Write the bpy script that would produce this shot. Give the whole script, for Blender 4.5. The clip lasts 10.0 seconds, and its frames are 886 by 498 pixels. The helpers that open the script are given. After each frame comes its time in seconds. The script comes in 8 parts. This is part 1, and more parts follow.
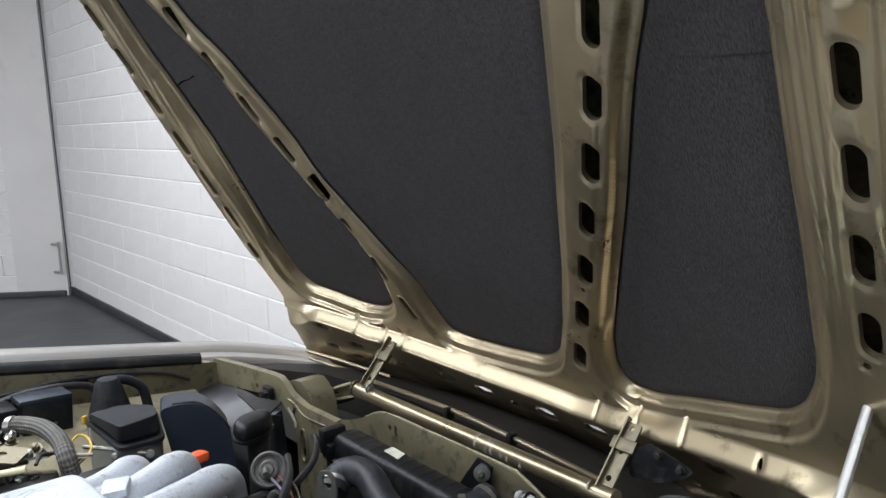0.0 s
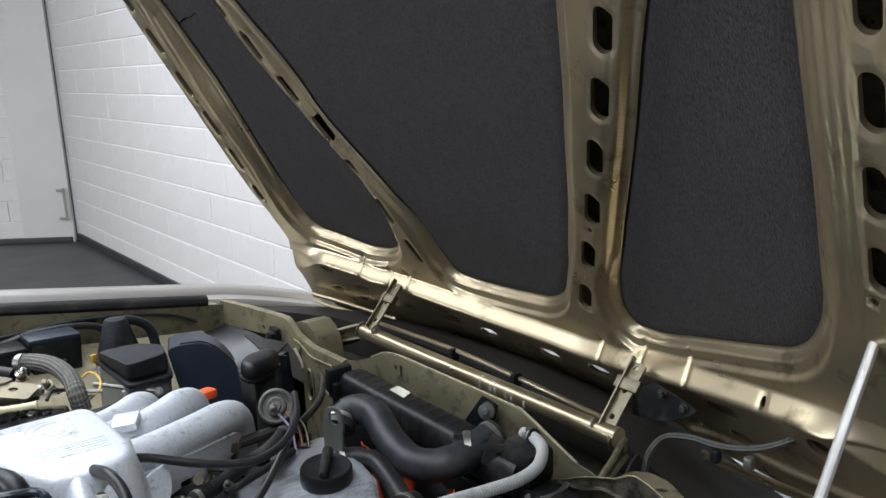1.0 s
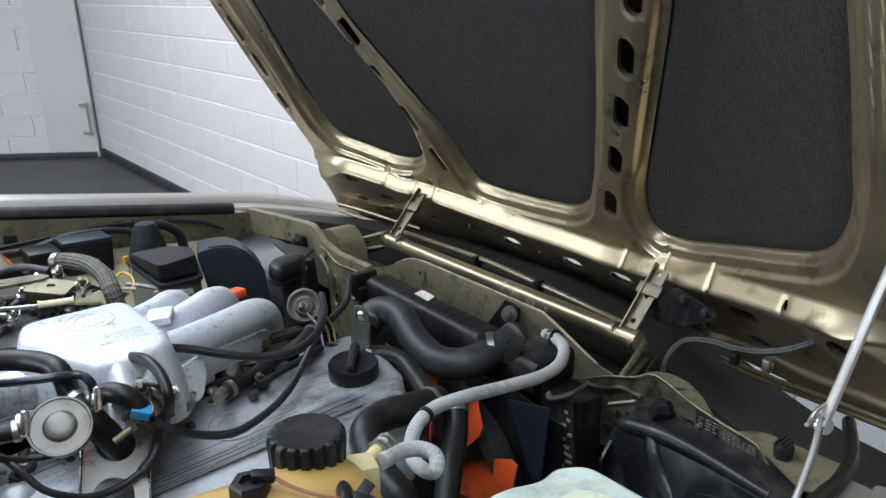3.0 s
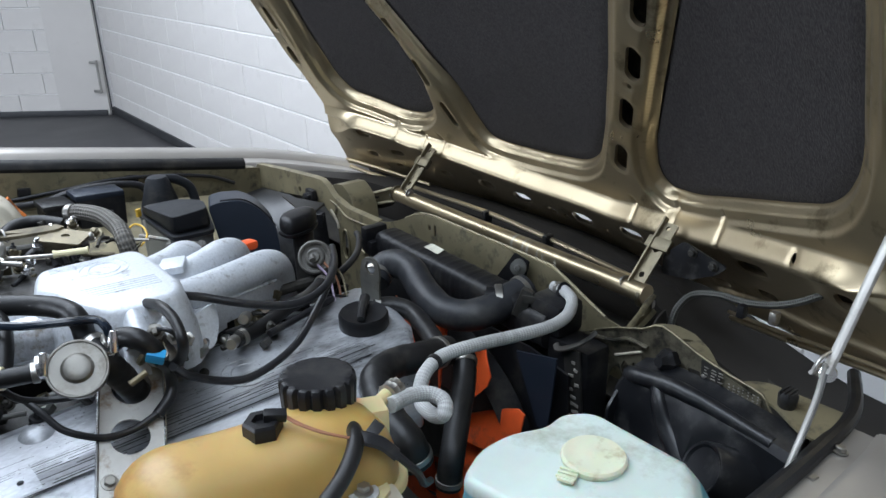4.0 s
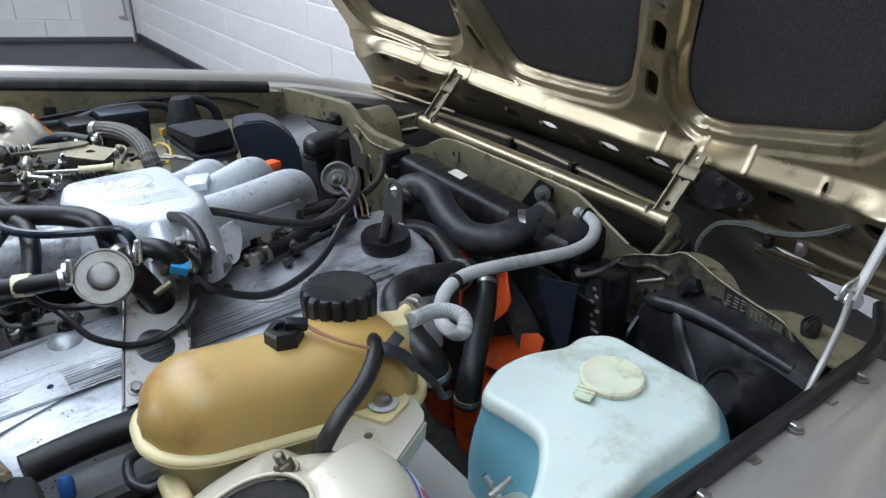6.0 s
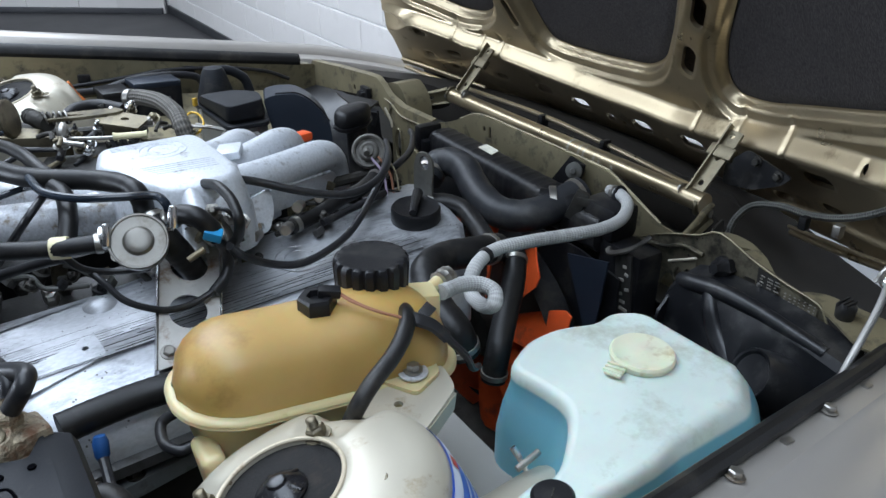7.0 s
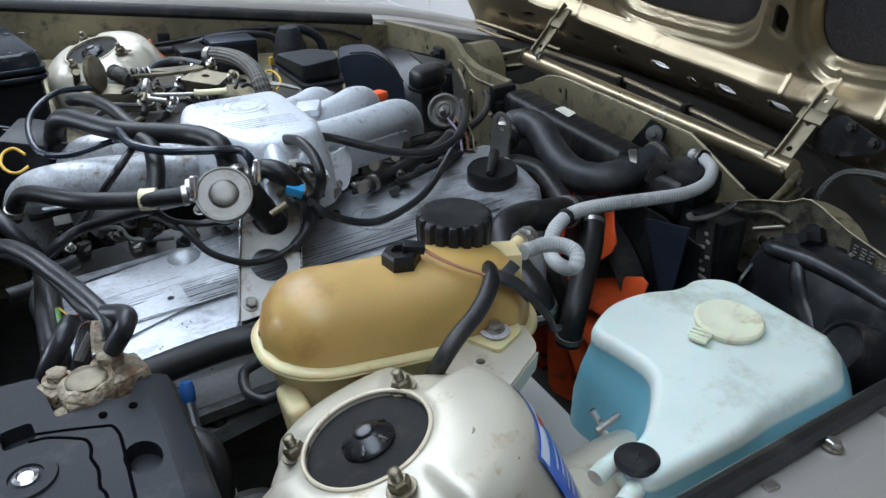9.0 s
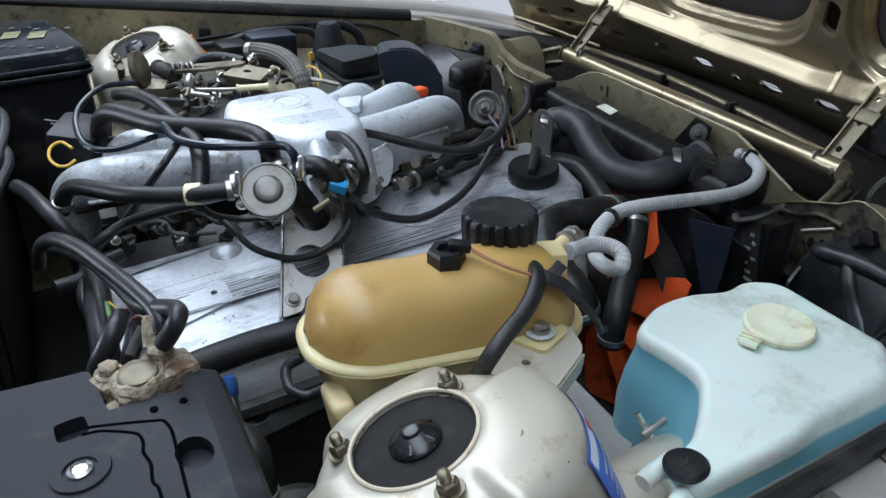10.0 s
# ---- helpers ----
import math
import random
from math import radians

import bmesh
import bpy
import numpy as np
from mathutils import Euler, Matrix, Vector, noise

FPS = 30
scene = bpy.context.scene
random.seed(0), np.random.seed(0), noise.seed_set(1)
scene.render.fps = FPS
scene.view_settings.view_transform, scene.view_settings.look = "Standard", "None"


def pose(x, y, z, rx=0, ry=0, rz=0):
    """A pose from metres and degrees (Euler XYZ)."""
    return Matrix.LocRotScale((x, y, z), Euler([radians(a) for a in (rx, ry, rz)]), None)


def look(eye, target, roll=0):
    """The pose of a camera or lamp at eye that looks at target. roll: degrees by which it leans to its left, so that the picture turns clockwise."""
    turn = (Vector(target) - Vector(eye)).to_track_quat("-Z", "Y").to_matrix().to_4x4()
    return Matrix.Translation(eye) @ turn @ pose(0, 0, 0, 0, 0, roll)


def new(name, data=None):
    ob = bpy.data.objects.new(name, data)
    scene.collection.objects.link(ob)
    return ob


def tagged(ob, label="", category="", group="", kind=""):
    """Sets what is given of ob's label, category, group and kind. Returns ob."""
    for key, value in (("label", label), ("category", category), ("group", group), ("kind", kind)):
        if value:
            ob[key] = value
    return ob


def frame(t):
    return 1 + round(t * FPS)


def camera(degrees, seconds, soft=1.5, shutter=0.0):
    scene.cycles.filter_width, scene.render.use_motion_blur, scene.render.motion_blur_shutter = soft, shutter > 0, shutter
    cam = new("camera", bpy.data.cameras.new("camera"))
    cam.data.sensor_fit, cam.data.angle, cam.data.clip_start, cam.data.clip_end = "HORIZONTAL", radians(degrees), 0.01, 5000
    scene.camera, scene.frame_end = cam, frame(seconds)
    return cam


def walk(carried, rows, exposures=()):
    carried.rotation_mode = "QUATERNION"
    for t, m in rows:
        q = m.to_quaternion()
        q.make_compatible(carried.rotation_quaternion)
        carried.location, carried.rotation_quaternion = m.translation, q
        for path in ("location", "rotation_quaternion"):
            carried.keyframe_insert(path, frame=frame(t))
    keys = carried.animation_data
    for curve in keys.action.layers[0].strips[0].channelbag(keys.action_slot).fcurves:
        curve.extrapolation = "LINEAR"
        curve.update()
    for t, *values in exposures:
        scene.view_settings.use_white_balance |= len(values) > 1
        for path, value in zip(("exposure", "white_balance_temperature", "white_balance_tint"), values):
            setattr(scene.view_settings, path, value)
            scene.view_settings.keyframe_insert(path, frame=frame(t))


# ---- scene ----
cam = camera(59.94, 10.0)
PATH = [
    (0, (-0.9748, -1.0534, 1.5000), (0.2770, 0.4713, 1.1712), -1.72),
    (0.5, (-0.9743, -1.0515, 1.4906), (0.2650, 0.4684, 1.0979), -1.67),
    (1, (-0.9745, -1.0500, 1.4838), (0.2482, 0.4651, 1.0263), -1.62),
    (1.5, (-0.9762, -1.0493, 1.4784), (0.2288, 0.4630, 0.9674), -1.59),
    (2, (-0.9802, -1.0505, 1.4755), (0.2030, 0.4595, 0.9098), -1.56),
    (2.5, (-0.9854, -1.0527, 1.4665), (0.1777, 0.4569, 0.8594), -1.48),
    (4, (-0.9966, -1.0664, 1.4464), (0.1013, 0.4311, 0.7034), -1.38),
    (4.5, (-0.9969, -1.0688, 1.4399), (0.0810, 0.4225, 0.6562), -1.36),
    (5, (-0.9970, -1.0699, 1.4324), (0.0600, 0.4143, 0.6079), -1.27),
    (6.5, (-1.0024, -1.0679, 1.4202), (-0.0230, 0.4167, 0.5055), -0.58),
    (7, (-1.0082, -1.0652, 1.4165), (-0.0630, 0.4272, 0.4788), -0.36),
    (7.5, (-1.0131, -1.0644, 1.4121), (-0.1048, 0.4373, 0.4529), -0.44),
    (8, (-1.0184, -1.0616, 1.4083), (-0.1504, 0.4492, 0.4263), -0.68),
    (8.5, (-1.0239, -1.0569, 1.4057), (-0.1916, 0.4635, 0.4079), -0.96),
    (9, (-1.0293, -1.0515, 1.4046), (-0.2356, 0.4825, 0.3961), -1.33),
    (9.5, (-1.0342, -1.0457, 1.4040), (-0.2756, 0.5027, 0.3907), -1.62),
    (10, (-1.0403, -1.0388, 1.4044), (-0.3170, 0.5247, 0.3884), -1.82),
]
walk(cam, [(t, look(eye, target, roll)) for t, eye, target, roll in PATH], ((0.0, 0.30, 6600, 17), (2.5, 0.26, 6380, 16), (5.0, 0.23, 6150, 15), (10.0, 0.05, 6060, 15)))

# ---- world and light ----
world = bpy.data.worlds.new("world")
scene.world = world
world.use_nodes = True
wbg = world.node_tree.nodes["Background"]
sky = world.node_tree.nodes.new("ShaderNodeTexSky")
sky.sky_type, sky.sun_disc = "NISHITA", False
sky.sun_elevation, sky.sun_rotation = radians(40), radians(200)
world.node_tree.links.new(sky.outputs["Color"], wbg.inputs["Color"])
wbg.inputs["Strength"].default_value = 0.1
scene.view_settings.exposure = 0.0


def area_lamp(name, where, target, sx, sy, watts, color):
    data = bpy.data.lights.new(name, "AREA")
    data.shape, data.size, data.size_y, data.energy, data.color = "RECTANGLE", sx, sy, watts, color
    ob = new(name, data)
    ob.matrix_world = look(where, target)
    return ob


# unseen area lamps added to light the scene: two overhead, one broad from the side
area_lamp("overhead_fill", (-1.3, -0.6, 3.14), (-1.3, -0.6, 0), 1.4, 3.4, 68, (0.80, 0.92, 1.0))
# this one is placed so that the hood bar and tube reflect a highlight
area_lamp("overhead_fill", (-1.15, 2.4, 3.14), (-1.15, 2.4, 0), 2.2, 3.6, 124, (0.84, 0.94, 1.0))
area_lamp("side_fill", (-7.7, 2.4, 2.0), (0.0, 0.9, 1.3), 5.6, 1.9, 380, (0.82, 0.925, 1.0))

# ---- materials ----


def surface(name, color, rough=0.5, metal=0.0, vary=0.2, scale=14.0, grain=300.0, bump=0.15, depth=0.001, dirt=None,
            dirty=0.5, dirt_scale=8.0, coat=0.0, rough_vary=0.12, stretch=(1, 1, 1), sub=0.0, trans=0.0, speckle=0.0, spec=0.5):
    """A painted, cast or moulded surface: colour varied at two scales, stains, and a fine relief."""
    m = bpy.data.materials.new(name)
    m.use_nodes = True
    nt = m.node_tree
    bsdf = nt.nodes["Principled BSDF"]
    link = nt.links.new
    tc = nt.nodes.new("ShaderNodeTexCoord")
    mp = nt.nodes.new("ShaderNodeMapping")
    mp.inputs["Scale"].default_value = stretch
    link(tc.outputs["Object"], mp.inputs["Vector"])

    def cloud(sc, detail=5.0, rg=0.55):
        n = nt.nodes.new("ShaderNodeTexNoise")
        n.inputs["Scale"].default_value, n.inputs["Detail"].default_value, n.inputs["Roughness"].default_value = sc, detail, rg
        link(mp.outputs["Vector"], n.inputs["Vector"])
        return n.outputs["Fac"]

    def mix(fac, a, b):
        x = nt.nodes.new("ShaderNodeMix")
        x.data_type = "RGBA"
        link(fac, x.inputs["Factor"])
        for sock, val in ((x.inputs["A"], a), (x.inputs["B"], b)):
            if isinstance(val, tuple):
                sock.default_value = (*val, 1)
            else:
                link(val, sock)
        return x.outputs["Result"]

    def ramp(fac, lo, hi):
        r = nt.nodes.new("ShaderNodeMapRange")
        r.inputs["From Min"].default_value, r.inputs["From Max"].default_value = lo, hi
        link(fac, r.inputs["Value"])
        return r.outputs["Result"]

    big, fine = cloud(scale), cloud(grain, 3.0)
    dark = tuple(max(0.0, c * (1 - vary)) for c in color)
    light = tuple(min(1.0, c * (1 + vary * 0.6)) for c in color)
    col = mix(ramp(big, 0.3, 0.7), dark, light)
    if speckle:
        col = mix(ramp(fine, 0.35, 0.65), tuple(c * (1 - speckle * 0.6) for c in color), mix(ramp(big, 0.3, 0.7), tuple(c * (1 + speckle * 0.4) for c in color), tuple(c * (1 + speckle * 0.75) for c in color)))
    if dirt:
        col = mix(ramp(cloud(dirt_scale, 9.0, 0.68), 0.63 - 0.26 * dirty, 0.77 - 0.22 * dirty), col, dirt)
    link(col, bsdf.inputs["Base Color"])
    rr = nt.nodes.new("ShaderNodeMapRange")
    rr.inputs["To Min"].default_value, rr.inputs["To Max"].default_value = max(0.02, rough - rough_vary), min(1.0, rough + rough_vary)
    link(big, rr.inputs["Value"])
    link(rr.outputs["Result"], bsdf.inputs["Roughness"])
    bsdf.inputs["Metallic"].default_value = metal
    bsdf.inputs["Specular IOR Level"].default_value = spec
    bsdf.inputs["Coat Weight"].default_value = coat
    bsdf.inputs["Coat Roughness"].default_value = 0.12
    bsdf.inputs["Subsurface Weight"].default_value = sub
    bsdf.inputs["Subsurface Scale"].default_value = 0.02
    bsdf.inputs["Transmission Weight"].default_value = trans
    b = nt.nodes.new("ShaderNodeBump")
    b.inputs["Strength"].default_value, b.inputs["Distance"].default_value = bump, depth
    link(fine, b.inputs["Height"])
    link(b.outputs["Normal"], bsdf.inputs["Normal"])
    return m


def striped(name, color, color2, bands, axis=0, twist=2.5, relief=0.5, **more):
    """A surface with fine woven or ribbed relief along an axis."""
    m = surface(name, color, **more)
    nt = m.node_tree
    tc = nt.nodes["Texture Coordinate"]
    w = nt.nodes.new("ShaderNodeTexWave")
    w.bands_direction = "XYZ"[axis]
    w.inputs["Scale"].default_value, w.inputs["Distortion"].default_value, w.inputs["Detail Scale"].default_value = bands, twist, 3.0
    nt.links.new(tc.outputs["Object"], w.inputs["Vector"])
    old = nt.nodes["Principled BSDF"].inputs["Base Color"].links[0].from_socket
    x = nt.nodes.new("ShaderNodeMix")
    x.data_type = "RGBA"
    nt.links.new(w.outputs["Fac"], x.inputs["Factor"])
    nt.links.new(old, x.inputs["A"])
    x.inputs["B"].default_value = (*color2, 1)
    nt.links.new(x.outputs["Result"], nt.nodes["Principled BSDF"].inputs["Base Color"])
    b2 = nt.nodes.new("ShaderNodeBump")
    b2.inputs["Strength"].default_value, b2.inputs["Distance"].default_value = relief, 0.002
    nt.links.new(w.outputs["Fac"], b2.inputs["Height"])
    nt.links.new(nt.nodes["Bump"].outputs["Normal"], b2.inputs["Normal"])
    nt.links.new(b2.outputs["Normal"], nt.nodes["Principled BSDF"].inputs["Normal"])
    return m


def braided(name, color, dark, pitch, strands, relief=0.8, **more):
    """A woven sleeve: two families of strands that cross along the hose."""
    m = surface(name, color, **more)
    nt = m.node_tree
    link = nt.links.new
    uv = nt.nodes.new("ShaderNodeUVMap")
    xyz = nt.nodes.new("ShaderNodeSeparateXYZ")
    link(uv.outputs["UV"], xyz.inputs["Vector"])

    def calc(op, a, b):
        n = nt.nodes.new("ShaderNodeMath")
        n.operation = op
        for sock, val in zip(n.inputs, (a, b)):
            if isinstance(val, (int, float)):
                sock.default_value = val
            elif val is not None:
                link(val, sock)
        return n.outputs["Value"]
    along = calc("MULTIPLY", xyz.outputs["X"], math.tau / pitch)
    round_ = calc("MULTIPLY", xyz.outputs["Y"], math.tau * strands)
    weave = calc("MULTIPLY", calc("SINE", calc("ADD", along, round_), None), calc("SINE", calc("SUBTRACT", along, round_), None))
    k = nt.nodes.new("ShaderNodeMapRange")
    k.inputs["From Min"].default_value, k.inputs["From Max"].default_value = -0.55, 0.35
    link(weave, k.inputs["Value"])
    x = nt.nodes.new("ShaderNodeMix")
    x.data_type = "RGBA"
    base = nt.nodes["Principled BSDF"].inputs["Base Color"]
    link(k.outputs["Result"], x.inputs["Factor"])
    x.inputs["A"].default_value = (*dark, 1)
    link(base.links[0].from_socket, x.inputs["B"])
    link(x.outputs["Result"], base)
    b2 = nt.nodes.new("ShaderNodeBump")
    b2.inputs["Strength"].default_value, b2.inputs["Distance"].default_value = relief, 0.0012
    link(weave, b2.inputs["Height"])
    link(nt.nodes["Bump"].outputs["Normal"], b2.inputs["Normal"])
    link(b2.outputs["Normal"], nt.nodes["Principled BSDF"].inputs["Normal"])
    return m


def pitted(m, scale, color, amount=0.35):
    """Sparse dark specks, as oil and road dirt leave on castings and paint."""
    nt = m.node_tree
    link = nt.links.new
    tc = nt.nodes["Texture Coordinate"]
    v = nt.nodes.new("ShaderNodeTexVoronoi")
    v.inputs["Scale"].default_value = scale
    link(tc.outputs["Object"], v.inputs["Vector"])
    n = nt.nodes.new("ShaderNodeTexNoise")
    n.inputs["Scale"].default_value, n.inputs["Detail"].default_value = scale * 0.23, 4.0
    link(tc.outputs["Object"], n.inputs["Vector"])
    lim = nt.nodes.new("ShaderNodeMapRange")
    lim.inputs["From Min"].default_value, lim.inputs["From Max"].default_value, lim.inputs["To Max"].default_value = 0.62 - 0.4 * amount, 0.85, 0.42
    link(n.outputs["Fac"], lim.inputs["Value"])
    less = nt.nodes.new("ShaderNodeMath")
    less.operation = "LESS_THAN"
    link(v.outputs["Distance"], less.inputs[0])
    link(lim.outputs["Result"], less.inputs[1])
    base = nt.nodes["Principled BSDF"].inputs["Base Color"]
    x = nt.nodes.new("ShaderNodeMix")
    x.data_type = "RGBA"
    link(less.outputs["Value"], x.inputs["Factor"])
    link(base.links[0].from_socket, x.inputs["A"])
    x.inputs["B"].default_value = (*color, 1)
    link(x.outputs["Result"], base)
    return m


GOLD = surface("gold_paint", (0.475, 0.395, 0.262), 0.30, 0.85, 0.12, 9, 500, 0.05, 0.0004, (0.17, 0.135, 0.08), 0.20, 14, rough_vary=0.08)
# the gold darkened for the hood's shade over the bay, plus dirt stains
GOLDSHADE = surface("shaded_bay_paint", (0.26, 0.225, 0.14), 0.45, 0.45, 0.22, 14, 400, 0.10, 0.0008, (0.075, 0.066, 0.05), 0.42, 26)
BODY = surface("body_paint", (0.40, 0.375, 0.345), 0.34, 0.45, 0.04, 6, 900, 0.03, 0.0002, coat=0.4, rough_vary=0.04)
CHAMP = pitted(surface("champagne_paint", (0.54, 0.498, 0.400), 0.38, 0.30, 0.07, 8, 500, 0.05, 0.0005, (0.32, 0.235, 0.13), 0.20, 26, coat=0.25), 75, (0.20, 0.15, 0.09), 0.10)
PAD = surface("insulation_fabric", (0.0345, 0.030, 0.0295), 0.95, 0.0, 0.25, 5, 330, 0.9, 0.0022, stretch=(1, 1.5, 0.32), speckle=0.75)
RUBBER = surface("black_rubber", (0.0115, 0.0112, 0.0115), 0.42, 0.0, 0.25, 25, 350, 0.14, 0.0009, (0.034, 0.031, 0.027), 0.40, 16, spec=0.34)
CABLE = surface("cable_sheath", (0.018, 0.018, 0.020), 0.36, 0.0, 0.2, 30, 300, 0.08, 0.0006, (0.05, 0.046, 0.04), 0.3, 25, spec=0.35)
PLASTUBE = surface("blue_black_tube", (0.012, 0.018, 0.028), 0.22, 0.0, 0.2, 30, 300, 0.05, 0.0005)
BLACK = surface("black_plastic", (0.0105, 0.0105, 0.012), 0.42, 0.0, 0.25, 12, 420, 0.25, 0.0008, (0.042, 0.039, 0.034), 0.38, 12, spec=0.30)
BATTERY = surface("battery_plastic", (0.0135, 0.0150, 0.0185), 0.60, 0.0, 0.25, 10, 500, 0.22, 0.0007, (0.046, 0.044, 0.040), 0.34, 13, spec=0.28)
BLUEBLACK = surface("blue_black_panel", (0.018, 0.024, 0.036), 0.4, 0.0, 0.2, 12, 400, 0.1, 0.0006, (0.05, 0.05, 0.05), 0.3, 10, spec=0.35)
ALU = surface("cast_aluminium", (0.62, 0.645, 0.68), 0.42, 0.35, 0.12, 18, 260, 0.35, 0.0012, (0.27, 0.265, 0.26), 0.26, 48, speckle=0.12)
ALUOLD = surface("weathered_aluminium", (0.56, 0.575, 0.60), 0.45, 0.45, 0.15, 18, 260, 0.4, 0.0014, (0.26, 0.215, 0.165), 0.40, 75, speckle=0.2)
ALUDIRTY = pitted(surface("stained_aluminium", (0.48, 0.495, 0.52), 0.38, 0.55, 0.26, 7, 240, 0.25, 0.001, (0.11, 0.108, 0.105), 0.47, 13, speckle=0.14, stretch=(0.5, 1.2, 1)), 170, (0.13, 0.125, 0.12), 0.42)
ALUDARK = surface("oily_aluminium", (0.10, 0.098, 0.096), 0.5, 0.5, 0.3, 14, 220, 0.4, 0.0015, (0.04, 0.037, 0.033), 0.6, 14, spec=0.3)
STEEL = surface("zinc_steel", (0.40, 0.385, 0.355), 0.35, 0.9, 0.2, 40, 500, 0.12, 0.0004, (0.22, 0.16, 0.10), 0.25, 40)
CHROME = surface("bright_steel", (0.72, 0.72, 0.73), 0.22, 0.95, 0.08, 30, 500, 0.05, 0.0003)
BRASS = surface("yellow_zinc", (0.20, 0.172, 0.115), 0.42, 0.75, 0.3, 30, 400, 0.15, 0.0006, (0.10, 0.085, 0.06), 0.45, 28)
DAMPER = surface("dull_zinc", (0.165, 0.157, 0.140), 0.40, 0.75, 0.2, 40, 400, 0.1, 0.0004, (0.10, 0.088, 0.07), 0.35, 30)
NOSE = surface("matt_black_nose", (0.040, 0.036, 0.032), 0.75, 0.0, 0.2, 12, 300, 0.1, 0.0006, spec=0.1)
LAMPBLACK = surface("lamp_cover_plastic", (0.0095, 0.0100, 0.0120), 0.34, 0.0, 0.3, 16, 300, 0.1, 0.0008, (0.045, 0.044, 0.043), 0.42, 24, spec=0.50)
# real grime, over a base also darkened for the shade under the hood
GRIMYSHADE = pitted(surface("grimy_shaded_paint", (0.145, 0.130, 0.092), 0.42, 0.45, 0.35, 16, 400, 0.2, 0.0012, (0.028, 0.025, 0.020), 0.55, 26), 110, (0.012, 0.011, 0.010), 0.4)
DARKSTEEL = surface("dark_steel", (0.065, 0.062, 0.056), 0.5, 0.6, 0.3, 30, 400, 0.2, 0.0008, (0.04, 0.035, 0.03), 0.4, 20, spec=0.3)
RUST = surface("rusty_zinc", (0.58, 0.57, 0.54), 0.42, 0.5, 0.2, 20, 400, 0.15, 0.0005, (0.22, 0.12, 0.05), 0.36, 26)
CORRODED = pitted(surface("corroded_terminal", (0.33, 0.275, 0.19), 0.6, 0.25, 0.6, 110, 300, 0.9, 0.003, (0.17, 0.085, 0.045), 0.62, 70), 220, (0.05, 0.04, 0.03), 0.5)
ORANGE = surface("orange_plastic", (0.75, 0.10, 0.02), 0.5, 0.0, 0.2, 14, 400, 0.1, 0.0005, (0.16, 0.05, 0.03), 0.35, 18)
REFLECTOR = surface("amber_plastic", (0.70, 0.20, 0.04), 0.35, 0.0, 0.2, 14, 400, 0.1, 0.0005)
TANK = pitted(surface("aged_tank_plastic", (0.47, 0.300, 0.088), 0.43, 0.0, 0.20, 7, 300, 0.08, 0.0006, (0.27, 0.135, 0.034), 0.44, 8, sub=0.35, coat=0.12), 60, (0.18, 0.09, 0.025), 0.05)
TANKPALE = surface("pale_tank_plastic", (0.62, 0.52, 0.28), 0.36, 0.0, 0.15, 9, 300, 0.08, 0.0006, (0.40, 0.27, 0.10), 0.3, 12, sub=0.25)
WASHER = surface("milky_plastic", (0.59, 0.665, 0.615), 0.42, 0.0, 0.10, 6, 250, 0.1, 0.0006, (0.40, 0.43, 0.36), 0.40, 9, sub=0.3)
IVORY = surface("ivory_plastic", (0.68, 0.69, 0.52), 0.34, 0.0, 0.10, 12, 250, 0.1, 0.0006, (0.42, 0.34, 0.18), 0.26, 22, sub=0.3)
FADED = surface("faded_yellow_label", (0.185, 0.17, 0.075), 0.4, 0.0, 0.2, 40, 300, 0.05, 0.0004, (0.12, 0.11, 0.06), 0.4, 60)
YELLOWW = surface("yellow_plastic", (0.66, 0.40, 0.04), 0.45, 0.0, 0.1, 20, 300, 0.05, 0.0004)
# near black without gloss: the shade in narrow creases and holes, as colour
CREASESHADE = surface("crease_shade", (0.003, 0.003, 0.004), 0.9, 0.0, 0.1, 20, 300, 0.02, 0.0002, spec=0.0)
CREAM = surface("cream_band", (0.75, 0.68, 0.42), 0.5, 0.0, 0.1, 30, 300, 0.05, 0.0004)
COPPERW = surface("brown_wire", (0.30, 0.13, 0.07), 0.5, 0.0, 0.1, 30, 300, 0.05, 0.0004)
LILAC = surface("lilac_wire", (0.45, 0.36, 0.50), 0.5, 0.0, 0.1, 30, 300, 0.05, 0.0004)
REDW = surface("red_wire", (0.55, 0.06, 0.03), 0.5, 0.0, 0.1, 30, 300, 0.05, 0.0004)
GREENW = surface("green_wire", (0.14, 0.28, 0.08), 0.5, 0.0, 0.1, 30, 300, 0.05, 0.0004)
GREYW = surface("grey_sheath", (0.085, 0.085, 0.078), 0.5, 0.0, 0.15, 30, 300, 0.1, 0.0005)
BLUEPL = surface("blue_plastic", (0.03, 0.30, 0.60), 0.4, 0.0, 0.1, 30, 300, 0.05, 0.0004)
NAVY = surface("navy_plastic", (0.02, 0.085, 0.26), 0.4, 0.0, 0.1, 30, 300, 0.05, 0.0004)
STICKERBLUE = surface("blue_sticker", (0.03, 0.12, 0.62), 0.35, 0.0, 0.06, 30, 300, 0.03, 0.0003)
STICKERWHITE = surface("pale_sticker", (0.62, 0.66, 0.78), 0.4, 0.0, 0.08, 30, 300, 0.03, 0.0003)
LABELPAPER = surface("yellowed_label", (0.72, 0.70, 0.58), 0.6, 0.0, 0.25, 60, 300, 0.05, 0.0004, (0.40, 0.30, 0.14), 0.3, 60)
PLATE = surface("type_plate_metal", (0.045, 0.043, 0.04), 0.45, 0.5, 0.2, 40, 300, 0.1, 0.0005)
INK = surface("plate_print", (0.30, 0.285, 0.25), 0.5, 0.2, 0.3, 60, 300, 0.05, 0.0004)
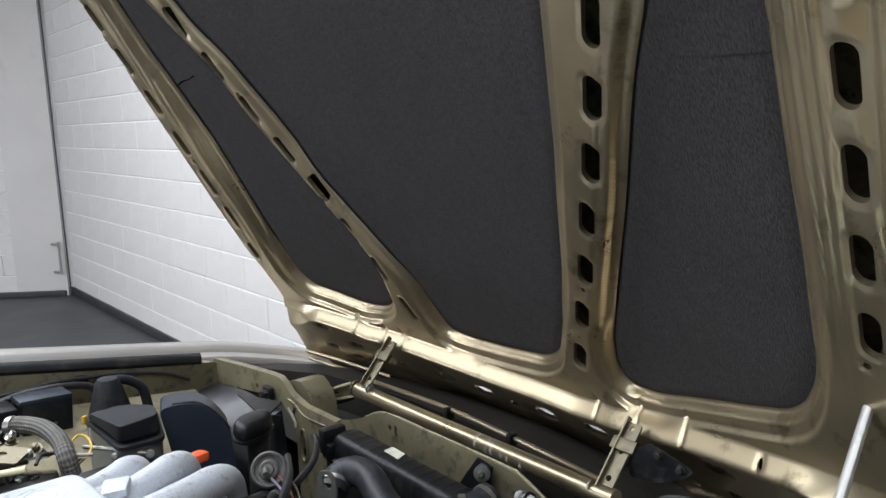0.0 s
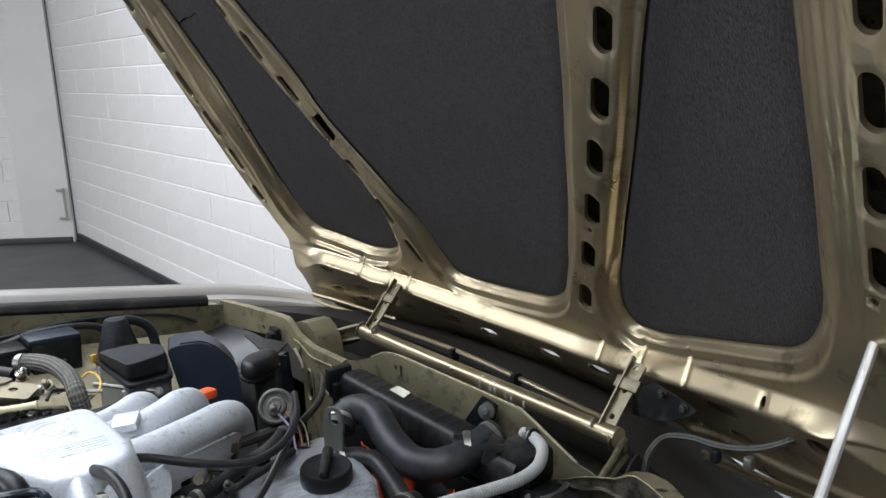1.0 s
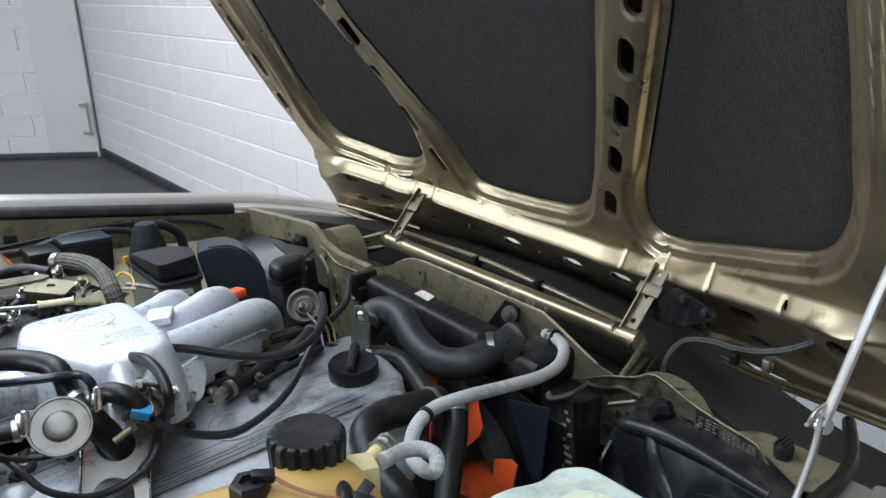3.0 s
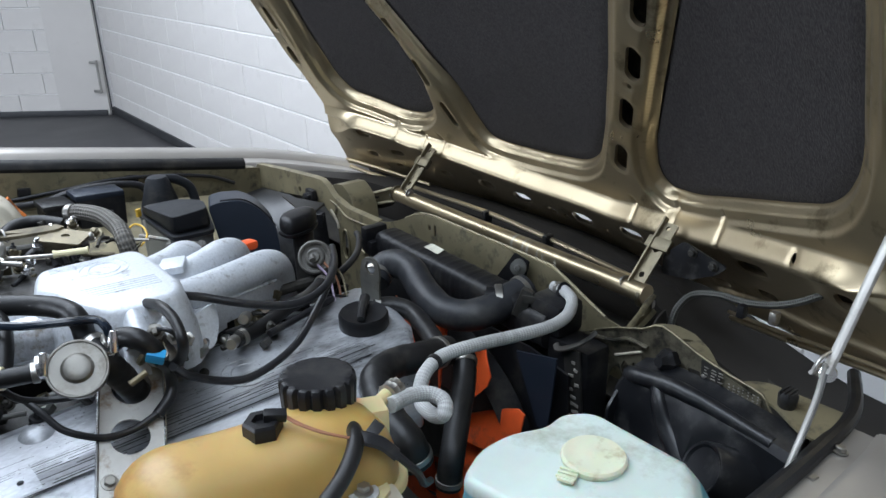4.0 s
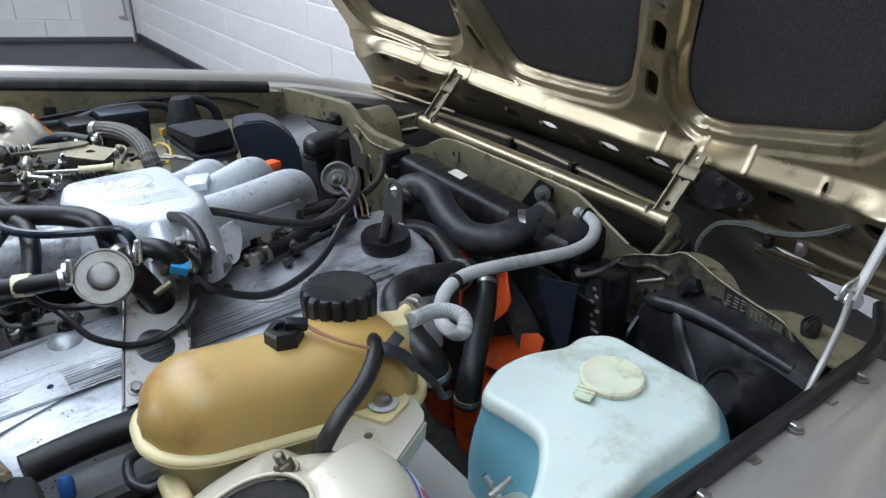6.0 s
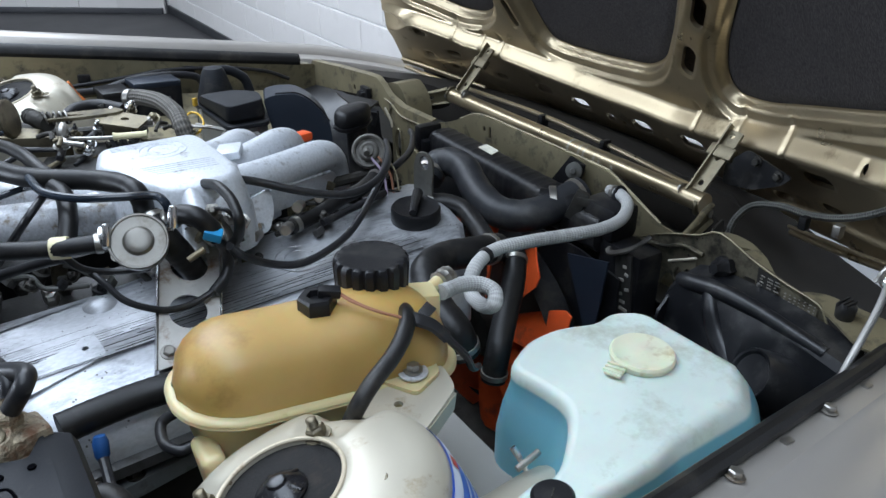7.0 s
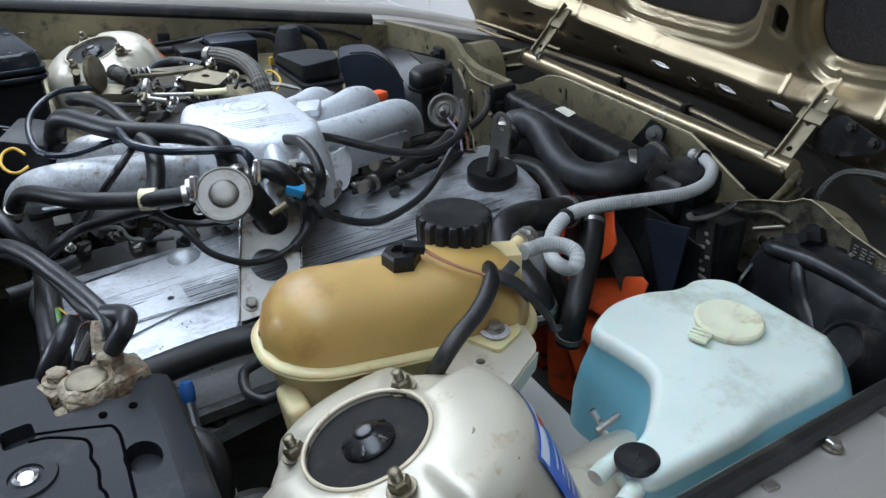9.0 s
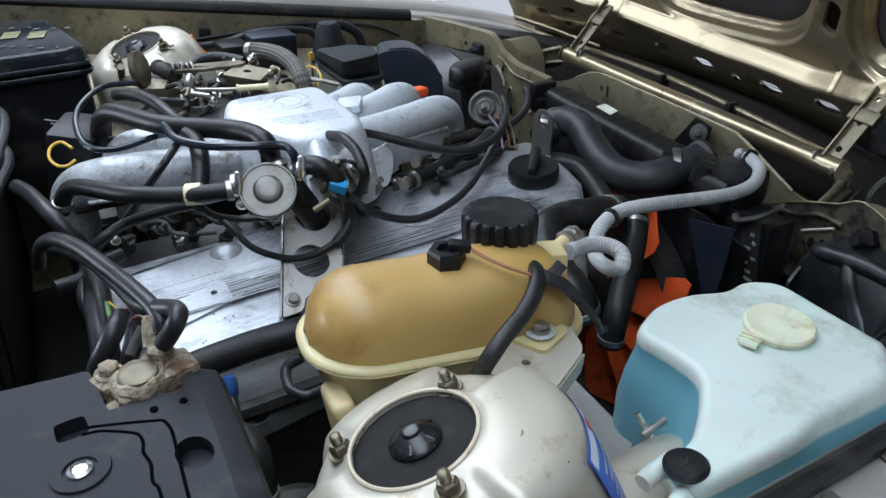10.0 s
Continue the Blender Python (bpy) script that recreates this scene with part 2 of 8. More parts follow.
COVER = pitted(surface("ribbed_aluminium", (0.49, 0.505, 0.53), 0.36, 0.55, 0.26, 8, 240, 0.25, 0.001, (0.085, 0.084, 0.084), 0.48, 11, speckle=0.16, stretch=(0.45, 1.7, 1)), 210, (0.15, 0.145, 0.14), 0.45)
BRAID = braided("grey_braid", (0.50, 0.50, 0.49), (0.33, 0.33, 0.32), 0.009, 11, 0.35, rough=0.75, vary=0.25, scale=30, grain=420, bump=0.4, depth=0.001, dirt=(0.22, 0.22, 0.205), dirty=0.40, dirt_scale=22)
BRAID2 = braided("dark_braid", (0.165, 0.152, 0.13), (0.060, 0.055, 0.048), 0.012, 7, 0.9, rough=0.6, metal=0.1, vary=0.35, scale=40, grain=330, bump=0.4, depth=0.001, dirt=(0.07, 0.065, 0.055), dirty=0.35, dirt_scale=30)
ROPE = braided("grey_rope_sheath", (0.13, 0.13, 0.115), (0.04, 0.04, 0.036), 0.007, 3, 0.8, rough=0.6, vary=0.2, scale=30, grain=300, bump=0.2, depth=0.0006)
FIN = striped("radiator_fins", (0.022, 0.022, 0.022), (0.06, 0.06, 0.055), 90, 2, rough=0.7, vary=0.2, scale=20, grain=300, bump=0.4, depth=0.001)
BLOCK = surface("white_painted_block", (0.645, 0.617, 0.590), 0.72, 0.0, 0.06, 3, 120, 0.25, 0.002, (0.57, 0.545, 0.515), 0.20, 4)
# white mortar, brightened to paint in the light that joint edges catch
LITMORTAR = surface("lit_white_mortar", (0.82, 0.81, 0.80), 0.85, 0.0, 0.05, 6, 150, 0.4, 0.003)
PLASTER = surface("white_plaster", (0.60, 0.572, 0.545), 0.8, 0.0, 0.06, 2, 150, 0.25, 0.002, (0.51, 0.485, 0.455), 0.18, 2)
FLOORM = surface("dark_floor_coating", (0.050, 0.050, 0.053), 0.45, 0.0, 0.12, 2, 300, 0.1, 0.001, (0.075, 0.073, 0.072), 0.25, 3)
SKIRT = surface("black_skirting", (0.030, 0.031, 0.034), 0.5, 0.0, 0.1, 5, 300, 0.1, 0.001)
CEIL = surface("ceiling_paint", (0.72, 0.71, 0.69), 0.8, 0.0, 0.05, 2, 100, 0.2, 0.002)
VACGREY = surface("dusty_grey_plastic", (0.125, 0.118, 0.105), 0.55, 0.1, 0.3, 40, 300, 0.2, 0.0008, (0.06, 0.055, 0.048), 0.4, 50)
TABSTEEL = surface("dull_tab_steel", (0.17, 0.165, 0.145), 0.5, 0.5, 0.25, 30, 400, 0.15, 0.0006, (0.08, 0.07, 0.055), 0.4, 30)
SMOKY = surface("smoky_clear_plastic", (0.016, 0.022, 0.028), 0.12, 0.0, 0.3, 12, 300, 0.05, 0.0004, (0.05, 0.052, 0.05), 0.35, 30, spec=0.55)
GREYMETAL = surface("grey_cast_metal", (0.20, 0.21, 0.21), 0.5, 0.4, 0.2, 12, 300, 0.3, 0.001, (0.09, 0.088, 0.082), 0.4, 22)
GREYPANEL = surface("grey_splash_panel", (0.30, 0.29, 0.27), 0.5, 0.1, 0.08, 6, 400, 0.1, 0.0006)
CREAMPAINT = surface("cream_sealed_edge", (0.60, 0.52, 0.38), 0.42, 0.1, 0.15, 30, 400, 0.1, 0.0005, (0.30, 0.20, 0.10), 0.35, 60)
STAY = surface("aged_silver_paint", (0.56, 0.545, 0.51), 0.40, 0.35, 0.12, 25, 400, 0.1, 0.0005, (0.30, 0.27, 0.22), 0.30, 40)
# darker copy of the stay's paint, for the shade inside its channel
STAYSHADE = surface("shaded_silver_paint", (0.24, 0.235, 0.225), 0.45, 0.4, 0.15, 25, 400, 0.1, 0.0005, (0.14, 0.13, 0.115), 0.35, 40)
MOUNT = surface("mount_rubber", (0.0075, 0.0070, 0.0068), 0.62, 0.0, 0.3, 30, 350, 0.3, 0.0012, (0.024, 0.019, 0.014), 0.35, 40, spec=0.22)
DUSTYRUBBER = surface("dusty_rubber", (0.022, 0.0235, 0.027), 0.46, 0.0, 0.3, 18, 350, 0.18, 0.0009, (0.060, 0.058, 0.056), 0.45, 14, spec=0.40)
GLOSSBLACK = surface("glossy_black_plastic", (0.010, 0.010, 0.012), 0.25, 0.0, 0.3, 40, 400, 0.1, 0.0006, (0.035, 0.032, 0.028), 0.35, 60, spec=0.55)



def fluid_line(m, level, color):
    """Fluid behind milky plastic: below its level the wall takes on the fluid's colour."""
    nt = m.node_tree
    pos = nt.nodes.new("ShaderNodeNewGeometry")
    xyz = nt.nodes.new("ShaderNodeSeparateXYZ")
    nt.links.new(pos.outputs["Position"], xyz.inputs["Vector"])
    k = nt.nodes.new("ShaderNodeMapRange")
    k.interpolation_type = "SMOOTHSTEP"
    k.inputs["From Min"].default_value, k.inputs["From Max"].default_value = level - 0.003, level + 0.002
    k.inputs["To Min"].default_value, k.inputs["To Max"].default_value = 1.0, 0.0
    nt.links.new(xyz.outputs["Z"], k.inputs["Value"])
    base = nt.nodes["Principled BSDF"].inputs["Base Color"]
    x = nt.nodes.new("ShaderNodeMix")
    x.data_type = "RGBA"
    nt.links.new(k.outputs["Result"], x.inputs["Factor"])
    nt.links.new(base.links[0].from_socket, x.inputs["A"])
    x.inputs["B"].default_value = (*color, 1)
    nt.links.new(x.outputs["Result"], base)


WASHERTOP = pitted(surface("milky_tank_wall", (0.59, 0.665, 0.615), 0.42, 0.0, 0.13, 6, 250, 0.12, 0.0008, (0.38, 0.41, 0.34), 0.42, 11, sub=0.3), 55, (0.22, 0.25, 0.22), 0.05)
fluid_line(WASHERTOP, 0.916, (0.165, 0.385, 0.465))

# ---- building tools ----


def mesh_ob(name, bm, material, smooth=35):
    me = bpy.data.meshes.new(name)
    bmesh.ops.recalc_face_normals(bm, faces=bm.faces)
    bm.to_mesh(me)
    bm.free()
    me.materials.append(material)
    me.polygons.foreach_set("use_smooth", [True] * len(me.polygons))
    me.set_sharp_from_angle(angle=radians(smooth))
    return new(name, me)


def thing(name, where, label, category, group="", kind=""):
    ob = new(name)
    ob.location, ob.empty_display_size = where, 0.05
    return tagged(ob, label, category, group, kind)


def part(name, bm, material, parent, label="", smooth=35):
    """One mesh under a thing or a part; the mesh is given in world coordinates."""
    ob = mesh_ob(name, bm, material, smooth)
    ob.parent = parent
    ob.matrix_parent_inverse = Matrix.Translation(-Vector(parent.location)) if parent.type == "EMPTY" else Matrix()
    return tagged(ob, label)


def single(name, bm, material, label, category, group="", kind="", smooth=35):
    return tagged(mesh_ob(name, bm, material, smooth), label, category, group, kind)


def moved(bm, m):
    bmesh.ops.transform(bm, matrix=m, verts=bm.verts)
    return bm


def joined(*bms):
    """Pieces of one part in one bmesh."""
    out = bms[0]
    for other in bms[1:]:
        me = bpy.data.meshes.new("tmp")
        other.to_mesh(me)
        other.free()
        out.from_mesh(me)
        bpy.data.meshes.remove(me)
    return out


def block(sx, sy, sz, m=Matrix(), bevel=0.004, seg=2, taper=1.0):
    bm = bmesh.new()
    bmesh.ops.create_cube(bm, size=1)
    for v in bm.verts:
        k = taper if v.co.z > 0 else 1.0
        v.co = (v.co.x * sx * k, v.co.y * sy * k, v.co.z * sz)
    if bevel:
        bmesh.ops.bevel(bm, geom=bm.edges[:], offset=bevel, segments=seg, affect="EDGES", profile=0.6)
    return moved(bm, m)


def frame_to(axis, where):
    """A pose whose z lies along axis."""
    return Matrix.Translation(where) @ Vector(axis).to_track_quat("Z", "Y").to_matrix().to_4x4()


def lathe(profile, m=Matrix(), seg=32, wobble=None):
    """A turned body from (radius, height) pairs; wobble(angle, radius, height) gives a new radius and height."""
    bm = bmesh.new()
    rings = []
    for r, h in profile:
        ring = []
        for i in range(seg):
            a = math.tau * i / seg
            rr, hh = wobble(a, r, h) if wobble else (r, h)
            ring.append(bm.verts.new((rr * math.cos(a), rr * math.sin(a), hh)))
        rings.append(ring)
    for p, q in zip(rings, rings[1:]):
        for i in range(seg):
            bm.faces.new((p[i], p[(i + 1) % seg], q[(i + 1) % seg], q[i]))
    bm.faces.new(rings[0][::-1])
    bm.faces.new(rings[-1])
    return moved(bm, m)


def smooth_line(points, steps=8):
    """A Catmull-Rom line through the points."""
    p = [Vector(q) for q in points]
    p = [p[0] * 2 - p[1], *p, p[-1] * 2 - p[-2]]
    out = []
    for a, b, c, d in zip(p, p[1:], p[2:], p[3:]):
        for i in range(steps):
            t = i / steps
            out.append(0.5 * (2 * b + (c - a) * t + (2 * a - 5 * b + 4 * c - d) * t * t + (3 * b - a - 3 * c + d) * t ** 3))
    return out + [p[-2]]


def tube(points, radius, seg=12, steps=8, radii=None, flat=1.0):
    """A swept pipe with closed ends. radii(s) scales the radius along the way from 0 to 1."""
    line = smooth_line(points, steps)
    bm = bmesh.new()
    rings = []
    side = None
    for i, q in enumerate(line):
        way = (line[min(i + 1, len(line) - 1)] - line[max(i - 1, 0)]).normalized()
        if side is None:
            side = way.orthogonal().normalized()
        side = (side - way * side.dot(way)).normalized()
        up = way.cross(side)
        r = radius * (radii(i / (len(line) - 1)) if radii else 1.0)
        rings.append([bm.verts.new(q + (side * math.cos(math.tau * k / seg) + up * flat * math.sin(math.tau * k / seg)) * r) for k in range(seg)])
    uv = bm.loops.layers.uv.new("UVMap")
    far = 0.0
    for i, (p, q) in enumerate(zip(rings, rings[1:])):
        nxt = far + (line[i + 1] - line[i]).length
        for k in range(seg):
            f = bm.faces.new((p[k], p[(k + 1) % seg], q[(k + 1) % seg], q[k]))
            for loop, at in zip(f.loops, ((far, k), (far, k + 1), (nxt, k + 1), (nxt, k))):
                loop[uv].uv = (at[0], at[1] / seg)
        far = nxt
    bm.faces.new(rings[0][::-1])
    bm.faces.new(rings[-1])
    return bm


def rounded(points, r, seg=4):
    """A closed outline with its corners rounded off."""
    out = []
    n = len(points)
    for i in range(n):
        a, b, c = Vector(points[i - 1]), Vector(points[i]), Vector(points[(i + 1) % n])
        k = min(r, (a - b).length * 0.45, (c - b).length * 0.45)
        p, q = b + (a - b).normalized() * k, b + (c - b).normalized() * k
        for j in range(seg + 1):
            t = j / seg
            out.append(p * (1 - t) ** 2 + b * 2 * t * (1 - t) + q * t * t)
    return out


def oval(cx, cy, rx, ry, turn=0.0, n=16, power=1.0):
    ca, sa = math.cos(turn), math.sin(turn)
    out = []
    for i in range(n):
        a = math.tau * i / n
        x = rx * math.copysign(abs(math.cos(a)) ** power, math.cos(a))
        y = ry * math.copysign(abs(math.sin(a)) ** power, math.sin(a))
        out.append(Vector((cx + x * ca - y * sa, cy + x * sa + y * ca)))
    return out


def sheet(outline, thick, m=Matrix(), holes=(), bevel=0.0):
    """A plate of an outline in x and y with real holes, its thickness along z."""
    bm = bmesh.new()
    for loop in (outline, *holes):
        vs = [bm.verts.new((p[0], p[1], 0)) for p in loop]
        for i in range(len(vs)):
            bm.edges.new((vs[i - 1], vs[i]))
    bmesh.ops.triangle_fill(bm, use_beauty=True, use_dissolve=False, edges=bm.edges[:])
    got = bmesh.ops.extrude_face_region(bm, geom=bm.faces[:])
    bmesh.ops.translate(bm, verts=[v for v in got["geom"] if isinstance(v, bmesh.types.BMVert)], vec=(0, 0, thick))
    return moved(bm, m)


def loft(sections, closed_ends=True):
    """A skin over rings of equal count."""
    bm = bmesh.new()
    rings = [[bm.verts.new(p) for p in ring] for ring in sections]
    n = len(rings[0])
    for p, q in zip(rings, rings[1:]):
        for i in range(n):
            bm.faces.new((p[i], p[(i + 1) % n], q[(i + 1) % n], q[i]))
    if closed_ends:
        bm.faces.new(rings[0][::-1])
        bm.faces.new(rings[-1])
    return bm


def plane_of(origin, xdir, ydir):
    """A pose with given x and about given y directions."""
    x = Vector(xdir).normalized()
    z = x.cross(Vector(ydir)).normalized()
    y = z.cross(x)
    m = Matrix((x, y, z)).transposed().to_4x4()
    m.translation = Vector(origin)
    return m


def bolt(axis, where, r=0.008, h=0.006, washer=True, stud=0.0):
    m = frame_to(axis, where)
    bms = [lathe([(r * 0.86, 0), (r, 0.0008), (r, h * 0.8), (r * 0.8, h)], m @ pose(0, 0, 0.0015), seg=6)]
    if washer:
        bms.append(lathe([(r * 1.35, 0), (r * 1.4, 0.0006), (r * 1.35, 0.0016), (r * 0.9, 0.0018)], m, seg=20))
    if stud:
        prof = []
        for i in range(9):
            prof += [(r * 0.55, h + stud * i / 9), (r * 0.47, h + stud * (i + 0.5) / 9)]
        bms.append(lathe([*prof, (r * 0.3, h + stud)], m, seg=12))
    return joined(*bms)


def hose(name, r, material, label, points):
    kind = "hose" if "hose" in name or "tube" in name or "pipe" in name else "cable"
    ribs = (lambda s: 1 + 0.012 * math.sin(s * 90)) if r > 0.012 else None
    ob = single(name, tube(points, r, 16 if r > 0.0055 else 10, 10, ribs), material, label, kind)
    if name in ("radiator_hose", "coolant_hose", "braided_hose", "fuel_hose"):      # clamps and ties
        line = smooth_line(points, 8)
        for at in ((0.06, 0.94) if name != "braided_hose" else (0.03, 0.47)):
            i = max(1, min(len(line) - 2, round(at * (len(line) - 1))))
            way = line[i + 1] - line[i - 1]
            tie = lathe([(r, -0.004), (r + 0.0016, -0.0035), (r + 0.0016, 0.0035), (r, 0.004)], frame_to(way, line[i]), 18)
            part("hose_tie" if at == 0.47 else "hose_clamp", tie, CABLE if at == 0.47 else STEEL, ob, "black cable tie" if at == 0.47 else "zinc hose clamp")
    return ob

# ---- the room ----
WALLX, CORNER = 0.86, (0.82, 6.6)
RDIR = Vector((CORNER[0] - 0.93, CORNER[1] + 6.0, 0)).normalized()   # along the wall in front of the car
FDIR = Vector((-0.80, 0.60, 0))                                        # along the far wall
single("floor", sheet([(-8, -6), (1.2, -6), (1.2, 12), (-8, 12)], 0.1, pose(0, 0, -0.1)), FLOORM, "dark grey coated workshop floor", "floor", kind="structure")
# the ceiling is out of view, added to enclose the room's light
single("ceiling", sheet([(-8, -6), (1.4, -6), (1.4, 12), (-8, 12)], 0.1, pose(0, 0, 3.2)), CEIL, "unseen white ceiling added to close the room", "ceiling", kind="structure")
wall_front = single("wall_front", block(12.6, 0.2, 3.2, plane_of((0.875 + 0.115, 0.3, 1.6), -RDIR, (1, 0, 0)), 0), LITMORTAR, "white painted block wall in front of the car", "wall", kind="structure")
wall_far = single("wall_far", block(9.0, 0.2, 3.2, plane_of(Vector((*CORNER, 1.6)) + FDIR * 4.42 + Vector((0.6, 0.8, 0)) * 0.116, FDIR, (0.6, 0.8, 0)), 0), LITMORTAR, "white painted block wall at the end of the room", "wall", kind="structure")
# side and rear walls are out of view too, added to bounce light
single("wall_side", block(0.2, 18, 3.2, pose(-8.0, 3, 1.6), 0), PLASTER, "unseen white side wall added to close the room", "wall", kind="structure")
single("wall_rear", block(9.4, 0.2, 3.2, pose(-3.4, -6.0, 1.6), 0), PLASTER, "unseen white rear wall added to close the room", "wall", kind="structure")
# plastered corner pillar with its dark joint and a bracket
pm = plane_of(Vector((*CORNER, 0)), FDIR, (0.6, 0.8, 0))
single("corner_pillar", block(0.46, 0.05, 3.2, pm @ pose(0.26, -0.012, -1.6), 0.004), PLASTER, "smooth white plastered pillar in the wall corner", "pillar", kind="structure")
single("corner_joint", block(0.009, 0.012, 3.2, pm @ pose(0.010, -0.034, -1.6), 0), SKIRT, "dark open joint beside the pillar", "joint", kind="structure")
single("baseboard", block(9.0, 0.03, 0.07, plane_of((WALLX + 0.004, 2.2, 0.035), -RDIR, (1, 0, 0)), 0.004), SKIRT, "black skirting along the block wall", "baseboard", kind="structure")
single("baseboard", block(6.0, 0.03, 0.05, plane_of(Vector((*CORNER, 0.025)) + FDIR * 3.05 - Vector((0.6, 0.8, 0)) * 0.045, FDIR, (0.6, 0.8, 0)), 0.004), SKIRT, "black skirting along the far wall", "baseboard", kind="structure")
brk = thing("wall_bracket", (0.80, 6.55, 0.2), "grey steel bracket with two hooks on the pillar", "bracket")
for name, bm in (("rod", tube([(0, 0, 0), (0, 0, 0.15), (0, 0, 0.30)], 0.012, 8)),
                 ("hook", tube([(0, 0, 0.02), (0.03, 0, 0.02), (0.07, 0.02, 0.02)], 0.012, 8)),
                 ("hook", tube([(0, 0, 0.28), (0.03, 0, 0.28), (0.07, 0.02, 0.28)], 0.012, 8))):
    part(name, moved(bm, pm @ pose(0.060, -0.075, -0.51)), GREYPANEL, brk)

# ---- the hood ----
# local frame of the raised hood: u across the car, v up along the hood, h out of its underside
H0, HV, HN = Vector((0.032, 0, 1.078)), Vector((-0.5, 0, 0.866)), Vector((-0.866, 0, -0.5))


def crown(u):
    return min(0.19 * u * u, 0.12 + 0.0 * u)


def hp(u, v, h=0.0):
    return H0 + Vector((0, u, 0)) + HV * v + HN * (h + crown(u))


PADS = {
    "far": [(0.379, -0.006), (0.456, -0.003), (0.535, 0.029), (0.610, 0.056), (0.636, 0.110), (0.639, 0.225), (0.636, 0.357), (0.634, 0.481), (0.644, 0.606), (0.657, 0.712), (0.662, 0.85), (0.668, 1.00), (0.64, 1.02), (0.540, 0.793), (0.507, 0.724), (0.467, 0.641), (0.439, 0.518), (0.398, 0.404), (0.355, 0.286), (0.317, 0.181), (0.322, 0.085), (0.333, 0.025)],
    "mid": [(0.205, -0.050), (0.15, -0.062), (0.04, -0.065), (-0.075, -0.055), (-0.125, -0.024), (-0.158, 0.033), (-0.240, 0.207), (-0.298, 0.348), (-0.338, 0.438), (-0.376, 0.534), (-0.410, 0.618), (-0.545, 0.95), (-0.58, 1.08), (0.56, 1.08), (0.52, 0.95), (0.454, 0.725), (0.419, 0.657), (0.394, 0.578), (0.374, 0.524), (0.355, 0.456), (0.344, 0.386), (0.330, 0.344), (0.236, 0.110), (0.228, 0.055), (0.220, 0.0)],
    "near": [(-0.290, -0.045), (-0.349, -0.039), (-0.451, 0.001), (-0.540, 0.037), (-0.609, 0.070), (-0.641, 0.105), (-0.664, 0.153), (-0.675, 0.196), (-0.685, 0.277), (-0.696, 0.372), (-0.704, 0.475), (-0.712, 0.553), (-0.720, 0.632), (-0.735, 0.88), (-0.715, 0.95), (-0.67, 0.86), (-0.575, 0.637), (-0.536, 0.574), (-0.498, 0.502), (-0.436, 0.370), (-0.349, 0.201), (-0.281, 0.061), (-0.266, 0.0), (-0.272, -0.030)],
}
SLOTS = []   # centre u, v, half length, half width, direction
for u, v, a, b in ((-0.518, 0.632, 0.036, 0.0130), (-0.473, 0.535, 0.032, 0.0130), (-0.426, 0.440, 0.033, 0.0135), (-0.374, 0.342, 0.033, 0.0135), (-0.323, 0.239, 0.034, 0.0135), (-0.269, 0.134, 0.034, 0.0135), (-0.216, 0.025, 0.034, 0.0135)):
    SLOTS.append((u, v, a, b, (-0.42, 0.91)))
for u, v, a in ((0.482, 0.749, 0.035), (0.447, 0.647, 0.034), (0.413, 0.546, 0.032), (0.379, 0.445, 0.033), (0.346, 0.346, 0.033), (0.319, 0.242, 0.030), (0.290, 0.137, 0.034), (0.265, 0.029, 0.034)):
    SLOTS.append((u, v, a, 0.0085, (0.23, 0.97)))
for u, v, a in ((0.716, 0.816, 0.033), (0.711, 0.713, 0.033), (0.705, 0.610, 0.033), (0.702, 0.502, 0.034), (0.697, 0.394, 0.036), (0.694, 0.293, 0.032), (0.697, 0.190, 0.026)):
    SLOTS.append((u, v, a, 0.0085, (0.05, 1.0)))
for u, v in ((-0.800, 0.675), (-0.792, 0.584), (-0.784, 0.494), (-0.774, 0.400), (-0.766, 0.306)):
    SLOTS.append((u, v, 0.029, 0.0115, (-0.09, 1.0)))
for u, v, a, b in ((0.582, -0.031, 0.021, 0.014), (0.599, -0.108, 0.015, 0.008), (0.509, -0.100, 0.020, 0.009), (0.536, -0.148, 0.010, 0.007), (0.251, -0.168, 0.026, 0.015),
                   (0.142, -0.182, 0.028, 0.016), (0.058, -0.197, 0.013, 0.012), (-0.037, -0.186, 0.028, 0.017), (-0.178, -0.168, 0.029, 0.016),
                   (-0.476, -0.090, 0.032, 0.013), (-0.652, -0.034, 0.021, 0.016), (-0.485, -0.160, 0.024, 0.009), (-0.365, -0.215, 0.024, 0.010), (0.385, -0.16, 0.016, 0.009)):
    SLOTS.append((u, v, a, b, (1.0, 0.12 if u > 0.3 else -0.10 if u > -0.3 else -0.35)))
for u, v in ((-0.755, 0.26), (-0.57, -0.005), (0.70, 0.455), (-0.30, 0.195), (0.42, 0.58), (0.02, -0.20), (-0.1, -0.196)):
    SLOTS.append((u, v, 0.0045, 0.0045, (1, 0)))


def poly_distance(U, V, poly):
    """Signed distance to a closed outline (negative inside), on arrays."""
    d = np.full(U.shape, 1e9)
    inside = np.zeros(U.shape, bool)
    n = len(poly)
    for i in range(n):
        (ax, ay), (bx, by) = poly[i - 1], poly[i]
        ex, ey = bx - ax, by - ay
        t = np.clip(((U - ax) * ex + (V - ay) * ey) / (ex * ex + ey * ey + 1e-12), 0, 1)
        d = np.minimum(d, np.hypot(U - ax - t * ex, V - ay - t * ey))
        cross = (ay > V) != (by > V)
        inside ^= cross & (U < ex * (V - ay) / (ey if abs(ey) > 1e-9 else 1e-9) + ax)
    return np.where(inside, -d, d)


def ease(x, a, b):
    t = np.clip((x - a) / (b - a), 0, 1)
    return t * t * (3 - 2 * t)


